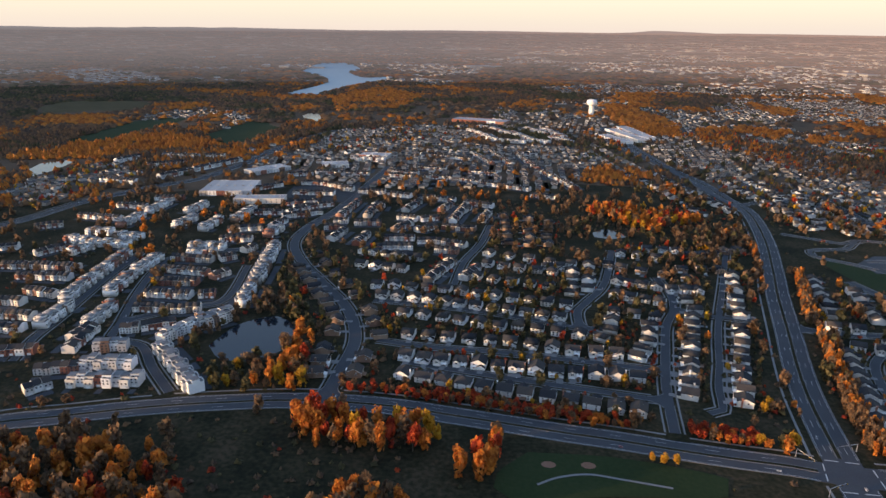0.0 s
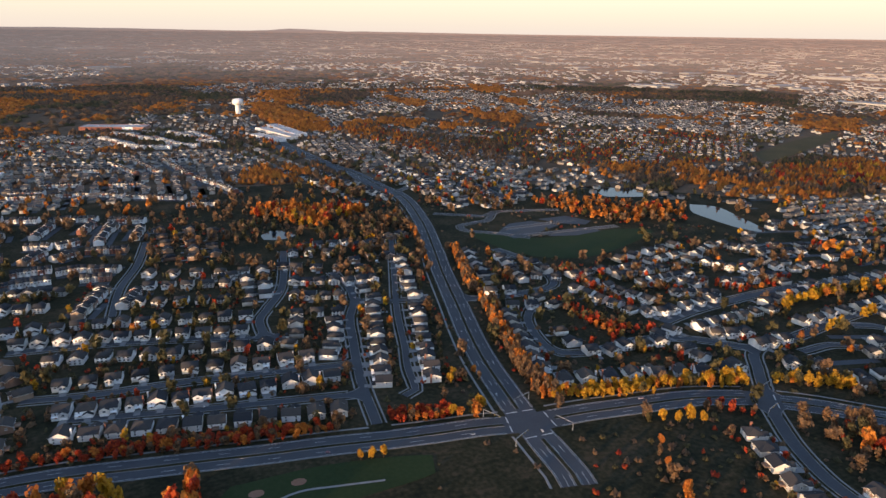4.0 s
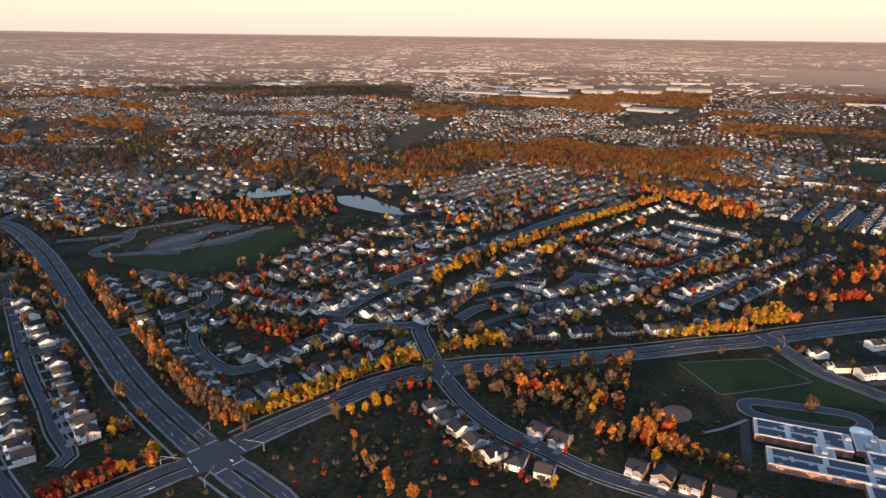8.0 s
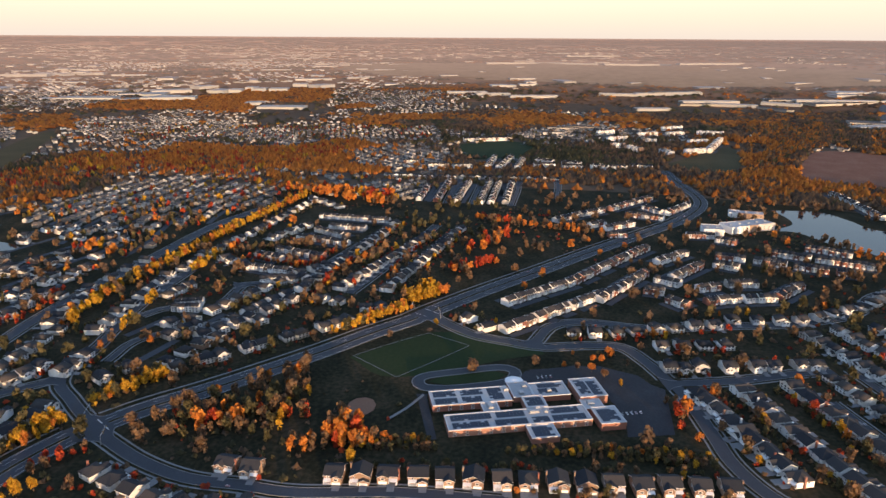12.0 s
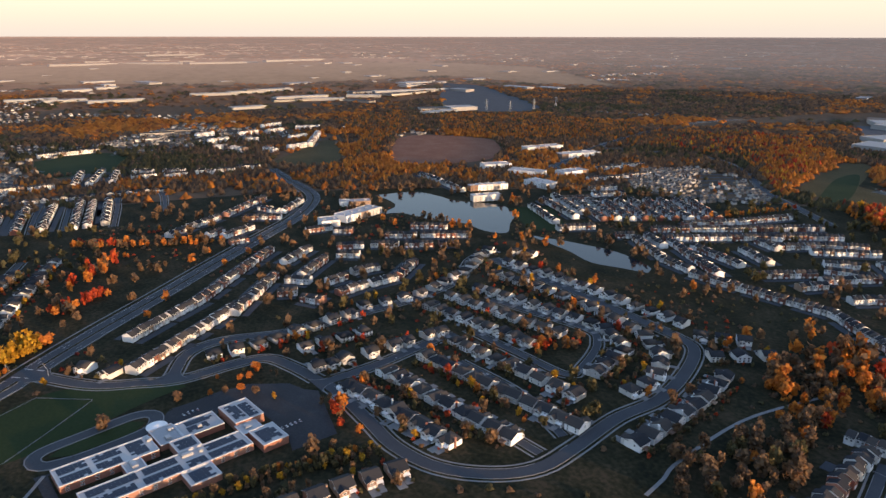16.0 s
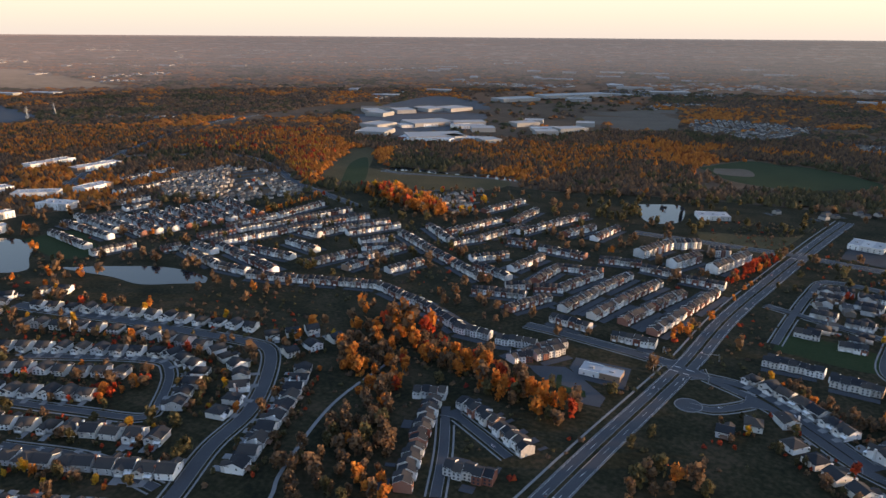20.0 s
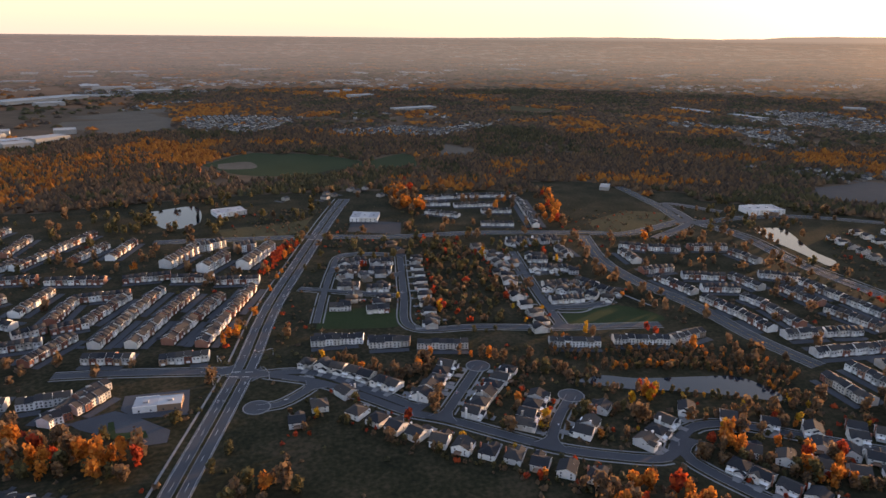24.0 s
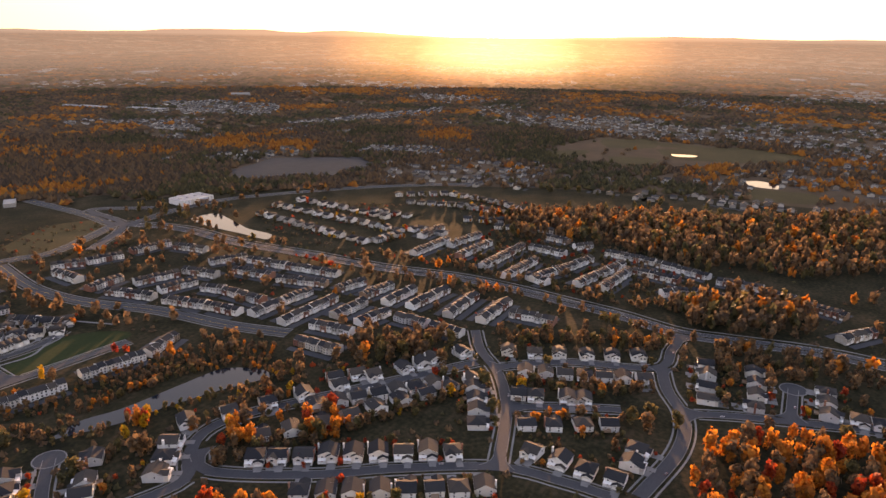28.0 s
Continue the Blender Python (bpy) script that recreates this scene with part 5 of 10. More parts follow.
road("upper_road", 7.7, [(488, 52), (519, 40), (532, 14), (528, -35), (543, -99), (555, -146), (585, -203), (631, -238), (652, -275)], "street")
road("hill_street", 7.0, [(329, 299), (354, 331), (379, 357), (427, 364), (506, 379), (594, 383)], "street")
road("crest_road", 9.1, [(346, 421), (398, 434), (494, 444), (627, 440), (748, 436), (846, 414)], "street")
road("loop_street", 6.3, [(379, 357), (345, 388), (309, 399), (265, 395), (238, 407), (246, 458), (271, 493)], "street")
road("east_street", 6.3, [(223, 519), (245, 514), (307, 524), (318, 586), (304, 639)], "street")
road("creek_street", 7.7, [(322, 289), (304, 255), (294, 223), (293, 193), (292, 163), (300, 115), (302, 60)], "street")
road("grove_street", 6.3, [(93, 357), (96, 394), (100, 425), (108, 470), (116, 511), (128, 546), (132, 580), (127, 624)], "street")
road("cross_street", 6.3, [(129, 545), (166, 535), (190, 531)], "street")
road("lane_one", 5.6, [(92, 394), (42, 402), (-12, 411), (-76, 423)], "street")
road("lane_two", 5.6, [(97, 435), (47, 441), (-11, 447), (-62, 449), (-102, 455)], "street")
road("lane_three", 5.6, [(55, 496), (-9, 515), (-69, 527), (-122, 532)], "street")
road("lane_four", 6.3, [(49, 497), (49, 531), (58, 553), (78, 603), (95, 703)], "street")
road("lane_five", 5.6, [(-58, 577), (-55, 641), (-43, 704), (-36, 782)], "street")
road("alley_street", 4.9, [(213, 713), (187, 621), (162, 536), (150, 490), (141, 450), (132, 416), (127, 387), (118, 382)], "street")
road("modern_street", 6.3, [(-216, 362), (-244, 392), (-269, 422), (-296, 430), (-307, 460), (-331, 531), (-344, 590), (-336, 626), (-276, 655)], "street")
road("modern_lane", 5.6, [(-343, 387), (-353, 422), (-359, 463), (-373, 539), (-384, 625)], "street")
road("pond_lane", 5.6, [(-307, 460), (-270, 494), (-246, 516), (-261, 602)], "street")
road("court_road", 7.0, [(100, -408), (61, -388), (33, -363), (9, -339), (-14, -325), (-40, -304), (-66, -284), (-94, -270), (-123, -262), (-139, -277), (-158, -288), (-184, -283), (-229, -254), (-273, -226), (-319, -196)], "street")
road("court_one", 6.3, [(-11, -327), (-28, -354), (-50, -389)], "street")
road("court_two", 6.3, [(-65, -288), (-79, -312), (-98, -337)], "street")
road("bend_street", 6.3, [(61, -386), (74, -372), (86, -363), (99, -362)], "street")
road("valley_street", 7.0, [(-367, -223), (-338, -203), (-313, -177), (-276, -153), (-230, -135), (-215, -130)], "street")
road("oak_street", 7.0, [(-318, -184), (-352, -144), (-377, -87), (-413, -84), (-439, -83)], "street")
road("elm_street", 7.7, [(-381, -84), (-350, -73), (-320, -56), (-282, -51), (-231, -59)], "street")
road("elm_lane", 6.3, [(-277, -150), (-294, -122), (-309, -91)], "street")
road("far_street", 7.0, [(-325, -57), (-338, -30), (-349, 0), (-367, 49)], "street")
road("far_court", 6.3, [(-349, 0), (-394, -2)], "street")
road("low_street", 7.0, [(-144, -276), (-135, -257), (-160, -210), (-187, -176), (-217, -130), (-223, -95), (-224, -71)], "street")
road("middle_street", 7.0, [(105, -407), (64, -402), (25, -366), (2, -342)], "street")
road("park_street", 6.3, [(-37, -652), (-22, -536), (-16, -464), (-71, -454), (-131, -441), (-214, -430)], "street")
road("park_lane", 6.3, [(-157, -640), (-142, -524), (-135, -446)], "street")
road("crossing_road", 9.8, [(222, -745), (62, -737), (-41, -720), (-141, -718), (-269, -694), (-313, -683), (-417, -728)], "street")
road("junction_road", 7.7, [(118, -415), (155, -421), (196, -427), (234, -430)], "street")
road("condo_street", 5.6, [(195, -208), (210, -245), (231, -288)], "street")
road("condo_lane", 5.6, [(176, -257), (199, -270), (225, -284)], "street")
road("inner_one", 5.6, [(478, -161), (422, -177), (384, -190), (392, -210), (418, -239), (446, -244), (526, -206)], "street")
road("inner_two", 5.6, [(430, -132), (374, -148), (322, -147)], "street")
road("inner_three", 5.6, [(419, -91), (354, -113), (313, -126)], "street")
road("lot_drive", 4.2, [(295, 796), (328, 777), (350, 765), (369, 778), (388, 778), (412, 773), (455, 764)], "street")
road("lot_loop", 4.2, [(369, 778), (346, 746), (322, 740), (303, 731), (304, 710), (328, 694), (360, 663)], "street")
road("lot_row", 4.9, [(347, 704), (394, 708), (446, 711)], "street")
road("lot_row_two", 4.9, [(353, 673), (413, 673), (481, 673)], "street")
road("terrace_loop", 4.9, [(912, 96), (1001, 93), (1076, 91), (1098, 67), (1086, 36), (967, 36)], "street")
road("terrace_street", 4.9, [(912, 183), (984, 186), (1076, 186)], "street")
road("terrace_lane", 4.9, [(912, 149), (990, 150), (1082, 151)], "street")
road("bar_street", 5.6, [(564, 321), (594, 268), (660, 255), (800, 228)], "street")
road("row_street", 5.6, [(561, 215), (661, 197), (801, 177)], "street")
road("cluster_street", 5.6, [(484, 365), (504, 352), (510, 316), (565, 316)], "street")
road("cluster_lane", 4.9, [(406, 342), (444, 340), (478, 299), (497, 285)], "street")
road("crescent", 5.6, [(288, 930), (336, 957), (373, 916), (414, 974), (437, 974)], "street")
road("far_highway", 17.4, [(1012, -569), (1189, -792), (1399, -1183), (1434, -1426), (1421, -1648), (1389, -1957), (1529, -2539)], "divided")
road("rim_road", 8.4, [(1183, -788), (1026, -906), (889, -870), (750, -772), (663, -731), (576, -691)], "street")
road("field_lane", 7.0, [(685, -917), (636, -916), (574, -929), (493, -952)], "street")
road("junction_far", 9.8, [(-424, -929), (-420, -799), (-415, -717), (-494, -724), (-576, -714), (-678, -652), (-760, -586), (-865, -470)], "street")
road("junction_arm", 8.4, [(-336, -657), (-415, -717), (-436, -811), (-488, -757)], "street")
road("east_row_street", 6.3, [(189, 1384), (237, 1171), (274, 933)], "street")
road("east_row_lane", 6.3, [(326, 1162), (342, 1037), (369, 881)], "street")
road("east_row_court", 6.3, [(402, 1028), (417, 916), (417, 824)], "street")
road("block_cross", 5.6, [(69, -568), (27, -551), (-20, -533)], "street")
road("block_edge", 5.6, [(57, -486), (48, -548), (36, -616), (24, -658), (-7, -660), (-39, -649)], "street")
road("block_mid", 5.6, [(36, -614), (6, -602), (-28, -589)], "street")
road("right_cross", 5.6, [(-142, -572), (-167, -569), (-192, -570)], "street")
road("right_loop", 5.6, [(-138, -482), (-173, -478), (-200, -487)], "street")
lay_roads()


# ---- what covers the farther land ----
COVER = []


def cover(kind, pts):
    """Orange, ember or brown woods, town, works or open land inside an outline."""
    COVER.append((kind, pts))


def covered(xy):
    """The cover at each place, "" where nothing is said of it."""
    out = np.full(len(xy), "", dtype="<U6")
    for kind, pts in COVER:
        p = np.array(pts, float)
        lo, hi = p.min(axis=0), p.max(axis=0)
        near = np.nonzero(((xy >= lo) & (xy <= hi)).all(axis=1))[0]
        if len(near):
            out[near[inside(xy[near], pts)]] = kind
    return out


cover("orange", [(1119, 916), (1202, 913), (1167, 826), (1059, 735), (1042, 770), (1060, 866)])
cover("orange", [(1085, 736), (1222, 809), (1336, 790), (1305, 570), (1482, 484), (1348, 352), (1273, 379), (1173, 424), (1141, 305), (1091, 303), (1092, 427), (1102, 510), (1079, 630)])
cover("orange", [(975, 912), (1028, 894), (1018, 815), (921, 734), (875, 772), (866, 819)])
cover("orange", [(1047, 535), (1080, 491), (985, 391), (942, 309), (922, 419), (988, 490)])
cover("orange", [(2225, 1695), (2217, 1435), (2584, 1258), (2885, 1320), (2811, 944), (2220, 776), (2271, 1011), (1920, 933), (1948, 1177), (1912, 1338), (1959, 1520)])
cover("orange", [(1713, 1543), (1751, 1366), (1491, 1145), (1500, 1361)])
cover("orange", [(2135, 729), (2360, 620), (2169, 574), (2056, 686)])
cover("orange", [(1778, 601), (1976, 460), (1998, 359), (1835, 333)])
cover("orange", [(1237, -282), (1494, -389), (1899, -555), (1985, -680), (1553, -494), (1324, -361), (1214, -294)])
cover("ember", [(2043, 366), (2167, 181), (1987, -65), (1780, 15), (1676, 149), (1614, 298)])
cover("ember", [(2070, -117), (2212, -410), (2360, -695), (2122, -698), (1862, -544), (1712, -424), (1900, -390), (1905, -61)])
cover("ember", [(9029, -1496), (6093, -1831), (3279, -975), (2613, -490), (3117, -312)])
cover("town", [(1641, 1253), (1799, 1143), (1724, 859), (1445, 664), (1389, 729), (1395, 914), (1411, 1060)])
cover("town", [(1488, 682), (1703, 667), (1617, 537), (1614, 298), (1464, 275), (1461, 503), (1379, 575)])
cover("town", [(1306, 455), (1402, 340), (1331, 254), (1166, 228), (1182, 375)])
cover("town", [(2781, 2457), (2715, 2001), (2379, 1557), (1884, 1465), (1915, 1716)])
cover("town", [(2675, 878), (2918, 503), (2043, 366), (2089, 536), (2376, 745)])
cover("town", [(1665, 306), (1526, 264), (1597, 144), (1919, -62), (1703, 15), (1551, 141)])
cover("works", [(2213, 1453), (2634, 1668), (3008, 1564), (3341, 1084), (2876, 940), (2729, 1277), (2510, 1224)])
cover("works", [(1998, 950), (2228, 1013), (2269, 831), (2056, 686), (1894, 702), (1930, 885)])
cover("works", [(3132, 2757), (4044, 2753), (3401, 2326), (3055, 2691)])
cover("works", [(2405, 423), (3041, -1), (3158, -481), (2861, -1048), (2641, -1090), (2332, -960), (2148, -476), (2121, 10)])
cover("town", [(-242, 1268), (-146, 1373), (78, 1364), (134, 1260), (59, 955), (-35, 923), (-235, 963), (-358, 1025), (-351, 1122)])
cover("town", [(-473, 1101), (-399, 1279), (-367, 1520), (-230, 1643), (-116, 1416), (-242, 1268), (-300, 1081), (-409, 1039)])
cover("open", [(5556, 918), (6846, -48), (6758, -1554), (6349, -2644), (3808, -1579), (3615, -819), (3873, -11), (3265, 558)])
cover("open", [(1271, -147), (1488, -245), (1562, -339), (1254, -286), (1189, -217)])
cover("open", [(1372, 1251), (1427, 1212), (1247, 1044), (1141, 1054)])
cover("open", [(1848, 916), (1987, 769), (1766, 659), (1679, 778)])
cover("orange", [(961, -971), (1030, -1184), (963, -1196), (866, -1074), (813, -937), (746, -820), (798, -833)])
cover("orange", [(699, -880), (835, -1118), (840, -1165), (677, -931)])
cover("orange", [(1835, -733), (1763, -903), (1518, -1142), (1380, -1033), (1296, -844), (1428, -555)])
cover("ember", [(1207, -926), (1346, -1249), (1219, -1411), (1101, -1304), (1037, -1129), (1031, -1001), (1172, -927)])
cover("ember", [(2932, -1212), (2728, -1433), (2389, -1832), (2044, -1633), (2263, -1418), (2414, -1188)])
cover("ember", [(1323, -1037), (1395, -1278), (1349, -1327), (1260, -1065)])
cover("brown", [(2634, -1661), (2924, -2546), (3399, -4851), (1396, -1966), (1576, -1347), (1858, -1073), (2361, -1184)])
cover("brown", [(1428, -555), (1287, -780), (1190, -770), (1266, -484)])
cover("open", [(749, -823), (879, -1117), (841, -1133), (696, -887)])
cover("open", [(1146, -766), (1290, -994), (1514, -1495), (1396, -1966), (1230, -1728), (1349, -1327), (1321, -1119), (1129, -807)])
cover("open", [(3182, -1321), (2614, -1291), (1844, -1064), (1802, -925), (1903, -762)])
cover("orange", [(1050, -1075), (1014, -1164), (861, -1115), (810, -989), (767, -884), (697, -757), (742, -779), (910, -930)])
cover("orange", [(841, -1110), (864, -1204), (800, -1151), (684, -933), (599, -814), (632, -795)])
cover("ember", [(1253, -927), (1380, -1132), (1251, -1285), (1246, -1460), (1135, -1318), (1129, -1147), (1067, -976), (1149, -879)])
cover("ember", [(1089, -1260), (805, -1363), (616, -1305), (409, -1261), (266, -1176), (273, -1071), (419, -1086), (669, -1146), (853, -1103), (972, -1189)])
cover("works", [(1250, -1624), (1338, -2259), (878, -3308), (577, -2607), (511, -1573), (649, -1382), (843, -1217), (1010, -1331)])
cover("brown", [(2988, -1877), (2684, -2576), (2388, -4343), (1624, -6290), (-415, -6727), (-262, -4338), (646, -3465), (1744, -3232), (1416, -1520), (1822, -1268)])
cover("brown", [(486, -1533), (340, -1712), (222, -1587), (89, -1647), (176, -1361), (266, -1176)])
cover("town", [(354, -1962), (242, -2000), (100, -1945), (23, -1928), (92, -1715), (205, -1648), (246, -1793)])
cover("town", [(537, -859), (472, -873), (466, -804), (563, -765)])
cover("open", [(631, -2046), (430, -2229), (328, -1719), (453, -1609), (576, -1796)])
cover("open", [(245, -1219), (145, -1357), (-9, -1223), (-6, -1125), (182, -1040)])
cover("open", [(676, -770), (803, -979), (804, -1051), (648, -819)])
cover("open", [(680, -935), (594, -967), (443, -962), (438, -879), (596, -802)])
cover("town", [(375, -2019), (277, -1938), (192, -1996), (219, -1749), (249, -1640), (312, -1751)])
cover("town", [(214, -1675), (118, -1853), (115, -1660), (197, -1614)])
cover("town", [(-22, -1641), (-195, -1703), (-304, -1643), (-557, -1900), (-503, -1731), (-278, -1525), (-42, -1560)])
cover("town", [(-1343, -1799), (-1565, -1851), (-1536, -1565), (-1344, -1368), (-1271, -1484)])
cover("town", [(-548, -1725), (-723, -1835), (-685, -1706), (-531, -1633)])
cover("town", [(863, -2896), (653, -2963), (575, -2642), (796, -2711)])
cover("brown", [(435, -2335), (239, -2539), (-106, -2394), (-441, -2255), (-374, -1953), (-144, -2028), (53, -1964), (243, -2076), (385, -2094)])
cover("ember", [(534, -1511), (453, -1633), (312, -1485), (202, -1508), (208, -1235), (362, -1206), (506, -1284)])
cover("brown", [(-43, -1079), (-103, -1108), (-183, -1100), (-148, -940), (-64, -962)])
cover("brown", [(-520, -1382), (-739, -1410), (-835, -1230), (-859, -1090), (-770, -1007), (-652, -1142), (-484, -1235)])
cover("brown", [(84, -1578), (-39, -1515), (-205, -1446), (-238, -1346), (-74, -1371), (60, -1446)])
cover("brown", [(-212, -1226), (-373, -1325), (-454, -1220), (-605, -1101), (-754, -958), (-368, -1009), (-176, -1066)])
cover("brown", [(-441, -2255), (-1105, -2815), (-1784, -2602), (-2355, -2405), (-1863, -1900), (-1309, -1916), (-719, -1510), (-445, -1549), (-367, -1924)])
cover("brown", [(-1037, -4926), (-7034, -7207), (-2973, -3040), (-612, -3020)])
cover("brown", [(2864, -7971), (-1905, -8821), (-1037, -4926), (1683, -4543)])
cover("open", [(658, -2055), (416, -2097), (342, -1693), (595, -1729)])
cover("open", [(133, -1246), (62, -1336), (-59, -1232), (-34, -1130), (111, -1149)])
cover("open", [(-70, -1237), (-155, -1301), (-154, -1147), (-67, -1124)])
cover("open", [(201, -1234), (139, -1258), (121, -1166), (186, -1166)])
cover("open", [(-717, -873), (-803, -888), (-893, -905), (-797, -806), (-688, -826)])
cover("open", [(-255, -1422), (-303, -1336), (-279, -1248), (-214, -1239)])
cover("town", [(-1240, -1235), (-1492, -1175), (-1836, -1113), (-1694, -1029), (-1359, -1075), (-1176, -1139)])
cover("town", [(-1090, -1061), (-1192, -1015), (-1120, -958), (-1033, -994)])
cover("town", [(-1013, -816), (-1037, -644), (-1130, -699), (-1072, -832)])
cover("town", [(-1442, -1911), (-1596, -1565), (-1404, -1409), (-1283, -1665)])
cover("town", [(-989, -1691), (-1115, -1462), (-1013, -1245), (-993, -1354)])
cover("brown", [(-546, -872), (-674, -730), (-645, -691), (-523, -840)])
cover("brown", [(-801, -1702), (-890, -1414), (-873, -1153), (-905, -1043), (-811, -1002), (-759, -1226), (-705, -1523)])
cover("brown", [(-1069, -1251), (-1388, -1096), (-1548, -944), (-1210, -746), (-1109, -888), (-947, -1087)])
cover("open", [(-1227, -523), (-1471, -485), (-1491, -266), (-1408, -44), (-1310, -122), (-1161, -242), (-1124, -393)])
cover("open", [(-594, 1272), (-640, 1416), (-598, 1614), (-533, 1526), (-546, 1308)])
cover("open", [(-1359, 1785), (-1390, 2005), (-1125, 2026), (-1034, 1768), (-1166, 1651), (-1242, 1648)])
cover("town", [(-2308, 3149), (-2425, 3636), (-1860, 3274), (-1487, 2785), (-1737, 2627)])
cover("town", [(36, 2853), (308, 3136), (585, 2844), (667, 2736), (486, 2535), (136, 2591)])
cover("town", [(-242, 1543), (-177, 1653), (-119, 1454), (-146, 1373), (-219, 1397)])
cover("town", [(-399, 1444), (-330, 1593), (-257, 1559), (-242, 1393), (-335, 1291)])
cover("town", [(562, 2215), (875, 2458), (1114, 2331), (937, 1945), (608, 1881)])
cover("orange", [(-663, 2279), (-559, 2710), (-351, 2391), (-378, 1988), (-518, 1887)])
cover("orange", [(241, 2232), (306, 2194), (371, 1758), (332, 1529), (250, 1581), (212, 1804)])
cover("orange", [(390, 1662), (489, 1749), (433, 1515), (363, 1487)])
cover("ember", [(-552, 1352), (-569, 1652), (-488, 1668), (-444, 1470), (-495, 1296)])
cover("ember", [(-351, 2908), (-92, 3324), (335, 3435), (301, 3069), (-74, 2743), (-259, 2412)])
cover("ember", [(325, 2658), (649, 2661), (682, 2416), (507, 2053), (318, 2165)])
cover("ember", [(-1305, 1587), (-1057, 1673), (-608, 1290), (-672, 1231), (-935, 1211), (-1036, 1249)])
cover("brown", [(-4233, 5277), (-2446, 6883), (-1449, 4061), (-2000, 3765), (-2689, 3678), (-2657, 3290)])
cover("brown", [(-2026, 2496), (-1414, 2647), (-777, 2526), (-690, 2120), (-1109, 2066), (-1520, 1858)])
cover("orange", [(505, 1773), (614, 1687), (529, 1522), (484, 1667)])
cover("orange", [(624, 1616), (692, 1575), (636, 1467), (586, 1508)])
cover("orange", [(804, 1835), (902, 1710), (796, 1544), (757, 1699)])
cover("orange", [(712, 2396), (783, 2127), (695, 1968), (664, 2195)])
cover("orange", [(1091, 2246), (1132, 2092), (1022, 1929), (1017, 2061)])
cover("orange", [(1212, 2776), (1272, 2561), (1141, 2345), (1114, 2510)])
cover("town", [(1166, 2193), (1787, 1891), (1391, 1478), (1180, 1693), (1083, 1904)])
cover("town", [(1000, 1703), (1350, 1437), (1194, 1274), (907, 1498)])
cover("town", [(631, 1429), (818, 1402), (1039, 1112), (910, 977), (732, 1066), (628, 1128), (606, 1350)])
cover("town", [(548, 2204), (644, 2229), (623, 1818), (517, 1899)])
cover("town", [(1043, 1934), (1104, 1695), (923, 1631), (915, 1930)])
cover("town", [(1361, 1411), (1488, 1314), (1325, 1172), (1228, 1276)])
cover("town", [(538, 1351), (582, 1166), (500, 976), (413, 997), (413, 1167), (416, 1303)])
cover("town", [(299, 1478), (357, 1352), (363, 1149), (285, 1158), (244, 1309)])
cover("open", [(812, 1519), (980, 1414), (1164, 1242), (1095, 1170), (822, 1411)])
cover("open", [(1042, 1036), (1325, 1172), (1535, 1227), (1352, 1095), (999, 930), (961, 935)])
cover("open", [(1189, 2398), (1459, 2503), (1365, 2306), (1146, 2233)])
cover("open", [(619, 1113), (728, 1061), (735, 1002), (629, 987), (573, 1034)])
cover("open", [(-585, -700), (-791, -549), (-799, -313), (-517, -199), (-490, -348), (-471, -558)])
cover("open", [(-711, -144), (-775, -45), (-673, 56), (-547, 53), (-546, -37), (-617, -124)])


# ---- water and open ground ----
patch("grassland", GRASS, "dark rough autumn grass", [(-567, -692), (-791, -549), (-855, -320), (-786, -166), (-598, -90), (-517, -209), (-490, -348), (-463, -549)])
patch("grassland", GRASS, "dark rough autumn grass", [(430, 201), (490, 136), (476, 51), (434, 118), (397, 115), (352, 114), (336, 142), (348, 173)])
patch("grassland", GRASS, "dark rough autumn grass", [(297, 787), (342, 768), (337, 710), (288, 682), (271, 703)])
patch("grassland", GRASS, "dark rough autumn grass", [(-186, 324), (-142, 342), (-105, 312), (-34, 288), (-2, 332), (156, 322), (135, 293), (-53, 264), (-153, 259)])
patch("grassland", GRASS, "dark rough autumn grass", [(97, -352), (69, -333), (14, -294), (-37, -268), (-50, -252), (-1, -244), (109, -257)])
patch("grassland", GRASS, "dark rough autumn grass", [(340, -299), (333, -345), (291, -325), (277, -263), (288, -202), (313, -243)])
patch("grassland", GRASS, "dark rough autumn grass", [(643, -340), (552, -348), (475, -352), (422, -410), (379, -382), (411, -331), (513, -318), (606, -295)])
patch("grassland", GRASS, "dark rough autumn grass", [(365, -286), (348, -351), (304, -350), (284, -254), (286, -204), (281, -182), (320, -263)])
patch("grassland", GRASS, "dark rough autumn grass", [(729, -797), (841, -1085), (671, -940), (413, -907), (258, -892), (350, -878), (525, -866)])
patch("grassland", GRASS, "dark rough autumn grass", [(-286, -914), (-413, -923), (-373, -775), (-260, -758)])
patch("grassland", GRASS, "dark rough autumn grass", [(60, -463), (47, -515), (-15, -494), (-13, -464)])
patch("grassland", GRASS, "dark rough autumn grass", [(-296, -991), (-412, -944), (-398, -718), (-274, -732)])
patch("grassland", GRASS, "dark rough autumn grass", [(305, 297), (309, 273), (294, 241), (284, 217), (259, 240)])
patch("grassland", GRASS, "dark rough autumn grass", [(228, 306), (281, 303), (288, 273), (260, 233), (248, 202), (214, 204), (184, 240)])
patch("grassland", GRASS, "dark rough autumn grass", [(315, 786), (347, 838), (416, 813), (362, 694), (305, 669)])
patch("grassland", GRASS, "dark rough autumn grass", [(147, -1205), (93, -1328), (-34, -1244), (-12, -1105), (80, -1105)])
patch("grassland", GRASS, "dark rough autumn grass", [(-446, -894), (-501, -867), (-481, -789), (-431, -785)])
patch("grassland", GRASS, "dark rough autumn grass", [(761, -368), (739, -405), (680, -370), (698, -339)])
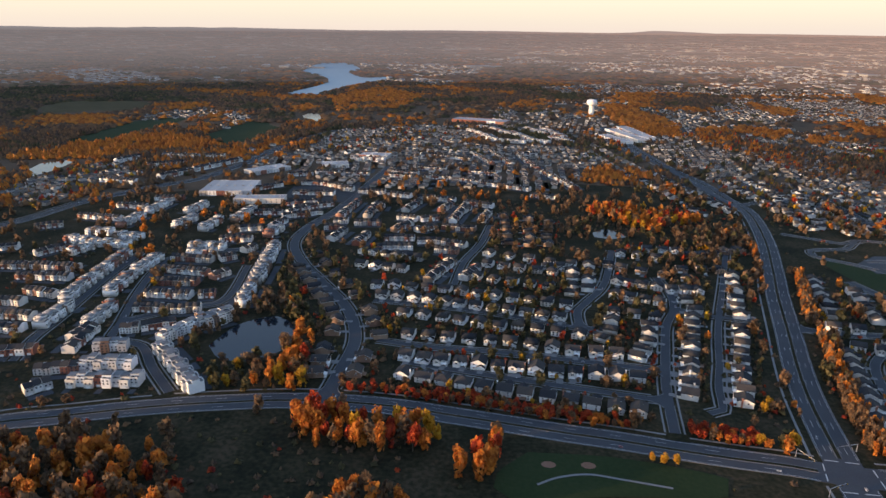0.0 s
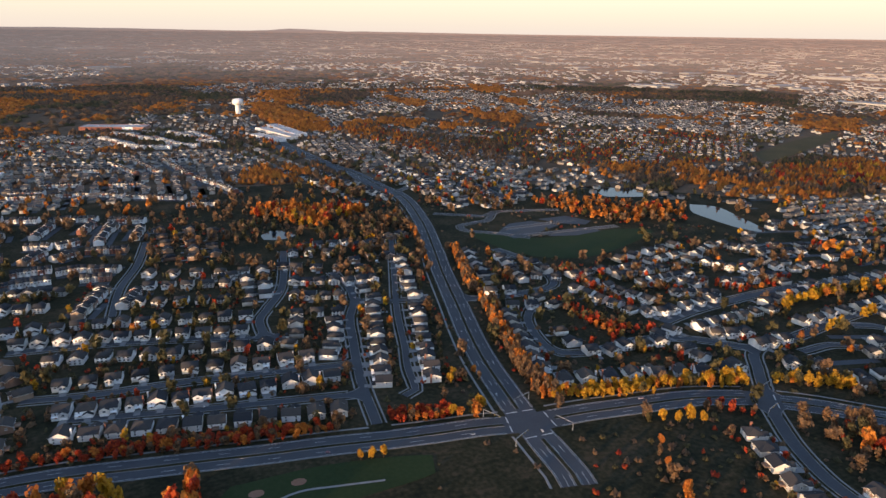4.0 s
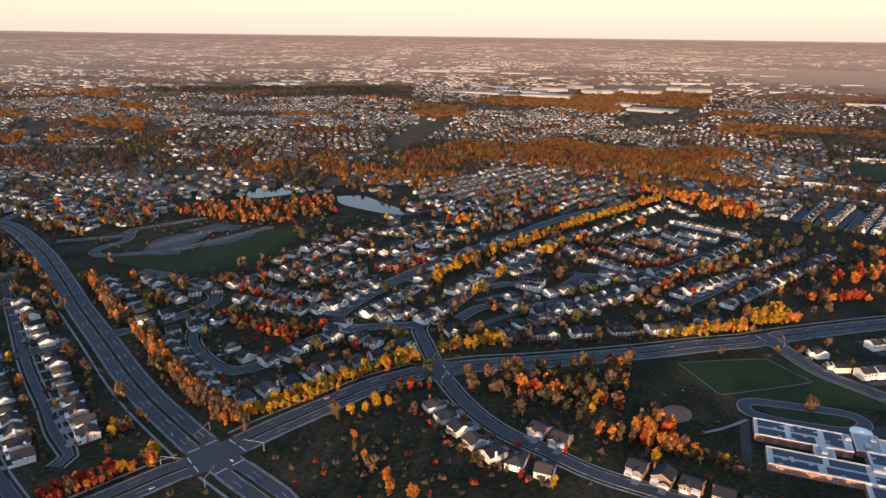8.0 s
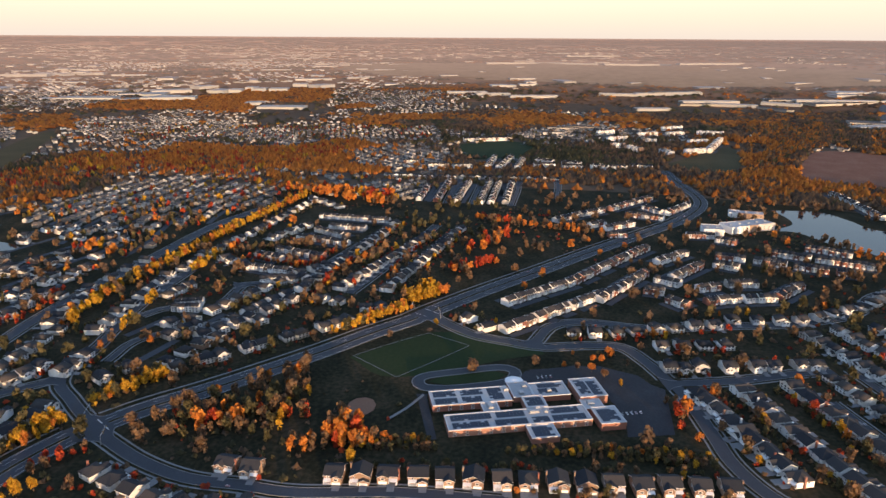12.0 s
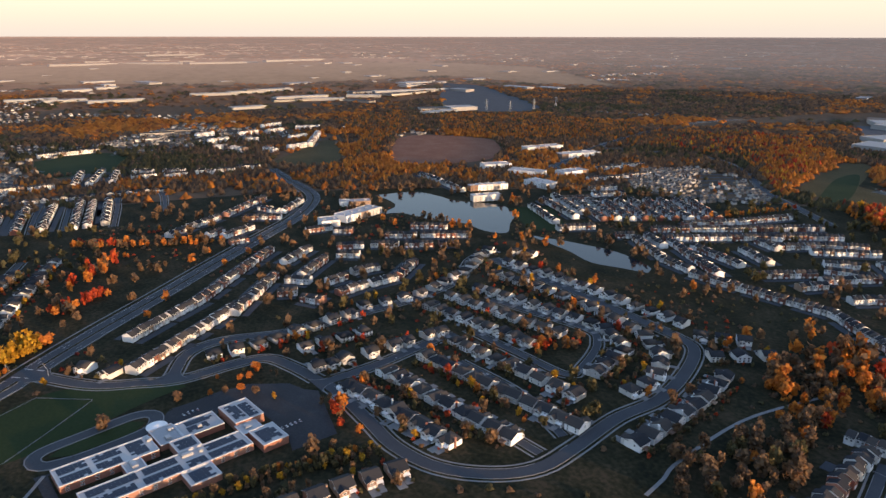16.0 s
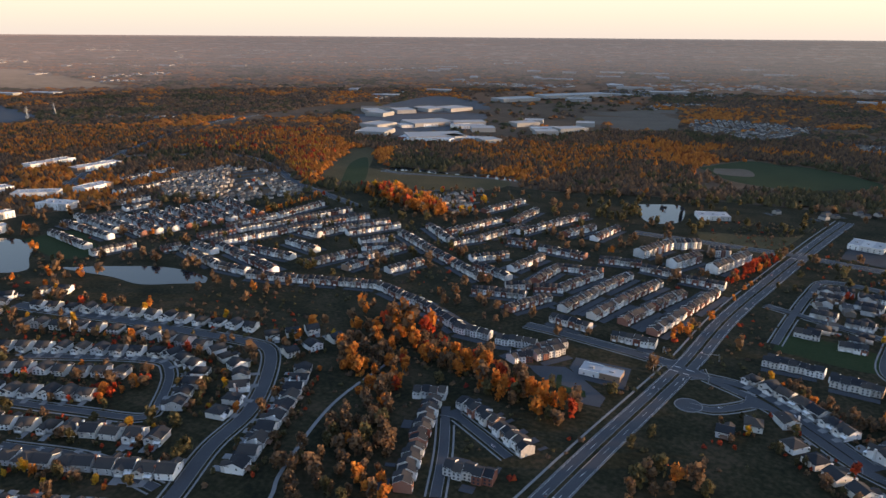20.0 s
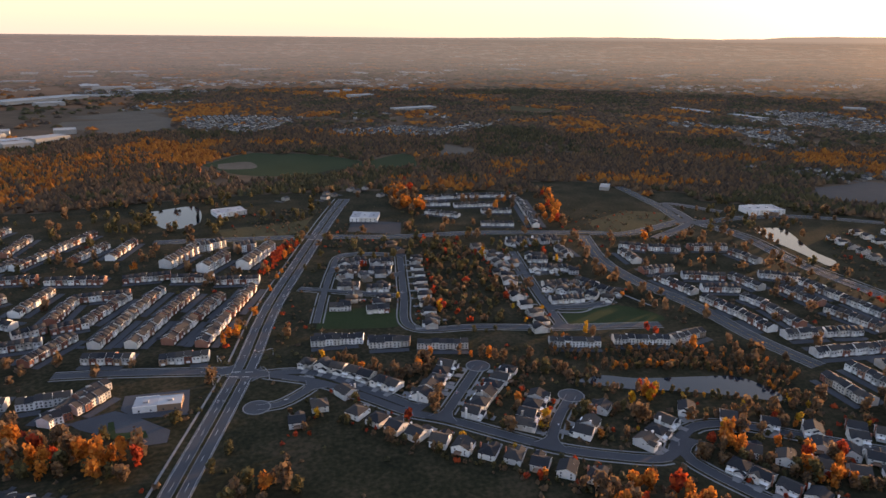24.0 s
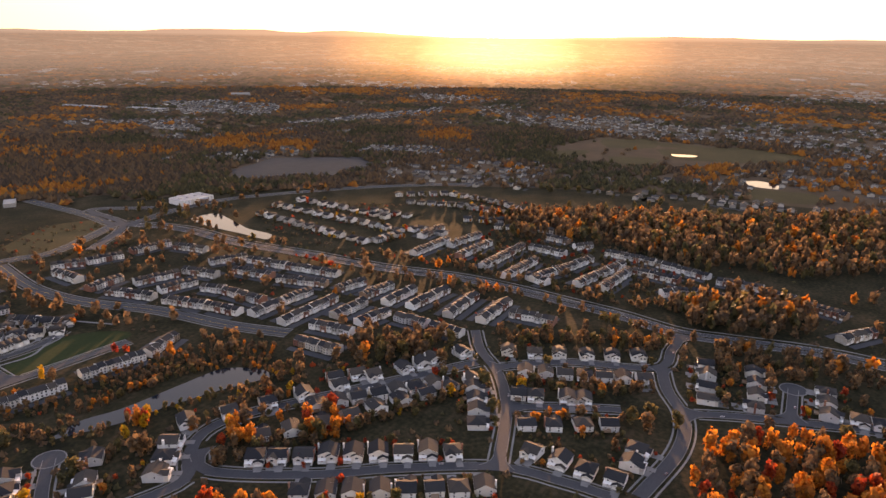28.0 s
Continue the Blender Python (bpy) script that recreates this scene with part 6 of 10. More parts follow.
patch("meadow", MEADOW, "dry yellowish meadow grass", [(736, -820), (770, -961), (691, -925), (504, -973), (482, -928), (632, -815)])
patch("meadow", MEADOW, "dry yellowish meadow grass", [(-288, -741), (-367, -782), (-418, -740), (-290, -684)])
patch("meadow", MEADOW, "dry yellowish meadow grass", [(-1410, -465), (-1513, -381), (-1385, -336), (-1330, -415)])
patch("meadow", MEADOW, "dry yellowish meadow grass", [(-1362, -331), (-1484, -196), (-1437, -46), (-1329, -96), (-1270, -265)])
patch("meadow", MEADOW, "dry yellowish meadow grass", [(-1057, -110), (-1066, -26), (-996, -22), (-981, -108)])
patch("meadow", MEADOW, "dry yellowish meadow grass", [(159, -784), (58, -814), (36, -883), (67, -758), (132, -722)])
patch("bare_field", DIRT, "reddish bare earth field", [(1199, -347), (1490, -490), (1377, -641), (1161, -540), (1143, -388)])
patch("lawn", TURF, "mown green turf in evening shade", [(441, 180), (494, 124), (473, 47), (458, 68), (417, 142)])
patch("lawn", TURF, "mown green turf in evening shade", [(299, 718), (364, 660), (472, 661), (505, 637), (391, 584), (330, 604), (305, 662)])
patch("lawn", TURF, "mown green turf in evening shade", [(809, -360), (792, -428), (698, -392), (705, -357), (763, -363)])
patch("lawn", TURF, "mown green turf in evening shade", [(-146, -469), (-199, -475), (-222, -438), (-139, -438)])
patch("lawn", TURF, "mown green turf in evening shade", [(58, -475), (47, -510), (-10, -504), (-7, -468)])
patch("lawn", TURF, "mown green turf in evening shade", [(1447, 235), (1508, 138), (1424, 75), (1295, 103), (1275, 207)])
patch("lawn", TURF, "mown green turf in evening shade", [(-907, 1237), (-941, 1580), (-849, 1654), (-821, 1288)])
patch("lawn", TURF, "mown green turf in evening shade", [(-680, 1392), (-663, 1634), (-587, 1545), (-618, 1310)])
patch("parking_lot", ASPHALT, "worn grey asphalt parking lot", [(336, 696), (363, 723), (395, 726), (417, 698), (362, 670), (341, 666)], soft=False)
patch("parking_lot", ASPHALT, "worn grey asphalt parking lot", [(406, 731), (447, 733), (464, 702), (448, 690), (423, 704)], soft=False)
patch("parking_lot", ASPHALT, "worn grey asphalt parking lot", [(381, 662), (409, 680), (446, 679), (450, 661), (414, 654)], soft=False)
patch("parking_lot", LOT, "worn grey asphalt parking lot", [(442, 57), (456, 8), (446, -17), (422, -32), (376, -30), (369, -3), (418, -6), (434, 20)], soft=False)
patch("parking_lot", LOT, "worn grey asphalt parking lot", [(-713, -854), (-847, -896), (-950, -769), (-896, -704), (-765, -720), (-670, -796)], soft=False)
patch("parking_lot", LOT, "worn grey asphalt parking lot", [(-332, 947), (-239, 982), (-226, 860), (-324, 877)], soft=False)
patch("parking_lot", LOT, "worn grey asphalt parking lot", [(-717, -866), (-857, -889), (-915, -717), (-785, -697), (-687, -777)], soft=False)
patch("parking_lot", LOT, "worn grey asphalt parking lot", [(9, -750), (0, -802), (-59, -780), (-50, -727)], soft=False)
patch("parking_lot", ASPHALT, "worn grey asphalt parking lot", [(207, -365), (183, -375), (172, -368), (147, -346), (147, -333), (160, -332), (181, -345), (199, -357)], soft=False)
patch("parking_lot", ASPHALT, "worn grey asphalt parking lot", [(181, -393), (142, -394), (139, -362), (168, -363), (180, -375)], soft=False)
patch("lawn", TURF, "grassy island in the car park", [(184, -361), (181, -362), (177, -348), (161, -348), (158, -340), (178, -342)], 0.5)
patch("water", WATER, "still pond reflecting the evening sky", [(-221, 429), (-215, 467), (-191, 487), (-170, 468), (-163, 437), (-180, 412), (-204, 410)])
patch("water", WATER, "still pond reflecting the evening sky", [(81, 768), (96, 784), (113, 771), (118, 756), (96, 744), (82, 750)])
patch("water", WATER, "still pond reflecting the evening sky", [(562, 834), (592, 855), (624, 831), (623, 793), (594, 793), (557, 808)])
patch("water", WATER, "still pond reflecting the evening sky", [(639, 732), (664, 709), (653, 656), (640, 606), (626, 595), (613, 618), (610, 676), (616, 703)])
patch("water", WATER, "still pond reflecting the evening sky", [(949, -240), (949, -300), (909, -322), (873, -332), (848, -360), (819, -378), (775, -369), (739, -343), (705, -319), (723, -300), (764, -291), (796, -261), (840, -240), (845, -215), (876, -245), (912, -249)])
patch("water", WATER, "still pond reflecting the evening sky", [(702, -335), (674, -346), (657, -359), (630, -374), (603, -388), (568, -393), (537, -388), (528, -377), (550, -362), (577, -345), (615, -346), (642, -343)])
patch("water", WATER, "still pond reflecting the evening sky", [(-107, -355), (-129, -359), (-152, -350), (-194, -344), (-221, -338), (-233, -313), (-230, -302), (-201, -316), (-168, -329), (-142, -336), (-121, -347)])
patch("water", WATER, "still pond reflecting the evening sky", [(-474, -674), (-510, -669), (-499, -627), (-482, -582), (-479, -543), (-461, -533), (-463, -580), (-464, -628)])
patch("water", WATER, "still pond reflecting the evening sky", [(249, -889), (197, -908), (182, -824), (208, -797), (230, -819)])
patch("water", LAKE, "pale reservoir among far woods", [(-1181, 3562), (-1339, 4380), (-1208, 4580), (-935, 3847), (-943, 3629), (-772, 3225), (-644, 3259), (-709, 2593), (-723, 2351), (-836, 2325), (-833, 2790), (-935, 3182)])
patch("water", WATER, "still pond reflecting the evening sky", [(-585, 1767), (-583, 1846), (-541, 1789), (-500, 1622), (-539, 1669)])
patch("water", WATER, "still pond reflecting the evening sky", [(-788, 999), (-803, 1066), (-771, 1088), (-751, 1044), (-744, 952)])
patch("water", WATER, "still pond reflecting the evening sky", [(698, -937), (663, -963), (570, -953), (497, -973), (425, -952), (467, -948), (561, -936), (628, -942), (674, -926)])
patch("meadow", MEADOW, "dry yellowish meadow grass", [(1272, -152), (1501, -314), (1252, -278), (1200, -221)])
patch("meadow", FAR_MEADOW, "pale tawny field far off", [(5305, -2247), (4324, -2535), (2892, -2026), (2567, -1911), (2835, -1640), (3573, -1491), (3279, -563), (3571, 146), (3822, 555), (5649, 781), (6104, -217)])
patch("parking_lot", ASPHALT, "worn grey asphalt yard", [(3070, -1272), (2765, -1342), (1902, -1099), (1828, -939), (1931, -775)])
patch("meadow", MEADOW, "dry yellowish meadow grass", [(745, -831), (855, -1072), (821, -1097), (703, -891)])
patch("lawn", TURF, "green field among the woods", [(673, -781), (769, -945), (776, -1009), (664, -835)])
patch("meadow", MEADOW, "dry yellowish meadow grass", [(640, -890), (583, -945), (463, -940), (470, -870), (595, -816)])
patch("lawn", TURF, "green field among the woods", [(221, -1220), (144, -1337), (76, -1286), (0, -1168), (54, -1100), (151, -1121)])
patch("bare_field", STUBBLE, "grey-brown open field", [(614, -2019), (432, -2189), (348, -1795), (448, -1646), (565, -1787)])
patch("parking_lot", ASPHALT, "worn grey asphalt yard", [(1243, -1628), (1315, -2216), (1020, -2072), (799, -1521), (889, -1291), (1028, -1382)])
patch("lawn", TURF, "green field among the woods", [(128, -1233), (62, -1316), (-53, -1221), (-26, -1147), (93, -1161)])
patch("lawn", TURF, "green field among the woods", [(-74, -1224), (-150, -1282), (-149, -1159), (-72, -1139)])
patch("bare_field", STUBBLE, "grey-brown open field", [(643, -2026), (415, -2053), (356, -1736), (591, -1759)])
patch("bare_field", STUBBLE, "grey-brown open field", [(-248, -1391), (-294, -1322), (-276, -1262), (-217, -1251)])
patch("bare_field", STUBBLE, "grey-brown open field", [(195, -1227), (143, -1241), (129, -1178), (185, -1177)])
patch("meadow", MEADOW, "dry yellowish meadow grass", [(-645, -2174), (-779, -2014), (-673, -1930), (-590, -2004)])
patch("meadow", MEADOW, "dry yellowish meadow grass", [(-1446, -474), (-1468, -369), (-1433, -348), (-1376, -429)])
patch("meadow", MEADOW, "dry yellowish meadow grass", [(-1458, -354), (-1466, -261), (-1424, -242), (-1408, -330)])
patch("meadow", MEADOW, "dry yellowish meadow grass", [(-1448, -247), (-1478, -154), (-1408, -44), (-1337, -125), (-1359, -158)])
patch("meadow", MEADOW, "dry yellowish meadow grass", [(-1221, -390), (-1251, -314), (-1216, -289), (-1154, -329)])
patch("meadow", MEADOW, "dry yellowish meadow grass", [(-1209, -513), (-1266, -444), (-1214, -435), (-1163, -485)])
patch("water", WATER, "still pond reflecting the evening sky", [(-1323, -290), (-1331, -244), (-1305, -247), (-1298, -280)])
patch("water", WATER, "still pond reflecting the evening sky", [(-1116, -128), (-1128, -102), (-1097, -71), (-1076, -74), (-1079, -113)])
patch("water", WATER, "still pond reflecting the evening sky", [(-1219, -121), (-1214, -92), (-1195, -94), (-1199, -114)])
patch("lawn", TURF, "green field among the woods", [(-634, 1401), (-597, 1572), (-549, 1523), (-557, 1336), (-600, 1285)])
patch("meadow", MEADOW, "dry yellowish meadow grass", [(-1345, 1788), (-1369, 1974), (-1141, 1988), (-1062, 1789), (-1183, 1698), (-1246, 1685)])
patch("meadow", MEADOW, "dry yellowish meadow grass", [(1044, 1025), (1291, 1143), (1451, 1193), (1382, 1127), (1023, 955)])
patch("lawn", TURF, "mown green turf in evening shade", [(9, 327), (59, 328), (112, 317), (108, 302), (55, 295), (0, 287), (-7, 305)])
patch("sand_bunker", SAND, "pale sand bunker in the turf", [(20 + 4 * math.cos(a * 0.7), 317 + 3 * math.sin(a * 0.7)) for a in range(9)], 0.3)
patch("sand_bunker", SAND, "pale sand bunker in the turf", [(41 + 4 * math.cos(a * 0.7), 319 + 3 * math.sin(a * 0.7)) for a in range(9)], 0.3)
path(1.5, [(14, 299), (24, 306), (40, 311), (57, 309), (82, 305)])
path(0.5, [(443, 178), (431, 161), (418, 143), (417, 142), (418, 140), (444, 120), (472, 100), (474, 100), (474, 101), (489, 131), (490, 132), (489, 133), (466, 157), (444, 177)])
path(2.0, [(366, 134), (380, 126), (397, 119)])
path(2.2, [(261, -155), (268, -172), (277, -191), (294, -257), (294, -329)])
path(2.0, [(-140, -470), (-162, -466), (-177, -474), (-189, -476)])
path(2.0, [(-158, -483), (-182, -489), (-206, -511), (-227, -467)])


# ---- turning circles at street ends ----
def turning_circle(x, y, r):
    s = Shape().lathe([(r, 0.0), (r, 0.31), (0.01, 0.312)], 28)
    ob = new("turning_circle", s.mesh("turning_circle", ASPHALT))
    ob.matrix_basis = pose(x, y, 0)
    tagged(ob, "round grey asphalt end of a street", "road", kind="structure")
    k = Shape().lathe([(r + 0.7, 0.0), (r + 0.7, 0.36), (r + 0.05, 0.37), (r + 0.05, 0.0)], 28)
    part("kerb", k.mesh("kerb", CONCRETE), ob, "pale concrete kerb")
    take([(x, y)], 1, r + 2)


for end in ("court_one", "court_two", "far_court", "bend_street"):
    q = [e for e in ROADS if e[0] == end][0][2]
    turning_circle(q[-1][0], q[-1][1], 7.9)


# ---- the school with solar panels on its flat roofs ----
SCHOOL_X, SCHOOL_Y, SCHOOL_TURN = 368.4, 101.8, -72.0


def school():
    base = new("school")
    base.matrix_basis = pose(SCHOOL_X, SCHOOL_Y, 0, 0, 0, SCHOOL_TURN) @ Matrix.Diagonal((1, 1, 0.72, 1))
    tagged(base, "low brick school with pale flat roofs and solar panels", "school")
    blocks = [("west_wing", -5, 44, 11, 29, 5.6), ("middle_wing", 59.01, 82, 13.5, 31, 5.0), ("south_wing", 0, 84.6, -17, 0, 5.6), ("gymnasium", 85.5, 103, 6, 29.5, 7.4),
              ("library", 50, 63, 0.01, 13.48, 6.4), ("annex", 44.5, 60.5, -30.5, -17.01, 4.8), ("link", 24, 34, 0.01, 10.99, 5.3), ("east_link", 84.61, 97, -5, 5.99, 5.0),
              ("entrance_hall", 46, 59, 15, 34, 4.6), ("canteen", 87.5, 102.5, -23.5, -5.01, 6.2)]
    for name, x0, x1, y0, y1, h in blocks:
        w = part(name, Shape().box(x0, x1, y0, y1, 0, h).mesh(name, BRICK), base, "red brick walls")
        r = Shape().box(x0 + 0.5, x1 - 0.5, y0 + 0.5, y1 - 0.5, h + 0.004, h + 0.12)
        part("roof", r.mesh("roof", MEMBRANE), w, "pale flat roof membrane")
        p = Shape().box(x0 - 0.1, x1 + 0.1, y0 - 0.1, y0 + 0.5, h, h + 0.7).box(x0 - 0.1, x1 + 0.1, y1 - 0.5, y1 + 0.1, h, h + 0.7)
        p.box(x0 - 0.1, x0 + 0.5, y0 + 0.5, y1 - 0.5, h, h + 0.7).box(x1 - 0.5, x1 + 0.1, y0 + 0.5, y1 - 0.5, h, h + 0.7)
        part("parapet", p.mesh("parapet", PARAPET), w, "pale metal parapet")
        n = int((x1 - x0) // 7)
        for k in range(n):
            for y, a in ((y0, 0), (y1, 180)):
                for z in (0.8, 3.4):
                    if z + 1.8 < h and name in ("west_wing", "south_wing"):
                        part("window", WIDE_WINDOW, w, "", pose(x0 + (k + 0.5) * (x1 - x0) / n, y, z, 0, 0, a))
    # solar arrays: each a tilted block of modules on the roof, with gaps for plant
    arrays = [(-3, 11, 21, 27.5, 5.7), (-3, 11, 12.5, 19, 5.7), (14, 28, 21, 27.5, 5.7), (14, 26, 12.5, 19, 5.7), (31, 40, 13.5, 27.5, 5.7),
              (3, 27, -7.5, -1.5, 5.7), (3, 24, -15.5, -9.5, 5.7), (30, 47, -7.5, -1.5, 5.7), (28, 47, -15.5, -9.5, 5.7), (50, 60, -15.5, -9.5, 5.7), (63, 80, -7.5, -1.5, 5.7), (62, 82, -15.5, -9.5, 5.7),
              (63, 75, 17, 23, 5.1), (64, 80, 24, 29, 5.1), (51.5, 61.5, 2, 11.5, 6.5), (47, 58.5, -29, -19, 4.9), (87.5, 94, 10, 27, 7.5), (95, 101, 8, 25, 7.5), (89.5, 100.5, -21, -8, 6.3)]
    rng = random.Random(5)
    for x0, x1, y0, y1, z in arrays:
        s = Shape()
        nx, ny = max(1, int((x1 - x0) / 2.0)), max(1, int((y1 - y0) / 1.5))
        for i in range(nx):
            for j in range(ny):
                if rng.random() < 0.1 and (i in (0, nx - 1) or j in (0, ny - 1)):
                    continue
                a, b = x0 + (x1 - x0) * i / nx, y0 + (y1 - y0) * j / ny
                c, d = a + (x1 - x0) / nx - 0.04, b + (y1 - y0) / ny - 0.10
                s.put([(a, b, z + 0.2), (c, b, z + 0.2), (c, d, z + 0.34), (a, d, z + 0.34), (a, b, z + 0.15), (c, b, z + 0.15), (c, d, z + 0.29), (a, d, z + 0.29)],
                      [(0, 1, 2, 3), (7, 6, 5, 4), (0, 4, 5, 1), (1, 5, 6, 2), (2, 6, 7, 3), (3, 7, 4, 0)])
        part("solar_panel", s.mesh("solar_panel", SOLAR), base, "dark blue solar panels")
    for x, y, z, w, d in ((52, 20, 4.72, 3, 4), (43, 24, 5.72, 3, 3), (56, 28, 4.72, 3, 3), (70, 20, 5.12, 2.4, 2.4), (29, 6, 5.42, 3, 6), (90, 1, 5.12, 4, 4), (53, -4, 5.72, 6, 3), (60, -5, 5.72, 2, 2)):
        part("roof_unit", Shape().box(x - w / 2, x + w / 2, y - d / 2, y + d / 2, z, z + 1.6).box(x - w / 2 + 0.3, x + w / 2 - 0.3, y - d / 2 + 0.3, y + d / 2 - 0.3, z + 1.6, z + 1.9).mesh("roof_unit", METAL), base, "grey ventilation unit")
    c = Shape().lathe([(6, 3.6), (6, 4.0), (3, 5.0), (0.1, 5.6)], 20)
    part("entrance_canopy", c.mesh("entrance_canopy", WHITE), base, "round white canopy", pose(52, 37.5, 0))
    for a in range(6):
        part("canopy_post", Shape().tube([(0, 0, 0), (0, 0, 3.6)], 0.15, 0.15, 8).mesh("canopy_post", WHITE), base, "", pose(52 + 5 * math.cos(a * 1.05), 37.5 + 5 * math.sin(a * 1.05), 0))
    g = np.array([(x, y) for x in range(-6, 103, 3) for y in range(-32, 32, 3)], float)
    c, s = math.cos(radians(SCHOOL_TURN)), math.sin(radians(SCHOOL_TURN))
    take(np.column_stack((SCHOOL_X + g[:, 0] * c - g[:, 1] * s, SCHOOL_Y + g[:, 0] * s + g[:, 1] * c)), 1, 2)


school()


def at_school(u, v):
    c, s = math.cos(radians(SCHOOL_TURN)), math.sin(radians(SCHOOL_TURN))
    return (SCHOOL_X + u * c - v * s, SCHOOL_Y + u * s + v * c)


patch("parking_lot", LOT, "worn grey asphalt around the school", [at_school(*p) for p in ((-12, -18), (-12, 34), (-7, 34), (-7, 33), (58, 46), (64, 54), (100, 57), (120, 50), (146, 16), (128, -26), (106, -26), (106, 32), (45, 33), (-6, 31), (-7, -18))], soft=False)
loop = [at_school(*p) for p in ((8, 38), (-6, 42), (-9, 50), (-3, 57), (20, 60), (48, 62), (57, 55), (53, 45), (44, 40), (20, 38), (8, 38))]
PATCHES.append("loop")
lq, ln = smooth(loop, 3.0)
ob = new("school_loop", quad_mesh("school_loop", ribbon(lq, ln, -4, 4, 0.36, thick=0.2), [ASPHALT]))
tagged(ob, "asphalt loop drive round an oval lawn", "road", kind="structure")
part("kerb", quad_mesh("kerb", np.concatenate([ribbon(lq, ln, s * 4 - 0.3, s * 4 + 0.3, 0.48, thick=0.3) for s in (-1, 1)]), [CONCRETE]), ob, "pale concrete kerb")
patch("lawn", TURF, "oval lawn inside the school drive", [at_school(*p) for p in ((8, 43), (-2, 49), (6, 54), (44, 57), (50, 51), (42, 44))], 0.30)
patch("ball_field", SAND, "reddish sand infield of a ball field", [(377 + 11 * math.cos(a * 0.63), 154 + 9 * math.sin(a * 0.63)) for a in range(10)], 0.16)
stand([at_school(u, v) for u, v in ((100, 52), (108, 46), (114, 38), (120, 26), (92, 56))], "orange", 5, 5, 1.0, False)
patch("ball_field", SAND, "reddish sand infield of a ball field", [(242 + 12 * math.cos(a * 0.63), 800 + 12 * math.sin(a * 0.63)) for a in range(10)], 0.16)


# ---- the water tower ----
def water_tower(x, y):
    base = new("water_tower")
    base.matrix_basis = pose(x, y, 0) @ Matrix.Scale(0.85, 4)
    tagged(base, "white water tower with a broad fluted shaft", "water tower")
    part("shaft", Shape().lathe([(10, 0), (8.2, 4), (8, 30), (9.5, 33)], 32).mesh("shaft", WHITE), base)
    part("tank", Shape().lathe([(9.4, 31), (15.5, 35), (16.5, 39), (16.5, 43), (14.5, 47), (9, 49.5), (1, 50.5)], 32).mesh("tank", WHITE), base)
    part("rail", Shape().lathe([(5.0, 50), (5.0, 51.2), (4.8, 51.2), (4.8, 50)], 16).mesh("rail", METAL), base)


water_tower(174, 1925)


def control_tower(x, y):
    land, k = warp([(x, y)])
    base = new("control_tower")
    base.matrix_basis = pose(*land[0]) @ Matrix.Scale(float(k[0]), 4)
    tagged(base, "tall pale airport control tower far off", "control tower")
    part("shaft", Shape().lathe([(9, 0), (7, 6), (6, 40), (9, 44)], 16).mesh("shaft", FAR_PALE), base)
    part("cab", Shape().lathe([(9, 44), (11, 48), (11.5, 52)], 16).mesh("cab", GLASS), base, "dark glazed cab")
    part("cab_roof", Shape().lathe([(11.8, 52), (11.8, 53.2), (4, 55)], 16).mesh("cab_roof", FAR_PALE), base)


control_tower(6611, -1949)


# ---- power line pylons ----
def pylon():
    base = tagged(new("pylon"), "tall grey steel lattice pylon with three crossarms", "pylon", "power line pylons")
    for x, y in ((-3, -3), (3, -3), (3, 3), (-3, 3)):
        part("leg", Shape().tube([(x, y, 0), (x * 0.35, y * 0.35, 20), (x * 0.1, y * 0.1, 36)], 0.35, 0.2, 4).mesh("leg", METAL), base)
    for z, half in ((22, 7.0), (27, 6.0), (32, 5.0)):
        part("crossarm", Shape().box(-half, half, -0.3, 0.3, z, z + 0.6).mesh("crossarm", METAL), base)
    brace = Shape()
    for k in range(6):
        r0, r1 = 3 - 0.33 * k, 3 - 0.33 * (k + 1)
        for a, b in (((-r0, -r0), (r1, -r1)), ((r0, -r0), (r1, r1)), ((r0, r0), (-r1, r1)), ((-r0, r0), (-r1, -r1))):
            brace.tube([(a[0], a[1], k * 3.3), (b[0], b[1], (k + 1) * 3.3)], 0.14, 0.14, 3)
    part("brace", brace.mesh("brace", METAL), base)
    return base


first = pylon()
first.matrix_basis = pose(1909, -908, 0, 0, 0, 30)
for x, y in ((1813, -936), (1854, -1040), (1886, -1137)):
    copy_thing(first, pose(x, y, 0, 0, 0, 30))


# ---- traffic signals ----
def signal_head():
    s = Shape().box(-0.25, 0.25, -0.2, 0.2, -0.6, 0.6).box(-0.32, 0.32, 0.2, 0.24, -0.7, 0.7)
    for k in (-0.38, 0, 0.38):
        s.box(-0.14, 0.14, -0.3, -0.2, k - 0.14, k + 0.14, 1)
    return s.mesh("signal_head", RUBBER, YELLOW)


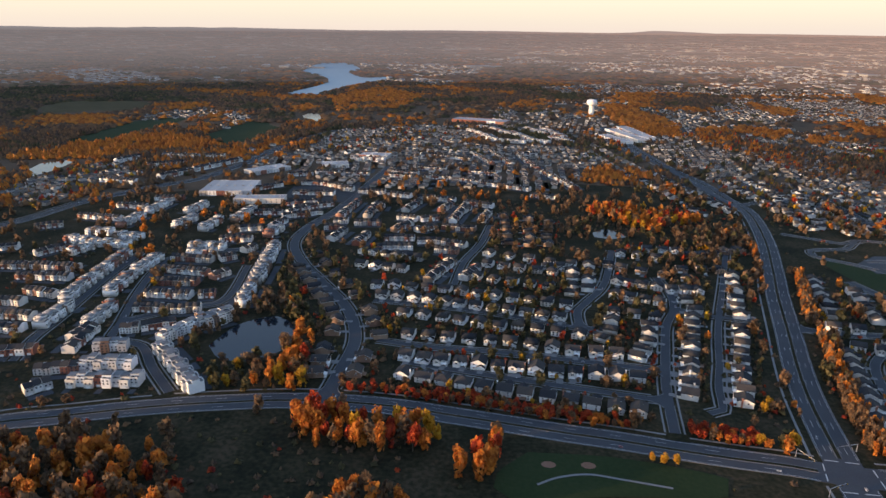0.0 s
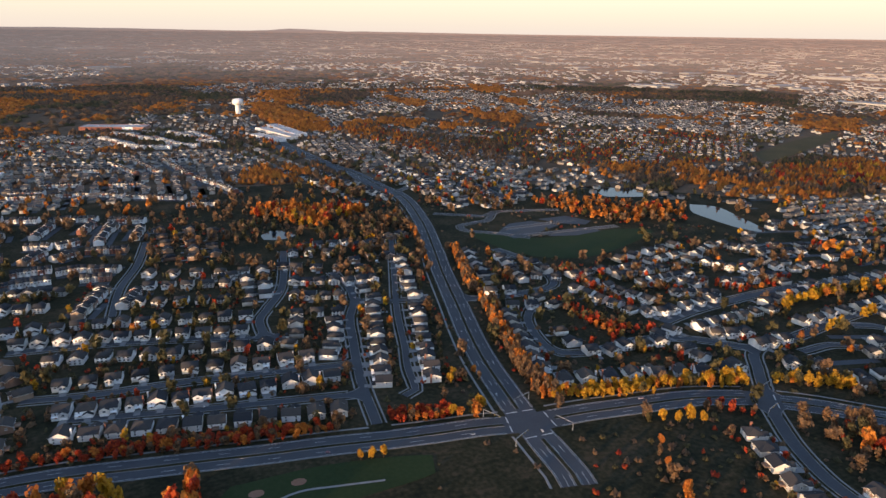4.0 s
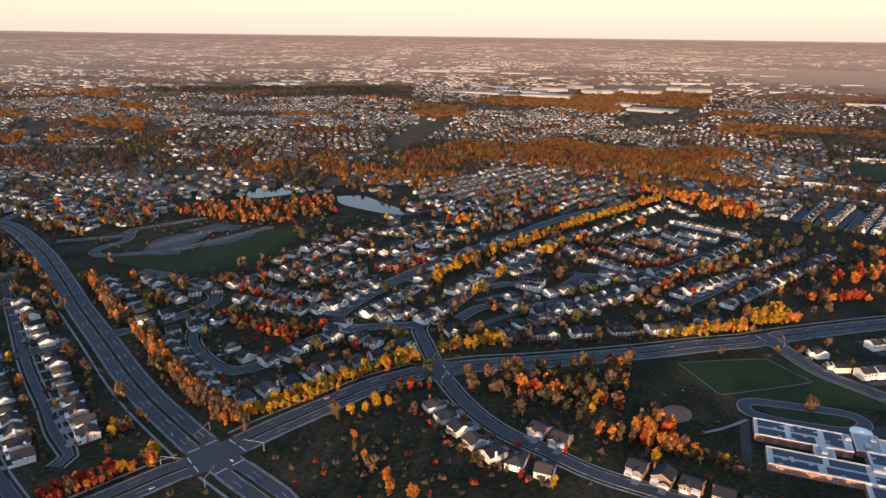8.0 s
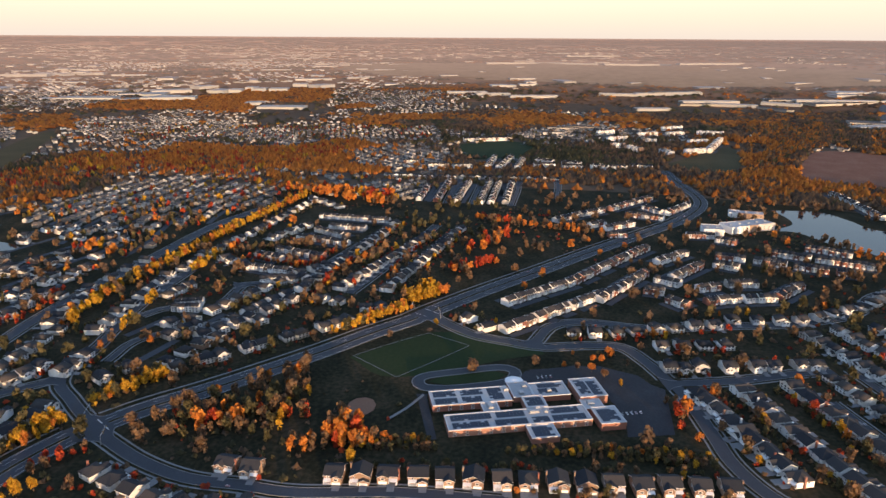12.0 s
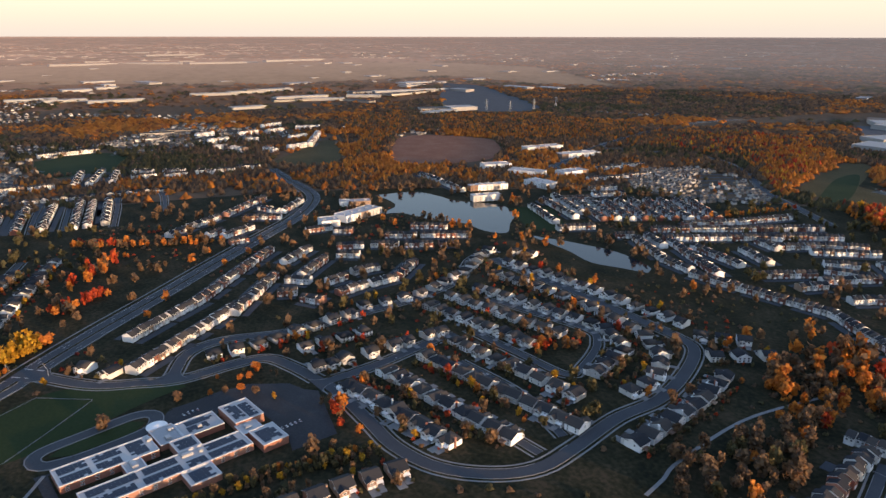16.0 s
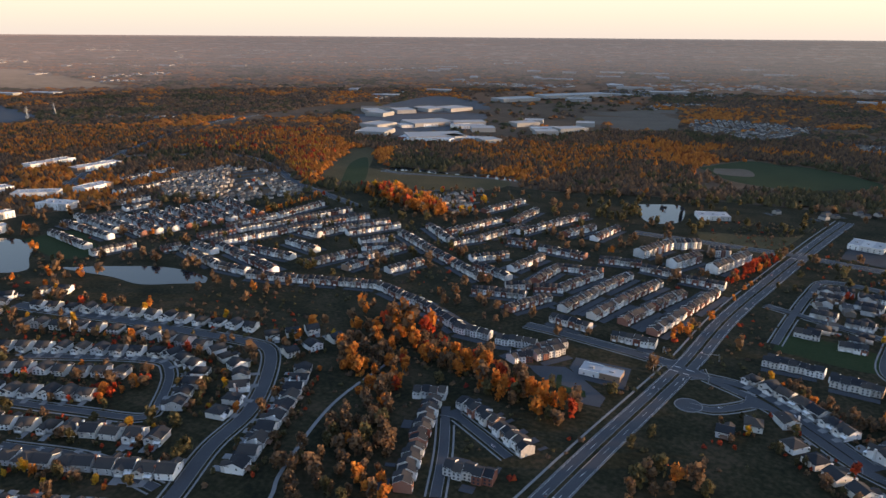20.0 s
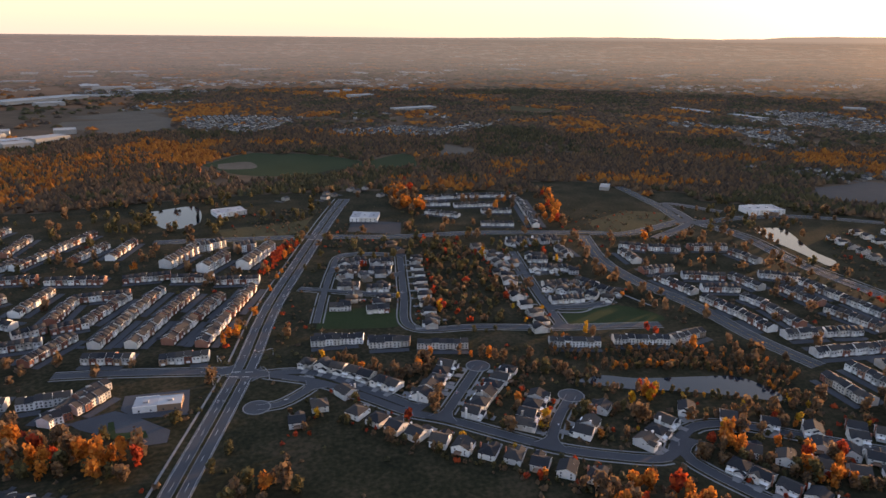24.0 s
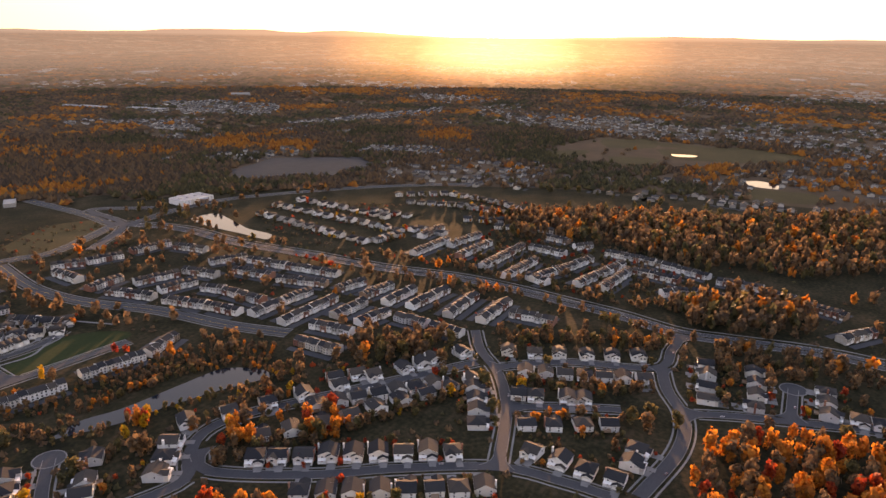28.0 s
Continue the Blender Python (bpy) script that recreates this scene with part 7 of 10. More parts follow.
def signal_mast():
    base = tagged(new("traffic_signal"), "galvanised traffic signal mast with a long arm", "traffic signal", "traffic signals")
    part("pole", Shape().tube([(0, 0, 0), (0, 0, 5.7)], 0.22, 0.16, 10).mesh("pole", METAL), base)
    arm = Shape().box(0, 12, -0.12, 0.12, 6.4, 6.65)
    part("arm", arm.mesh("arm", METAL), base)
    head = signal_head()
    for x in (5.0, 8.2, 11.4):
        part("signal_head", head, base, "dark three-lamp signal head", pose(x, -0.2, 6.2))
    part("footing", Shape().lathe([(0.5, 0), (0.5, 0.3), (0.3, 0.35)], 12).mesh("footing", CONCRETE), base)
    for me in {c.data for c in base.children}:
        me.transform(LOW)
    for c in base.children:
        c.matrix_basis = pose(c.matrix_basis.translation.x, c.matrix_basis.translation.y, c.matrix_basis.translation.z / STEP)
    return base


first = signal_mast()
masts = [(189, 352, 200), (158, 309, 30), (196, 312, 115), (154, 343, -60), (128, -398, 200), (90, -436, 20), (128, -432, 110), (92, -398, -70), (540, 155, 200), (520, 128, 20), (345, 312, 200), (314, 284, 20)]
first.matrix_basis = pose(masts[0][0], masts[0][1], 0, 0, 0, masts[0][2])
for x, y, a in masts[1:]:
    copy_thing(first, pose(x, y, 0, 0, 0, a))


# ---- cars ----
def car_body(x0, x1, van):
    h = 1.0
    t = 1.75 if van else 1.45
    prof = [(-2.2, 0.35), (-2.25, 0.75), (-1.2, h), (2.15, h), (2.2, 0.4)]
    s = Shape()
    n = len(prof)
    s.put([(x, -0.88, z) for x, z in prof] + [(x, 0.88, z) for x, z in prof], [tuple(range(n)), tuple(range(2 * n - 1, n - 1, -1))] + [(k, n + k, n + (k + 1) % n, (k + 1) % n) for k in range(n)])
    c = Shape()
    rear = 2.1 if van else 1.6
    cab = [(-1.25, h), (-0.5, t - 0.06), (rear - 0.5, t - 0.06), (rear, h)]
    c.put([(x, -0.76, z) for x, z in cab] + [(x, 0.76, z) for x, z in cab], [(0, 1, 2, 3), (7, 6, 5, 4), (0, 4, 5, 1), (1, 5, 6, 2), (2, 6, 7, 3)])
    top = Shape().put([(-0.5, -0.72, t - 0.056), (rear - 0.5, -0.72, t - 0.056), (rear - 0.5, 0.72, t - 0.056), (-0.5, 0.72, t - 0.056), (-0.4, -0.65, t), (rear - 0.6, -0.65, t), (rear - 0.6, 0.65, t), (-0.4, 0.65, t)],
                      [(4, 5, 6, 7), (0, 1, 5, 4), (1, 2, 6, 5), (2, 3, 7, 6), (3, 0, 4, 7)])
    return s.mesh("car_body", CAR_PAINT), c.mesh("cabin_glass", GLASS), top.mesh("car_roof", CAR_PAINT)


WHEEL = Shape().put([(0.33 * math.cos(a * math.pi / 6), y, 0.33 + 0.33 * math.sin(a * math.pi / 6)) for y in (-0.1, 0.1) for a in range(12)],
                    [tuple(range(12)), tuple(range(23, 11, -1))] + [(a, 12 + a, 12 + (a + 1) % 12, (a + 1) % 12) for a in range(12)]).mesh("wheel", RUBBER)
LAMP = Shape().box(-0.04, 0.04, -0.2, 0.2, -0.08, 0.08).mesh("headlight", WHITE)


def first_car(van):
    base = tagged(new("car"), "parked or waiting %s with dark windows" % ("minivan" if van else "saloon car"), "car", "cars")
    body, glass, top = car_body(0, 0, van)
    b = part("body", body, base)
    part("cabin_glass", glass, base, "dark car windows")
    part("car_roof", top, base)
    for x in (-1.35, 1.35):
        for y in (-0.8, 0.8):
            part("wheel", WHEEL, base, "", pose(x, y, 0))
    for y in (-0.6, 0.6):
        part("headlight", LAMP, b, "", pose(-2.24, y, 0.66))
    return base


CARS = [first_car(False), first_car(True)]
placed = [0, 0]


def park(x, y, a, k, z=0.0):
    m = pose(x, y, z, 0, 0, a) @ Matrix.Scale(1 / STEP, 4)
    if not placed[k]:
        CARS[k].matrix_basis = m
    else:
        copy_thing(CARS[k], m)
    placed[k] += 1


drive = random.Random(17)
for k_road, (rname, rw, rq, rn, rkind) in enumerate(ROADS):
    count = {"parkway": 14, "main_road": 9, "highway": 12, "south_highway": 4}.get(rname, 1 if rkind == "street" else 0)
    for _ in range(count):
        j = drive.randrange(2, len(rq) - 2)
        if reach(*rq[j]) > 900:
            continue
        s = drive.choice((-1, 1))
        off = s * (rw / 2 - drive.choice((2.9, 6.2))) if rkind == "divided" else s * (rw / 2 - 1.5)
        p = rq[j] + rn[j] * off
        park(p[0], p[1], math.degrees(math.atan2(rn[j][1], rn[j][0])) - 90 + (180 if s < 0 else 0), drive.randrange(2), 0.10 + 0.004 * k_road)
for k in range(10):
    x, y = at_school(104 + 2.9 * k if k < 6 else 70 + 2.9 * (k - 6), -8 if k < 6 else 44)
    park(x, y, 20, k % 2, 0.1)


# ---- big pale roofs and depots far out ----
DEPOTS = []
deal = random.Random(23)
for b0, b1, d0, d1, n in ((-78, -20, 4300, 9000, 150), (-78, -30, 3000, 4300, 22), (-122, -80, 2800, 4500, 24), (-140, -80, 5000, 10000, 60), (-20, 35, 4000, 9000, 40), (-172, -140, 2600, 4500, 16), (-215, -150, 4000, 10000, 50), (-270, -215, 4000, 9000, 26), (-60, -50, 2600, 3000, 8)):
    for _ in range(n):
        b, d = radians(deal.uniform(b0, b1)), d0 * (d1 / d0) ** deal.random()
        DEPOTS.append((CENTRE.x - d * math.sin(b), CENTRE.y + d * math.cos(b), deal.choice((20, 110)) + deal.uniform(-8, 8), deal.uniform(50, 190), deal.uniform(35, 80), deal.uniform(8, 13), 0.3))
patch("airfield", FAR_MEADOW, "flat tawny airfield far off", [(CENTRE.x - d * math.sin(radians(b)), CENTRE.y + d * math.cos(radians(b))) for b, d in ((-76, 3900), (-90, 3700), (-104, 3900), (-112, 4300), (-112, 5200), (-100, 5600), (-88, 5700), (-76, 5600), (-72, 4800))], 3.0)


# ---- large buildings ----
terrace([(172, -376), (144, -376)], "big", 13, 5, 0.1, 0, "commercial_building")
terrace([(1994, -725), (1963, -870)], "big", 60, 10, 0.1, 0, "commercial_building")
terrace([(848, -1261), (732, -1280)], "big", 70, 11, 0.1, 0, "commercial_building")
terrace([(1273, -1715), (1200, -1761)], "big", 60, 11, 0.1, 0, "commercial_building")
terrace([(1197, -1762), (1119, -1811)], "big", 60, 11, 0.1, 0, "commercial_building")
terrace([(1132, -1844), (1036, -1904)], "big", 60, 11, 0.1, 0, "commercial_building")
terrace([(723, -1305), (665, -1320)], "big", 40, 9, 0.1, 0, "commercial_building")
terrace([(654, -1535), (559, -1593)], "big", 40, 9, 0.1, 0, "commercial_building")
terrace([(999, -1497), (899, -1544)], "big", 40, 9, 0.1, 0, "commercial_building")
terrace([(865, -1510), (801, -1576)], "big", 40, 9, 0.1, 0, "commercial_building")
terrace([(168, -853), (132, -867)], "big", 25, 7, 0.1, 0, "commercial_building")
terrace([(-1, -808), (-34, -800)], "big", 30, 7, 0.1, 0, "commercial_building")
terrace([(-526, -761), (-555, -729)], "big", 30, 7, 0.1, 0, "commercial_building")
terrace([(186, -843), (186, -843)], "big", 26, 10, 0.1, 0, "commercial_building")
terrace([(-514, -745), (-562, -742)], "big", 30, 9, 0.1, 0, "commercial_building")
terrace([(2918, -336), (3028, -531)], "big", 45, 10, 0.1, 0, "commercial_building")
terrace([(2669, -700), (2711, -890)], "big", 55, 10, 0.1, 0, "commercial_building")
terrace([(2522, -801), (2631, -1022)], "big", 55, 10, 0.1, 0, "commercial_building")
terrace([(2435, -367), (2448, -615)], "big", 30, 9, 0.1, 0, "commercial_building")
terrace([(2225, -199), (2260, -289)], "big", 30, 9, 0.1, 0, "commercial_building")
terrace([(2382, -606), (2275, -667)], "big", 30, 9, 0.1, 0, "commercial_building")
terrace([(957, -1420), (883, -1506)], "big", 40, 9, 0.1, 0, "commercial_building")
terrace([(829, -1231), (731, -1275)], "big", 45, 9, 0.1, 0, "commercial_building")
terrace([(841, -1475), (773, -1522)], "big", 40, 9, 0.1, 0, "commercial_building")


BAY = Shape().box(-2.5, 2.5, -0.15, 0.15, 0.4, 4.0).mesh("loading_door", FAR_ROOF)


def warehouse(a, b, depth, height):
    """A big flat-roofed shed: its front from a to b, its roof ringed by a low parapet."""
    mid = ((a[0] + b[0]) / 2, (a[1] + b[1]) / 2)
    land, k = warp([mid])
    long = math.hypot(b[0] - a[0], b[1] - a[1])
    turn = math.degrees(math.atan2(b[1] - a[1], b[0] - a[0]))
    out = -1 if (b[0] - a[0]) * (CENTRE.y - a[1]) - (b[1] - a[1]) * (CENTRE.x - a[0]) > 0 else 1
    base = new("warehouse")
    base.matrix_basis = pose(*land[0], 0, 0, turn) @ Matrix.Scale(float(k[0]), 4) @ pose(0, out * depth / 2 * -1, 0)
    tagged(base, "long pale warehouse with a flat roof", "warehouse", "warehouses")
    x, y, height = long / 2, depth / 2, height / STEP
    part("wall", Shape().box(-x, x, -y, y, -1, height).mesh("wall", FAR_PALE), base)
    part("roof", Shape().box(-x + 0.6, x - 0.6, -y + 0.6, y - 0.6, height + 0.01, height + 0.3).mesh("roof", FAR_PALE), base)
    z0, z1 = height + 0.01, height + 0.7
    ring = [(-x, -y), (x, -y), (x, y), (-x, y)]
    v = [(px, py, z) for z in (z0, z1) for px, py in ring] + [(px * (1 - 0.5 / x), py * (1 - 0.5 / y), z) for z in (z1, z0) for px, py in ring]
    part("parapet", Shape().put(v, [(4 * t + i, 4 * t + (i + 1) % 4, 4 * t + 4 + (i + 1) % 4, 4 * t + 4 + i) for t in range(3) for i in range(4)]).mesh("parapet", FAR_PALE), base)
    n = max(2, min(6, int(long / 20)))
    for i in range(n):
        part("loading_door", BAY, base, "dark loading door", pose(-x + long * (i + 0.5) / n, -out * -y, 0))
    g = np.array([(u, v) for u in np.arange(-x, x + 3, 5) for v in np.arange(-y, y + 3, 5)])
    c, s = math.cos(radians(turn)), math.sin(radians(turn))
    v = g[:, 1] - out * depth / 2
    take(np.column_stack((mid[0] + g[:, 0] * c - v * s, mid[1] + g[:, 0] * s + v * c)), 1, 3)


warehouse((3349, 2910), (3410, 2692), 70, 14)
warehouse((3516, 2723), (3487, 2616), 70, 14)
warehouse((3598, 2645), (3564, 2553), 70, 14)
warehouse((3620, 2567), (3633, 2521), 70, 14)
warehouse((2259, 1450), (2320, 1283), 70, 14)
warehouse((2532, 1594), (2619, 1477), 70, 14)
warehouse((2759, 1552), (2839, 1505), 70, 14)
warehouse((2735, 1255), (2748, 1200), 70, 14)
warehouse((2557, 1373), (2647, 1364), 70, 14)
warehouse((2658, 1316), (2670, 1269), 70, 14)
warehouse((3025, 1195), (3040, 1135), 70, 14)
warehouse((2751, 1189), (2768, 1118), 70, 14)
warehouse((2940, 1099), (3022, 1058), 70, 14)
warehouse((2087, 943), (2101, 801), 60, 9)
warehouse((2201, 1041), (2213, 987), 60, 9)
warehouse((2717, 348), (2748, 219), 40, 10)
warehouse((2643, 212), (2685, 35), 40, 10)
warehouse((2774, 467), (2811, 313), 40, 10)
warehouse((2831, -129), (2816, -300), 40, 10)
warehouse((2968, -344), (2955, -536), 40, 10)
warehouse((2545, -382), (2590, -579), 40, 10)
warehouse((2250, -199), (2274, -304), 40, 10)
warehouse((2709, -705), (2624, -923), 40, 10)
warehouse((2683, -794), (2712, -1120), 40, 10)
warehouse((1891, -686), (1937, -795), 40, 10)
warehouse((2566, -667), (2509, -776), 40, 10)
warehouse((2483, -482), (2434, -613), 40, 10)
warehouse((2862, -262), (2904, -440), 40, 10)
warehouse((5776, 623), (5915, 189), 60, 16)
warehouse((6012, 152), (5839, -285), 60, 16)
warehouse((5824, -325), (5859, -840), 60, 16)
warehouse((6085, -921), (6489, -1818), 60, 16)
warehouse((8115, -38), (8469, -933), 60, 16)
warehouse((17391, 1501), (17215, 951), 60, 16)
warehouse((9441, 255), (9303, -117), 60, 16)
warehouse((1990, -801), (1990, -888), 60, 14)
warehouse((1169, -1582), (1169, -1639), 60, 14)
warehouse((1038, -1364), (1027, -1435), 60, 14)
warehouse((1239, -1667), (1208, -1704), 80, 13)
warehouse((1177, -1724), (1139, -1767), 80, 13)
warehouse((1133, -1790), (1105, -1846), 80, 13)
warehouse((1080, -1823), (1047, -1903), 80, 13)
warehouse((863, -1285), (767, -1364), 80, 13)
warehouse((985, -1474), (921, -1570), 80, 13)
warehouse((987, -1322), (919, -1339), 80, 13)
warehouse((1066, -2212), (983, -2346), 80, 13)
warehouse((986, -2428), (806, -2666), 80, 13)
warehouse((878, -1539), (813, -1593), 45, 13)
warehouse((785, -1467), (738, -1496), 45, 13)
warehouse((739, -1597), (698, -1649), 45, 13)
warehouse((728, -1687), (682, -1701), 45, 13)
warehouse((633, -1489), (587, -1516), 45, 13)
warehouse((607, -1550), (557, -1605), 45, 13)
warehouse((593, -1700), (549, -1713), 45, 13)
warehouse((689, -1290), (664, -1324), 45, 13)
warehouse((771, -1299), (757, -1328), 45, 13)
warehouse((841, -2357), (772, -2401), 45, 13)
warehouse((-73, -2785), (-135, -2780), 40, 12)
warehouse((-151, -2836), (-187, -2833), 40, 12)
warehouse((-144, -2570), (-232, -2611), 40, 12)
warehouse((837, -3037), (698, -3088), 40, 12)
warehouse((-1723, -1935), (-1773, -1893), 40, 12)
warehouse((-236, -2080), (-370, -2132), 40, 12)
warehouse((-1183, -2036), (-1209, -1879), 30, 6)
warehouse((-1247, -1827), (-1273, -1706), 30, 6)
warehouse((834, -2714), (680, -2700), 30, 6)
warehouse((-398, -937), (-410, -930), 30, 6)


# ---- townhouses ----
terrace([(-257, 933), (-238, 931)], "pitched", 9.5, 6.4, 0.4)
terrace([(-288, 817), (-244, 845)], "pitched", 9.5, 6.4, 0.6)
terrace([(-288, 775), (-247, 803)], "pitched", 9.5, 6.4, 0.6)
terrace([(-256, 663), (-244, 609)], "flat", 10, 8.5, 0)
terrace([(-242, 602), (-234, 553)], "flat", 10, 8.5, 0)
terrace([(-225, 476), (-242, 456)], "flat", 10, 8.5, 0)
terrace([(611, 328), (600, 275)], "pitched", 9, 6, 0.2)
terrace([(669, 324), (651, 268)], "pitched", 9, 6, 0.2)
terrace([(718, 320), (700, 257)], "pitched", 9, 6, 0.1)
terrace([(575, 304), (588, 275)], "pitched", 9, 6, 0.1)
terrace([(557, 80), (587, 53)], "pitched", 9.5, 6.4, 0.1)
terrace([(589, 51), (620, 22)], "pitched", 9.5, 6.4, 0.1)
terrace([(501, 78), (526, 55)], "pitched", 9.5, 6.4, 0.1)
terrace([(528, 54), (556, 29)], "pitched", 9.5, 6.4, 0.1)
terrace([(558, 27), (595, -5)], "pitched", 9.5, 6.4, 0.1)
terrace([(219, -363), (209, -386)], "pitched", 9, 6, 0.1)
terrace([(208, -390), (195, -408)], "pitched", 9, 6, 0.1)
terrace([(63, -447), (25, -447)], "pitched", 9, 6, 0)
terrace([(21, -436), (-8, -434)], "pitched", 9, 6, 0)
terrace([(60, -453), (24, -445)], "pitched", 9, 6, 0)
terrace([(21, -442), (-10, -435)], "pitched", 9, 6, 0)
terrace([(-14, -428), (-51, -421)], "pitched", 9, 6, 0)
terrace([(-112, -413), (-149, -404)], "pitched", 9, 6, 0)
terrace([(-161, -407), (-202, -398)], "pitched", 9, 6, 0)
terrace([(-204, -397), (-235, -407)], "pitched", 9, 6, 0)
terrace([(-612, -196), (-605, -144)], "pitched", 9.5, 6.4, 0.3)
terrace([(-603, -141), (-588, -89)], "pitched", 9.5, 6.4, 0.3)
terrace([(-582, -81), (-581, -41)], "pitched", 9.5, 6.4, 0.3)
terrace([(-573, -36), (-562, -4)], "pitched", 9.5, 6.4, 0.3)
terrace([(-557, 1), (-547, 26)], "pitched", 9.5, 6.4, 0.3)
terrace([(-502, -190), (-584, -171)], "pitched", 9.5, 6.4, 0.3)
terrace([(-493, 22), (-522, 43)], "pitched", 9.5, 6.4, 0.3)
terrace([(-521, -118), (-538, -100)], "pitched", 9.5, 6.4, 0)
terrace([(917, 198), (1050, 200)], "pitched", 9, 6, 0.1)
terrace([(916, 171), (1047, 169)], "pitched", 9, 6, 0.1)
terrace([(915, 138), (1062, 137)], "pitched", 9, 6, 0.1)
terrace([(917, 124), (1056, 123)], "pitched", 9, 6, 0.1)
terrace([(921, 105), (1060, 104)], "pitched", 9, 6, 0.1)
terrace([(920, 223), (1015, 226)], "pitched", 9, 6, 0.1)
terrace([(1199, 303), (1199, 275)], "pitched", 10, 9, 0)
terrace([(1169, 254), (1176, 218)], "pitched", 10, 9, 0)
terrace([(1171, 213), (1178, 179)], "pitched", 10, 9, 0)
terrace([(1166, 154), (1284, 149)], "pitched", 10, 8, 0)
terrace([(1170, 134), (1290, 118)], "pitched", 10, 8, 0)
terrace([(1176, 102), (1269, 96)], "pitched", 10, 8, 0)
terrace([(1203, 75), (1210, 39)], "pitched", 10, 9, 0)
terrace([(1196, 27), (1202, -7)], "pitched", 10, 9, 0)
terrace([(1483, 233), (1520, 133)], "pitched", 11, 9, 0)
terrace([(610, 327), (601, 281)], "pitched", 9, 6, 0)
terrace([(750, 310), (727, 266)], "pitched", 9, 6, 0)
terrace([(810, 325), (801, 235)], "pitched", 9, 6, 0.1)
terrace([(766, 299), (762, 254)], "pitched", 9, 6, 0.1)
terrace([(649, 339), (638, 307)], "pitched", 9, 6, 0.1)
terrace([(510, 350), (516, 328)], "pitched", 8, 6, 0)
terrace([(500, 347), (503, 324)], "pitched", 8, 6, 0)
terrace([(-683, 1072), (-670, 1124)], "pitched", 11, 8, 0.2)
terrace([(-614, 1048), (-563, 1082)], "pitched", 11, 8, 0.2)
terrace([(-635, 1142), (-567, 1136)], "pitched", 11, 8, 0.2)
terrace([(-560, 1143), (-523, 1144)], "pitched", 11, 8, 0.2)
terrace([(-548, 963), (-523, 1020)], "pitched", 11, 8, 0.3)
terrace([(-523, 1025), (-486, 1123)], "pitched", 11, 8, 0.3)
terrace([(-621, 934), (-560, 924)], "pitched", 11, 8, 0.2)
terrace([(-300, 1155), (-239, 1160)], "flat", 11, 8, 0.2)
terrace([(28, -612), (10, -607)], "pitched", 11, 5, 0)
terrace([(24, -630), (1, -633)], "pitched", 11, 5, 0.1)
terrace([(1, -603), (-20, -598)], "pitched", 11, 5, 0)
terrace([(-2, -625), (-25, -625)], "pitched", 11, 5, 0)
terrace([(34, -564), (15, -560)], "pitched", 11, 5, 0.1)
terrace([(9, -554), (-11, -550)], "pitched", 11, 5, 0)
terrace([(45, -514), (27, -513)], "pitched", 11, 5, 0)
terrace([(15, -503), (-4, -502)], "pitched", 11, 5, 0.2)
terrace([(-162, -675), (-184, -674)], "pitched", 11, 5, 0)
terrace([(-193, -675), (-221, -675)], "pitched", 11, 5, 0)
terrace([(-209, -640), (-209, -609)], "pitched", 11, 5, 0)
terrace([(-162, -607), (-182, -601)], "pitched", 11, 5, 0)
terrace([(-157, -581), (-192, -572)], "pitched", 11, 5, 0)
terrace([(-151, -531), (-175, -531)], "pitched", 11, 5, 0)
terrace([(-144, -494), (-174, -492)], "pitched", 11, 5, 0)
terrace([(-189, -539), (-206, -499)], "pitched", 11, 5, 0)
terrace([(-104, -897), (-164, -900)], "pitched", 9, 5, 0)
terrace([(-169, -902), (-245, -893)], "pitched", 9, 5, 0)
terrace([(-101, -863), (-139, -859)], "pitched", 9, 5, 0)
terrace([(-142, -848), (-196, -845)], "pitched", 9, 5, 0)
terrace([(-99, -822), (-136, -793)], "pitched", 9, 5, 0)
terrace([(-153, -751), (-192, -742)], "pitched", 9, 5, 0)
terrace([(-241, -872), (-216, -727)], "pitched", 9, 5, 0)
terrace([(-170, -811), (-209, -806)], "pitched", 9, 5, 0)


# the modern quarter
terrace([(-376, 490), (-384, 542)], "flat", 11, 7.4, 0.1)
terrace([(-384, 545), (-394, 615)], "flat", 11, 7.4, 0.1)
terrace([(-361, 438), (-364, 481)], "flat", 11, 7.4, 0.1)
terrace([(-347, 507), (-354, 555)], "flat", 11, 7.4, 0.1)
terrace([(-355, 562), (-356, 608)], "flat", 11, 7.4, 0.1)
terrace([(-325, 443), (-329, 486)], "flat", 11, 7.4, 0.1)
terrace([(-298, 411), (-276, 418)], "flat", 11, 7.4, 0.1)
terrace([(-291, 387), (-256, 392)], "flat", 11, 7.4, 0.1)
terrace([(-284, 364), (-239, 370)], "flat", 11, 7.4, 0.1)
terrace([(-482, 650), (-444, 645)], "flat", 11, 7.4, 0.1)
terrace([(-439, 641), (-406, 640)], "flat", 11, 7.4, 0.1)
terrace([(-477, 679), (-448, 681)], "flat", 11, 7.4, 0.1)
terrace([(-438, 669), (-407, 667)], "flat", 11, 7.4, 0.1)
terrace([(-451, 606), (-442, 631)], "flat", 11, 7.4, 0.1)
terrace([(-457, 706), (-457, 755)], "flat", 11, 7.4, 0.1)
terrace([(-458, 769), (-457, 823)], "flat", 11, 7.4, 0.1)
terrace([(-394, 713), (-389, 755)], "flat", 11, 7.4, 0.1)
terrace([(-358, 705), (-355, 750)], "flat", 11, 7.4, 0.1)
terrace([(-410, 774), (-405, 819)], "flat", 11, 7.4, 0.1)
terrace([(-338, 747), (-337, 805)], "flat", 11, 7.4, 0.1)
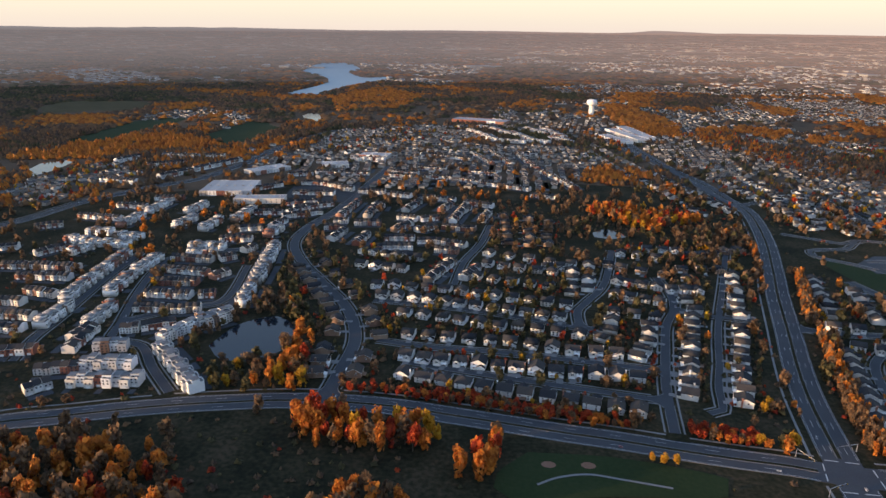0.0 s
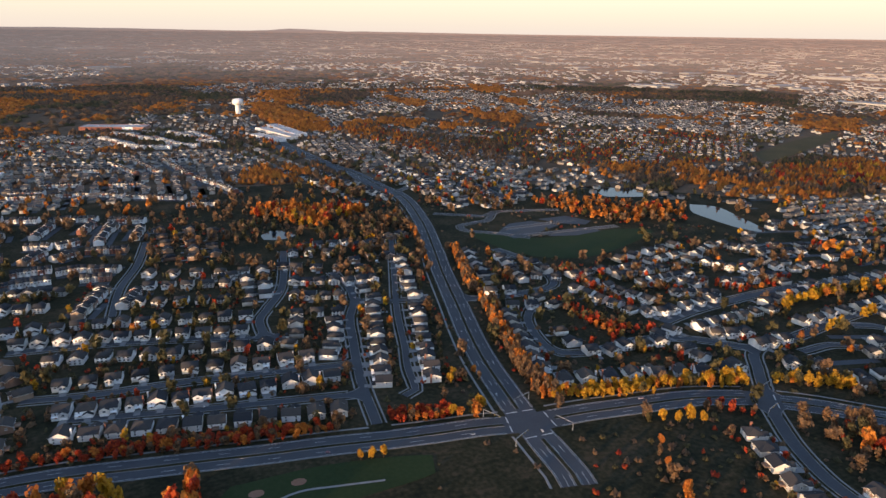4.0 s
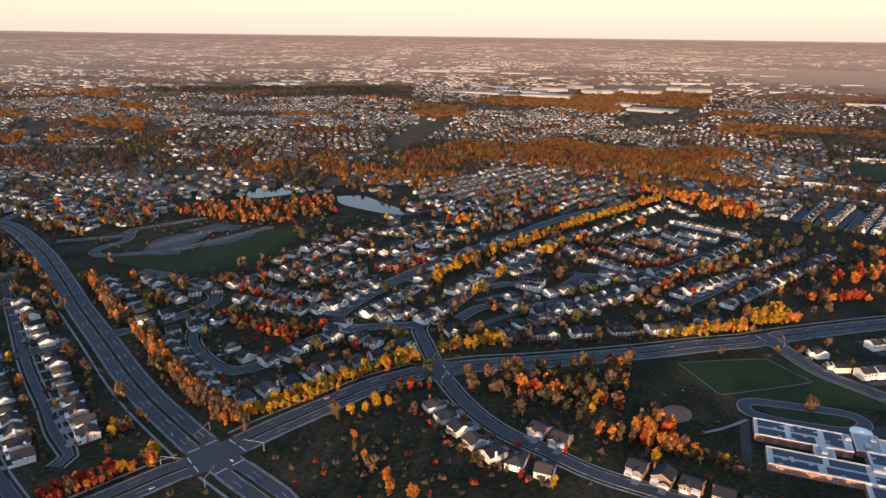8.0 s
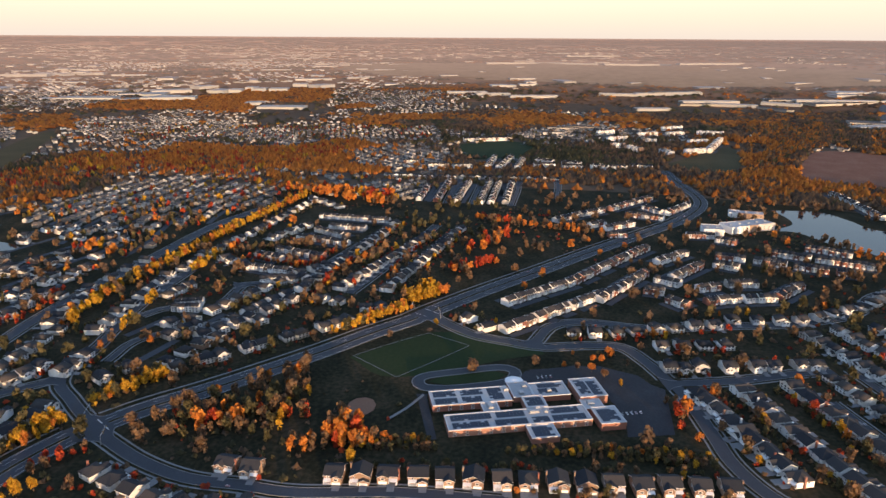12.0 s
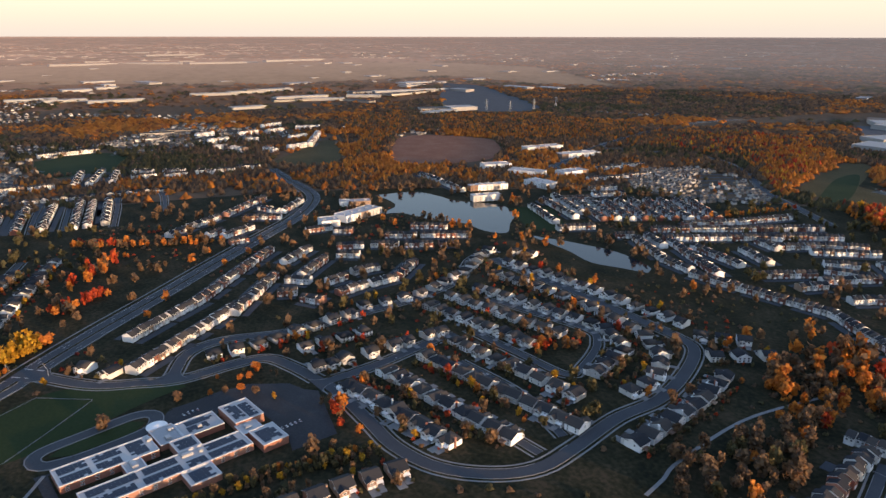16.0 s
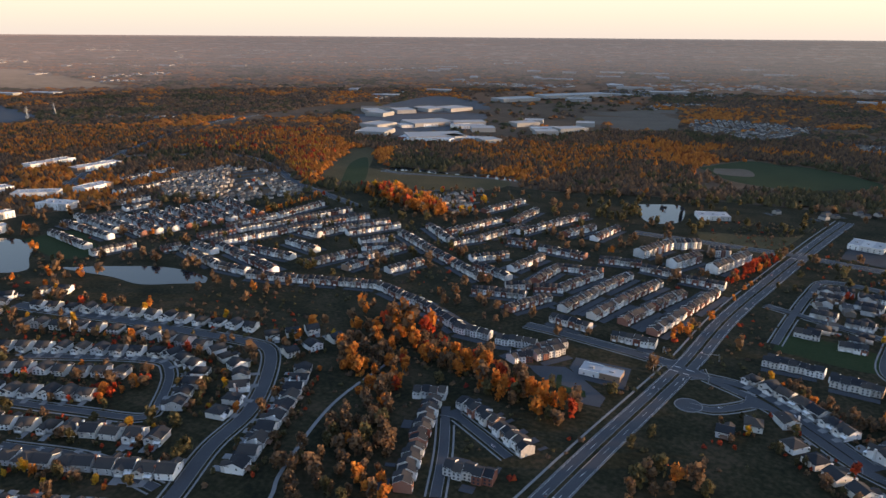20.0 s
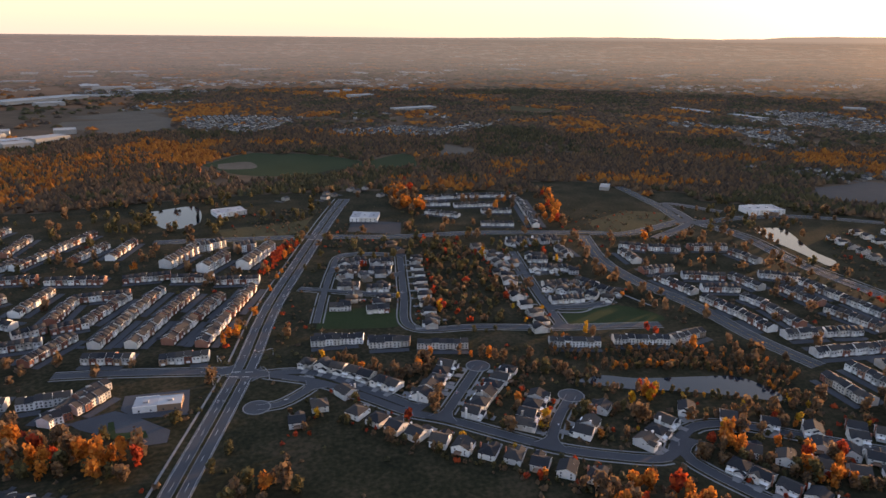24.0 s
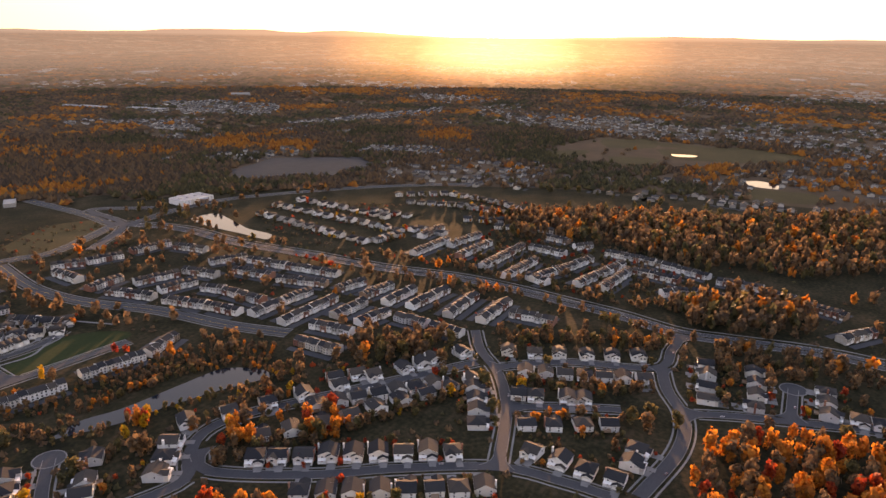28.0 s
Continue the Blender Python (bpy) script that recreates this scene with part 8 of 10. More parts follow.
terrace([(-342, 646), (-304, 648)], "flat", 11, 7.4, 0.1)
terrace([(-333, 622), (-304, 625)], "flat", 11, 7.4, 0.1)
terrace([(-278, 694), (-272, 727)], "flat", 11, 7.4, 0.1)
terrace([(-254, 656), (-245, 601)], "flat", 10, 8.5, 0)
terrace([(-244, 595), (-234, 546)], "flat", 10, 8.5, 0)
terrace([(-233, 540), (-226, 499)], "flat", 10, 8.5, 0)
terrace([(-227, 485), (-245, 463)], "flat", 10, 8.5, 0)
terrace([(-245, 459), (-258, 428)], "flat", 10, 8.5, 0)
terrace([(-251, 417), (-231, 397)], "flat", 10, 8.5, 0)
terrace([(-228, 394), (-199, 363)], "flat", 10, 8.5, 0)
terrace([(-528, 742), (-471, 735)], "pitched", 9.5, 6.4, 0.3)
terrace([(-512, 797), (-472, 794)], "pitched", 9.5, 6.4, 0.3)
terrace([(-485, 839), (-448, 845)], "pitched", 9.5, 6.4, 0.3)
terrace([(-342, 609), (-299, 608)], "pitched", 9.5, 6.4, 0.3)
terrace([(-333, 576), (-287, 571)], "pitched", 9.5, 6.4, 0.3)
terrace([(-323, 543), (-285, 546)], "pitched", 9.5, 6.4, 0.3)
terrace([(-317, 515), (-276, 515)], "pitched", 9.5, 6.4, 0.3)
terrace([(-309, 484), (-281, 485)], "pitched", 9.5, 6.4, 0.3)
terrace([(-278, 484), (-256, 491)], "pitched", 9.5, 6.4, 0.3)
terrace([(-284, 449), (-262, 461)], "pitched", 9.5, 6.4, 0.3)
terrace([(-488, 563), (-462, 565)], "pitched", 9.5, 6.4, 0.3)
terrace([(-461, 567), (-413, 567)], "pitched", 9.5, 6.4, 0.3)
terrace([(-454, 539), (-404, 542)], "pitched", 9.5, 6.4, 0.3)
terrace([(-422, 507), (-389, 501)], "pitched", 9.5, 6.4, 0.3)
terrace([(-427, 482), (-405, 482)], "pitched", 9.5, 6.4, 0.3)
terrace([(-406, 456), (-377, 456)], "pitched", 9.5, 6.4, 0.3)
terrace([(-387, 432), (-369, 433)], "pitched", 9.5, 6.4, 0.3)
terrace([(-359, 397), (-336, 402)], "pitched", 9.5, 6.4, 0.3)
terrace([(-548, 688), (-524, 704)], "pitched", 9.5, 6.4, 0.3)
terrace([(-482, 599), (-469, 624)], "pitched", 9.5, 6.4, 0.3)
terrace([(-322, 675), (-288, 680)], "pitched", 9.5, 6.4, 0.3)
terrace([(-329, 710), (-293, 725)], "pitched", 9.5, 6.4, 0.3)
terrace([(-328, 788), (-294, 793)], "pitched", 9.5, 6.4, 0.3)
terrace([(-530, 613), (-514, 619)], "pitched", 9.5, 6.4, 0.3)
terrace([(-316, 374), (-290, 383)], "pitched", 9.5, 6.4, 0.3)
terrace([(-305, 348), (-295, 360)], "pitched", 9.5, 6.4, 0.3)
terrace([(-271, 518), (-258, 522)], "pitched", 9.5, 6.4, 0.3)
terrace([(-279, 560), (-271, 577)], "pitched", 9.5, 6.4, 0.3)
terrace([(-294, 611), (-282, 622)], "pitched", 9.5, 6.4, 0.3)
terrace([(-297, 443), (-284, 447)], "pitched", 9.5, 6.4, 0.3)
terrace([(-285, 729), (-279, 760)], "pitched", 9.5, 6.4, 0.3)
terrace([(-288, 791), (-271, 823)], "pitched", 9.5, 6.4, 0.3)
terrace([(-306, 839), (-269, 854)], "pitched", 9.5, 6.4, 0.3)
terrace([(-313, 403), (-318, 442)], "pitched", 9.5, 6.4, 0.3)
terrace([(-323, 421), (-322, 444)], "pitched", 9.5, 6.4, 0.3)
terrace([(-281, 639), (-275, 655)], "pitched", 9.5, 6.4, 0.3)
terrace([(-444, 903), (-376, 914)], "big", 70, 9, 0.1, 0, "commercial_building")
terrace([(-377, 844), (-312, 855)], "big", 22, 9, 0.1, 0, "commercial_building")
terrace([(-428, 1018), (-388, 1073)], "big", 30, 8, 0.1, 0, "commercial_building")
terrace([(-333, 1097), (-292, 1110)], "big", 30, 8, 0.1, 0, "commercial_building")
terrace([(-291, 1200), (-239, 1197)], "big", 30, 8, 0.1, 0, "commercial_building")
# townhouse courts beyond the detached houses
terrace([(-229, 922), (-191, 921)], "pitched", 9.5, 6.4, 0.25)
terrace([(-186, 914), (-151, 903)], "pitched", 9.5, 6.4, 0.25)
terrace([(-141, 897), (-118, 898)], "pitched", 9.5, 6.4, 0.25)
terrace([(-114, 895), (-89, 889)], "pitched", 9.5, 6.4, 0.25)
terrace([(-76, 881), (-38, 863)], "pitched", 9.5, 6.4, 0.25)
terrace([(-220, 785), (-215, 866)], "pitched", 9.5, 6.4, 0.25)
terrace([(-187, 790), (-188, 854)], "pitched", 9.5, 6.4, 0.25)
terrace([(-147, 825), (-136, 875)], "pitched", 9.5, 6.4, 0.25)
terrace([(-102, 832), (-93, 869)], "pitched", 9.5, 6.4, 0.25)
terrace([(-82, 783), (-74, 860)], "pitched", 9.5, 6.4, 0.25)
terrace([(-48, 791), (-41, 836)], "pitched", 9.5, 6.4, 0.25)
terrace([(-221, 764), (-204, 766)], "pitched", 9.5, 6.4, 0.25)
terrace([(-195, 760), (-164, 765)], "pitched", 9.5, 6.4, 0.25)
terrace([(-149, 794), (-124, 787)], "pitched", 9.5, 6.4, 0.25)
terrace([(-121, 787), (-100, 796)], "pitched", 9.5, 6.4, 0.25)
terrace([(-91, 759), (-52, 753)], "pitched", 9.5, 6.4, 0.25)
terrace([(-225, 738), (-208, 741)], "pitched", 9.5, 6.4, 0.25)
terrace([(-204, 691), (-199, 730)], "pitched", 9.5, 6.4, 0.25)
terrace([(-173, 679), (-170, 718)], "pitched", 9.5, 6.4, 0.25)
terrace([(-144, 736), (-130, 770)], "pitched", 9.5, 6.4, 0.25)
terrace([(-119, 740), (-99, 758)], "pitched", 9.5, 6.4, 0.25)
terrace([(-148, 706), (-115, 709)], "pitched", 9.5, 6.4, 0.25)
terrace([(-111, 699), (-86, 703)], "pitched", 9.5, 6.4, 0.25)
terrace([(-83, 699), (-57, 690)], "pitched", 9.5, 6.4, 0.25)
terrace([(-149, 672), (-112, 678)], "pitched", 9.5, 6.4, 0.25)
terrace([(-88, 672), (-63, 670)], "pitched", 9.5, 6.4, 0.25)
terrace([(-83, 580), (-66, 638)], "pitched", 9.5, 6.4, 0.25)
terrace([(-51, 590), (-40, 624)], "pitched", 9.5, 6.4, 0.25)
terrace([(-180, 825), (-181, 849)], "pitched", 9.5, 6.4, 0.25)
terrace([(-78, 824), (-68, 855)], "pitched", 9.5, 6.4, 0.25)
terrace([(-208, 1065), (-165, 1054)], "pitched", 9.5, 6.4, 0.3)
terrace([(-157, 1037), (-108, 1033)], "pitched", 9.5, 6.4, 0.3)
terrace([(-177, 1105), (-126, 1098)], "pitched", 9.5, 6.4, 0.3)
terrace([(-207, 1038), (-164, 1032)], "pitched", 9.5, 6.4, 0.3)
terrace([(-95, 1026), (-64, 1006)], "pitched", 9.5, 6.4, 0.3)
terrace([(-62, 1003), (10, 971)], "pitched", 9.5, 6.4, 0.3)
terrace([(11, 936), (49, 925)], "pitched", 9.5, 6.4, 0.3)
terrace([(-88, 1086), (-42, 1075)], "pitched", 9.5, 6.4, 0.3)
terrace([(-150, 1218), (-91, 1193)], "pitched", 9.5, 6.4, 0.3)
terrace([(-186, 1218), (-159, 1228)], "pitched", 9.5, 6.4, 0.3)
terrace([(-89, 1247), (-54, 1162)], "pitched", 9.5, 6.4, 0.3)
terrace([(-67, 1301), (-21, 1157)], "pitched", 9.5, 6.4, 0.3)
terrace([(-13, 1272), (22, 1123)], "pitched", 9.5, 6.4, 0.3)
terrace([(-3, 1262), (22, 1272)], "pitched", 9.5, 6.4, 0.3)
terrace([(-327, 1045), (-289, 1038)], "pitched", 9.5, 6.4, 0.3)
terrace([(-287, 1038), (-241, 1046)], "pitched", 9.5, 6.4, 0.3)
terrace([(-324, 963), (-285, 962)], "pitched", 9.5, 6.4, 0.3)
terrace([(-282, 958), (-245, 938)], "pitched", 9.5, 6.4, 0.3)
terrace([(-316, 900), (-258, 903)], "pitched", 9.5, 6.4, 0.3)
terrace([(29, 1105), (62, 1031)], "pitched", 9.5, 6.4, 0.3)
terrace([(62, 1031), (76, 986)], "pitched", 9.5, 6.4, 0.3)
terrace([(-377, 912), (-349, 947)], "pitched", 9.5, 6.4, 0.3)
terrace([(-365, 1016), (-328, 1031)], "pitched", 9.5, 6.4, 0.3)
terrace([(-128, 1558), (-71, 1455)], "flat", 14, 7, 0.1)
terrace([(-79, 1596), (-30, 1504)], "flat", 14, 7, 0.1)
terrace([(-31, 1539), (14, 1431)], "flat", 14, 7, 0.1)
terrace([(-1, 1611), (48, 1519)], "flat", 14, 7, 0.1)
terrace([(38, 1608), (83, 1483)], "flat", 14, 7, 0.1)
terrace([(-58, 1417), (0, 1405)], "flat", 14, 7, 0.1)
terrace([(53, 1478), (94, 1422)], "flat", 14, 7, 0.1)
terrace([(-98, 1492), (-58, 1417)], "flat", 14, 7, 0.1)
terrace([(12, 1430), (48, 1406)], "flat", 14, 7, 0.1)
terrace([(-113, 1619), (-65, 1589)], "flat", 14, 7, 0.1)
terrace([(-178, 1743), (-46, 1701)], "big", 45, 9, 0.9, 0, "commercial_building")
terrace([(165, 1526), (207, 1430)], "big", 26, 8, 0.1, 0, "commercial_building")
terrace([(192, 1623), (243, 1459)], "big", 26, 8, 0.1, 0, "commercial_building")
terrace([(223, 1668), (260, 1494)], "big", 26, 8, 0.1, 0, "commercial_building")
# between the parkway and the lake
terrace([(621, 22), (647, 5)], "pitched", 9.5, 6.4, 0.3)
terrace([(650, 4), (677, -14)], "pitched", 9.5, 6.4, 0.3)
terrace([(680, -16), (710, -36)], "pitched", 9.5, 6.4, 0.3)
terrace([(713, -38), (741, -58)], "pitched", 9.5, 6.4, 0.3)
terrace([(577, 2), (606, -15)], "pitched", 9.5, 6.4, 0.3)
terrace([(607, -17), (657, -46)], "pitched", 9.5, 6.4, 0.3)
terrace([(691, -61), (729, -95)], "pitched", 9.5, 6.4, 0.3)
terrace([(646, -69), (690, -103)], "pitched", 9.5, 6.4, 0.3)
terrace([(641, -54), (628, -74)], "pitched", 9.5, 6.4, 0.3)
terrace([(610, -40), (606, -57)], "pitched", 9.5, 6.4, 0.3)
terrace([(590, -58), (574, -72)], "pitched", 9.5, 6.4, 0.3)
terrace([(620, -87), (628, -107)], "pitched", 9.5, 6.4, 0.3)
terrace([(637, -115), (642, -143)], "pitched", 9.5, 6.4, 0.3)
terrace([(588, -88), (601, -118)], "pitched", 9.5, 6.4, 0.3)
terrace([(600, -121), (607, -149)], "pitched", 9.5, 6.4, 0.3)
terrace([(609, -151), (644, -181)], "pitched", 9.5, 6.4, 0.3)
terrace([(724, -124), (716, -152)], "pitched", 9.5, 6.4, 0.3)
terrace([(716, -160), (703, -187)], "pitched", 9.5, 6.4, 0.3)
terrace([(702, -193), (691, -222)], "pitched", 9.5, 6.4, 0.3)
terrace([(690, -228), (685, -248)], "pitched", 9.5, 6.4, 0.3)
terrace([(696, -117), (685, -138)], "pitched", 9.5, 6.4, 0.3)
terrace([(786, -138), (775, -157)], "pitched", 9.5, 6.4, 0.3)
terrace([(798, -108), (799, -139)], "pitched", 9.5, 6.4, 0.3)
terrace([(744, -185), (729, -218)], "pitched", 9.5, 6.4, 0.3)
terrace([(729, -222), (709, -275)], "pitched", 9.5, 6.4, 0.3)
terrace([(768, -225), (749, -265)], "pitched", 9.5, 6.4, 0.3)
terrace([(909, -31), (987, -93)], "pitched", 9.5, 6.4, 0.3)
terrace([(837, 39), (869, 11)], "pitched", 9.5, 6.4, 0.3)
terrace([(873, 8), (900, -23)], "pitched", 9.5, 6.4, 0.3)
terrace([(930, -78), (899, -97)], "pitched", 9.5, 6.4, 0.3)
terrace([(897, -100), (952, -137)], "pitched", 9.5, 6.4, 0.3)
terrace([(888, -50), (870, -94)], "pitched", 9.5, 6.4, 0.3)
terrace([(821, -2), (835, -20)], "pitched", 9.5, 6.4, 0.3)
terrace([(811, -18), (839, -54)], "pitched", 9.5, 6.4, 0.3)
terrace([(784, -21), (787, -42)], "pitched", 9.5, 6.4, 0.3)
terrace([(828, -157), (858, -212)], "big", 22, 11, 0, 0, "commercial_building")
terrace([(817, -129), (817, -151)], "big", 22, 11, 0, 0, "commercial_building")
terrace([(910, -179), (903, -219)], "big", 16, 8, 0, 0, "commercial_building")
terrace([(1255, 72), (1236, 42)], "pitched", 10, 9, 0)
terrace([(1237, 27), (1226, -6)], "pitched", 10, 9, 0)
terrace([(1215, -23), (1199, -50)], "pitched", 10, 9, 0)
terrace([(1212, -54), (1205, -82)], "pitched", 10, 9, 0)
terrace([(1227, -88), (1221, -126)], "pitched", 10, 9, 0)
terrace([(1631, 67), (1635, 19)], "pitched", 10, 8, 0)
terrace([(1720, 56), (1723, -15)], "pitched", 10, 8, 0)
terrace([(1761, 14), (1749, -54)], "pitched", 10, 8, 0)
terrace([(1650, -57), (1673, -96)], "flat", 12, 10, 0)
terrace([(1553, -73), (1569, -116)], "flat", 12, 10, 0)
terrace([(1440, -104), (1403, -128)], "flat", 12, 10, 0)
terrace([(1466, -74), (1457, -101)], "flat", 12, 10, 0)
terrace([(1642, -147), (1665, -191)], "flat", 12, 10, 0)
terrace([(1548, -150), (1534, -173)], "flat", 12, 10, 0)
terrace([(1757, -217), (1786, -266)], "flat", 12, 10, 0)
terrace([(1653, -211), (1680, -252)], "flat", 12, 10, 0)
terrace([(1703, -287), (1691, -345)], "flat", 12, 10, 0)
terrace([(1538, -240), (1560, -281)], "flat", 12, 10, 0)
terrace([(1423, -257), (1597, -318)], "flat", 12, 10, 0)
terrace([(1405, -210), (1427, -250)], "flat", 12, 10, 0)
terrace([(1408, -167), (1371, -181)], "flat", 12, 10, 0)
# shops and the dense quarter beyond the lake
terrace([(1070, -472), (1065, -521)], "big", 24, 11, 0, 0, "commercial_building")
terrace([(1018, -497), (972, -534)], "big", 24, 11, 0, 0, "commercial_building")
terrace([(1111, -651), (1108, -733)], "big", 24, 11, 0, 0, "commercial_building")
terrace([(963, -557), (968, -607)], "big", 24, 11, 0, 0, "commercial_building")
terrace([(933, -483), (889, -496)], "big", 24, 11, 0, 0, "commercial_building")
terrace([(1204, -631), (1205, -713)], "big", 24, 11, 0, 0, "commercial_building")
terrace([(925, -377), (918, -435)], "big", 14, 11, 0, 0, "commercial_building")
terrace([(864, -352), (859, -393)], "big", 14, 11, 0, 0, "commercial_building")
terrace([(1062, -355), (991, -362)], "pitched", 9.5, 6.4, 0.1)
terrace([(986, -362), (919, -365)], "pitched", 9.5, 6.4, 0.1)
terrace([(984, -642), (986, -692)], "pitched", 9.5, 6.4, 0.1)
terrace([(992, -704), (987, -745)], "pitched", 9.5, 6.4, 0.1)
terrace([(918, -579), (909, -638)], "pitched", 9.5, 6.4, 0.1)
terrace([(912, -642), (918, -699)], "pitched", 9.5, 6.4, 0.1)
terrace([(820, -455), (808, -508)], "pitched", 9.5, 6.4, 0.1)
terrace([(822, -520), (814, -569)], "pitched", 9.5, 6.4, 0.1)
terrace([(857, -539), (849, -582)], "pitched", 9.5, 6.4, 0.1)
terrace([(801, -409), (715, -392)], "pitched", 9.5, 6.4, 0.1)
terrace([(828, -443), (725, -428)], "pitched", 9.5, 6.4, 0.1)
terrace([(844, -471), (741, -447)], "pitched", 9.5, 6.4, 0.1)
terrace([(693, -379), (680, -423)], "pitched", 9.5, 6.4, 0.1)
terrace([(804, -480), (702, -454)], "pitched", 9.5, 6.4, 0.5)
terrace([(797, -498), (696, -470)], "pitched", 9.5, 6.4, 0.5)
terrace([(791, -516), (689, -486)], "pitched", 9.5, 6.4, 0.5)
terrace([(783, -534), (683, -502)], "pitched", 9.5, 6.4, 0.5)
terrace([(776, -552), (676, -518)], "pitched", 9.5, 6.4, 0.5)
terrace([(769, -571), (669, -535)], "pitched", 9.5, 6.4, 0.5)
terrace([(762, -589), (662, -551)], "pitched", 9.5, 6.4, 0.5)
terrace([(755, -608), (655, -568)], "pitched", 9.5, 6.4, 0.5)
terrace([(747, -626), (649, -584)], "pitched", 9.5, 6.4, 0.5)
terrace([(648, -526), (630, -588)], "pitched", 9.5, 6.4, 0.25)
terrace([(629, -591), (621, -672)], "pitched", 9.5, 6.4, 0.25)
terrace([(644, -477), (626, -516)], "pitched", 9.5, 6.4, 0.25)
terrace([(627, -520), (598, -589)], "pitched", 9.5, 6.4, 0.25)
terrace([(597, -592), (569, -664)], "pitched", 9.5, 6.4, 0.25)
terrace([(610, -465), (595, -499)], "pitched", 9.5, 6.4, 0.25)
terrace([(596, -502), (581, -534)], "pitched", 9.5, 6.4, 0.25)
terrace([(580, -536), (561, -592)], "pitched", 9.5, 6.4, 0.25)
terrace([(560, -594), (531, -648)], "pitched", 9.5, 6.4, 0.25)
terrace([(573, -570), (554, -584)], "pitched", 9.5, 6.4, 0.25)
terrace([(561, -553), (529, -548)], "pitched", 9.5, 6.4, 0.25)
terrace([(536, -550), (522, -590)], "pitched", 9.5, 6.4, 0.25)
terrace([(523, -593), (494, -639)], "pitched", 9.5, 6.4, 0.25)
terrace([(509, -571), (473, -628)], "pitched", 9.5, 6.4, 0.25)
terrace([(476, -549), (451, -580)], "pitched", 9.5, 6.4, 0.25)
terrace([(462, -533), (429, -555)], "pitched", 9.5, 6.4, 0.25)
terrace([(573, -474), (503, -471)], "pitched", 9.5, 6.4, 0.25)
terrace([(545, -514), (496, -501)], "pitched", 9.5, 6.4, 0.25)
terrace([(477, -463), (457, -515)], "pitched", 9.5, 6.4, 0.25)
terrace([(438, -468), (432, -496)], "pitched", 9.5, 6.4, 0.25)
terrace([(442, -502), (424, -557)], "pitched", 9.5, 6.4, 0.25)
terrace([(398, -482), (382, -523)], "pitched", 9.5, 6.4, 0.25)
terrace([(623, -438), (554, -416)], "pitched", 9.5, 6.4, 0.25)
terrace([(552, -415), (512, -415)], "pitched", 9.5, 6.4, 0.25)
terrace([(599, -465), (506, -436)], "pitched", 9.5, 6.4, 0.25)
terrace([(559, -451), (491, -430)], "pitched", 9.5, 6.4, 0.25)
terrace([(506, -409), (457, -422)], "pitched", 9.5, 6.4, 0.25)
terrace([(456, -422), (419, -434)], "pitched", 9.5, 6.4, 0.25)
terrace([(418, -434), (381, -445)], "pitched", 9.5, 6.4, 0.25)
terrace([(380, -444), (349, -432)], "pitched", 9.5, 6.4, 0.25)
terrace([(347, -432), (319, -422)], "pitched", 9.5, 6.4, 0.25)
terrace([(318, -421), (274, -395)], "pitched", 9.5, 6.4, 0.25)
terrace([(627, -457), (585, -444)], "pitched", 9.5, 6.4, 0.25)
terrace([(641, -424), (632, -442)], "pitched", 9.5, 6.4, 0.25)
# the quarter beside the highway
terrace([(454, -603), (390, -559)], "pitched", 9.5, 6.4, 0.35)
terrace([(388, -558), (355, -538)], "pitched", 9.5, 6.4, 0.35)
terrace([(350, -534), (306, -506)], "pitched", 9.5, 6.4, 0.35)
terrace([(441, -645), (391, -602)], "pitched", 9.5, 6.4, 0.35)
terrace([(387, -594), (365, -627)], "pitched", 9.5, 6.4, 0.35)
terrace([(365, -630), (341, -694)], "pitched", 9.5, 6.4, 0.35)
terrace([(409, -631), (379, -709)], "pitched", 9.5, 6.4, 0.35)
terrace([(415, -741), (391, -818)], "pitched", 9.5, 6.4, 0.35)
terrace([(362, -715), (356, -779)], "pitched", 9.5, 6.4, 0.35)
terrace([(337, -669), (317, -719)], "pitched", 9.5, 6.4, 0.35)
terrace([(317, -722), (292, -786)], "pitched", 9.5, 6.4, 0.35)
terrace([(254, -686), (242, -744)], "pitched", 9.5, 6.4, 0.35)
terrace([(334, -633), (304, -633)], "pitched", 9.5, 6.4, 0.35)
terrace([(294, -625), (242, -618)], "pitched", 9.5, 6.4, 0.35)
terrace([(288, -687), (267, -735)], "pitched", 9.5, 6.4, 0.35)
terrace([(344, -555), (315, -585)], "pitched", 9.5, 6.4, 0.35)
terrace([(330, -541), (286, -520)], "pitched", 9.5, 6.4, 0.35)
terrace([(295, -544), (282, -597)], "pitched", 9.5, 6.4, 0.35)
terrace([(262, -522), (256, -573)], "pitched", 9.5, 6.4, 0.35)
terrace([(281, -499), (261, -511)], "pitched", 9.5, 6.4, 0.35)
terrace([(257, -507), (232, -516)], "pitched", 9.5, 6.4, 0.35)
terrace([(235, -517), (215, -572)], "pitched", 9.5, 6.4, 0.35)
terrace([(256, -573), (213, -577)], "pitched", 9.5, 6.4, 0.35)
terrace([(303, -476), (256, -485)], "pitched", 9.5, 6.4, 0.35)
terrace([(258, -449), (237, -491)], "pitched", 9.5, 6.4, 0.35)
terrace([(218, -470), (205, -521)], "pitched", 9.5, 6.4, 0.35)
terrace([(205, -524), (189, -582)], "pitched", 9.5, 6.4, 0.35)
terrace([(192, -466), (178, -515)], "pitched", 9.5, 6.4, 0.35)
terrace([(178, -518), (160, -574)], "pitched", 9.5, 6.4, 0.35)
terrace([(167, -467), (153, -509)], "pitched", 9.5, 6.4, 0.35)
terrace([(152, -512), (136, -557)], "pitched", 9.5, 6.4, 0.35)
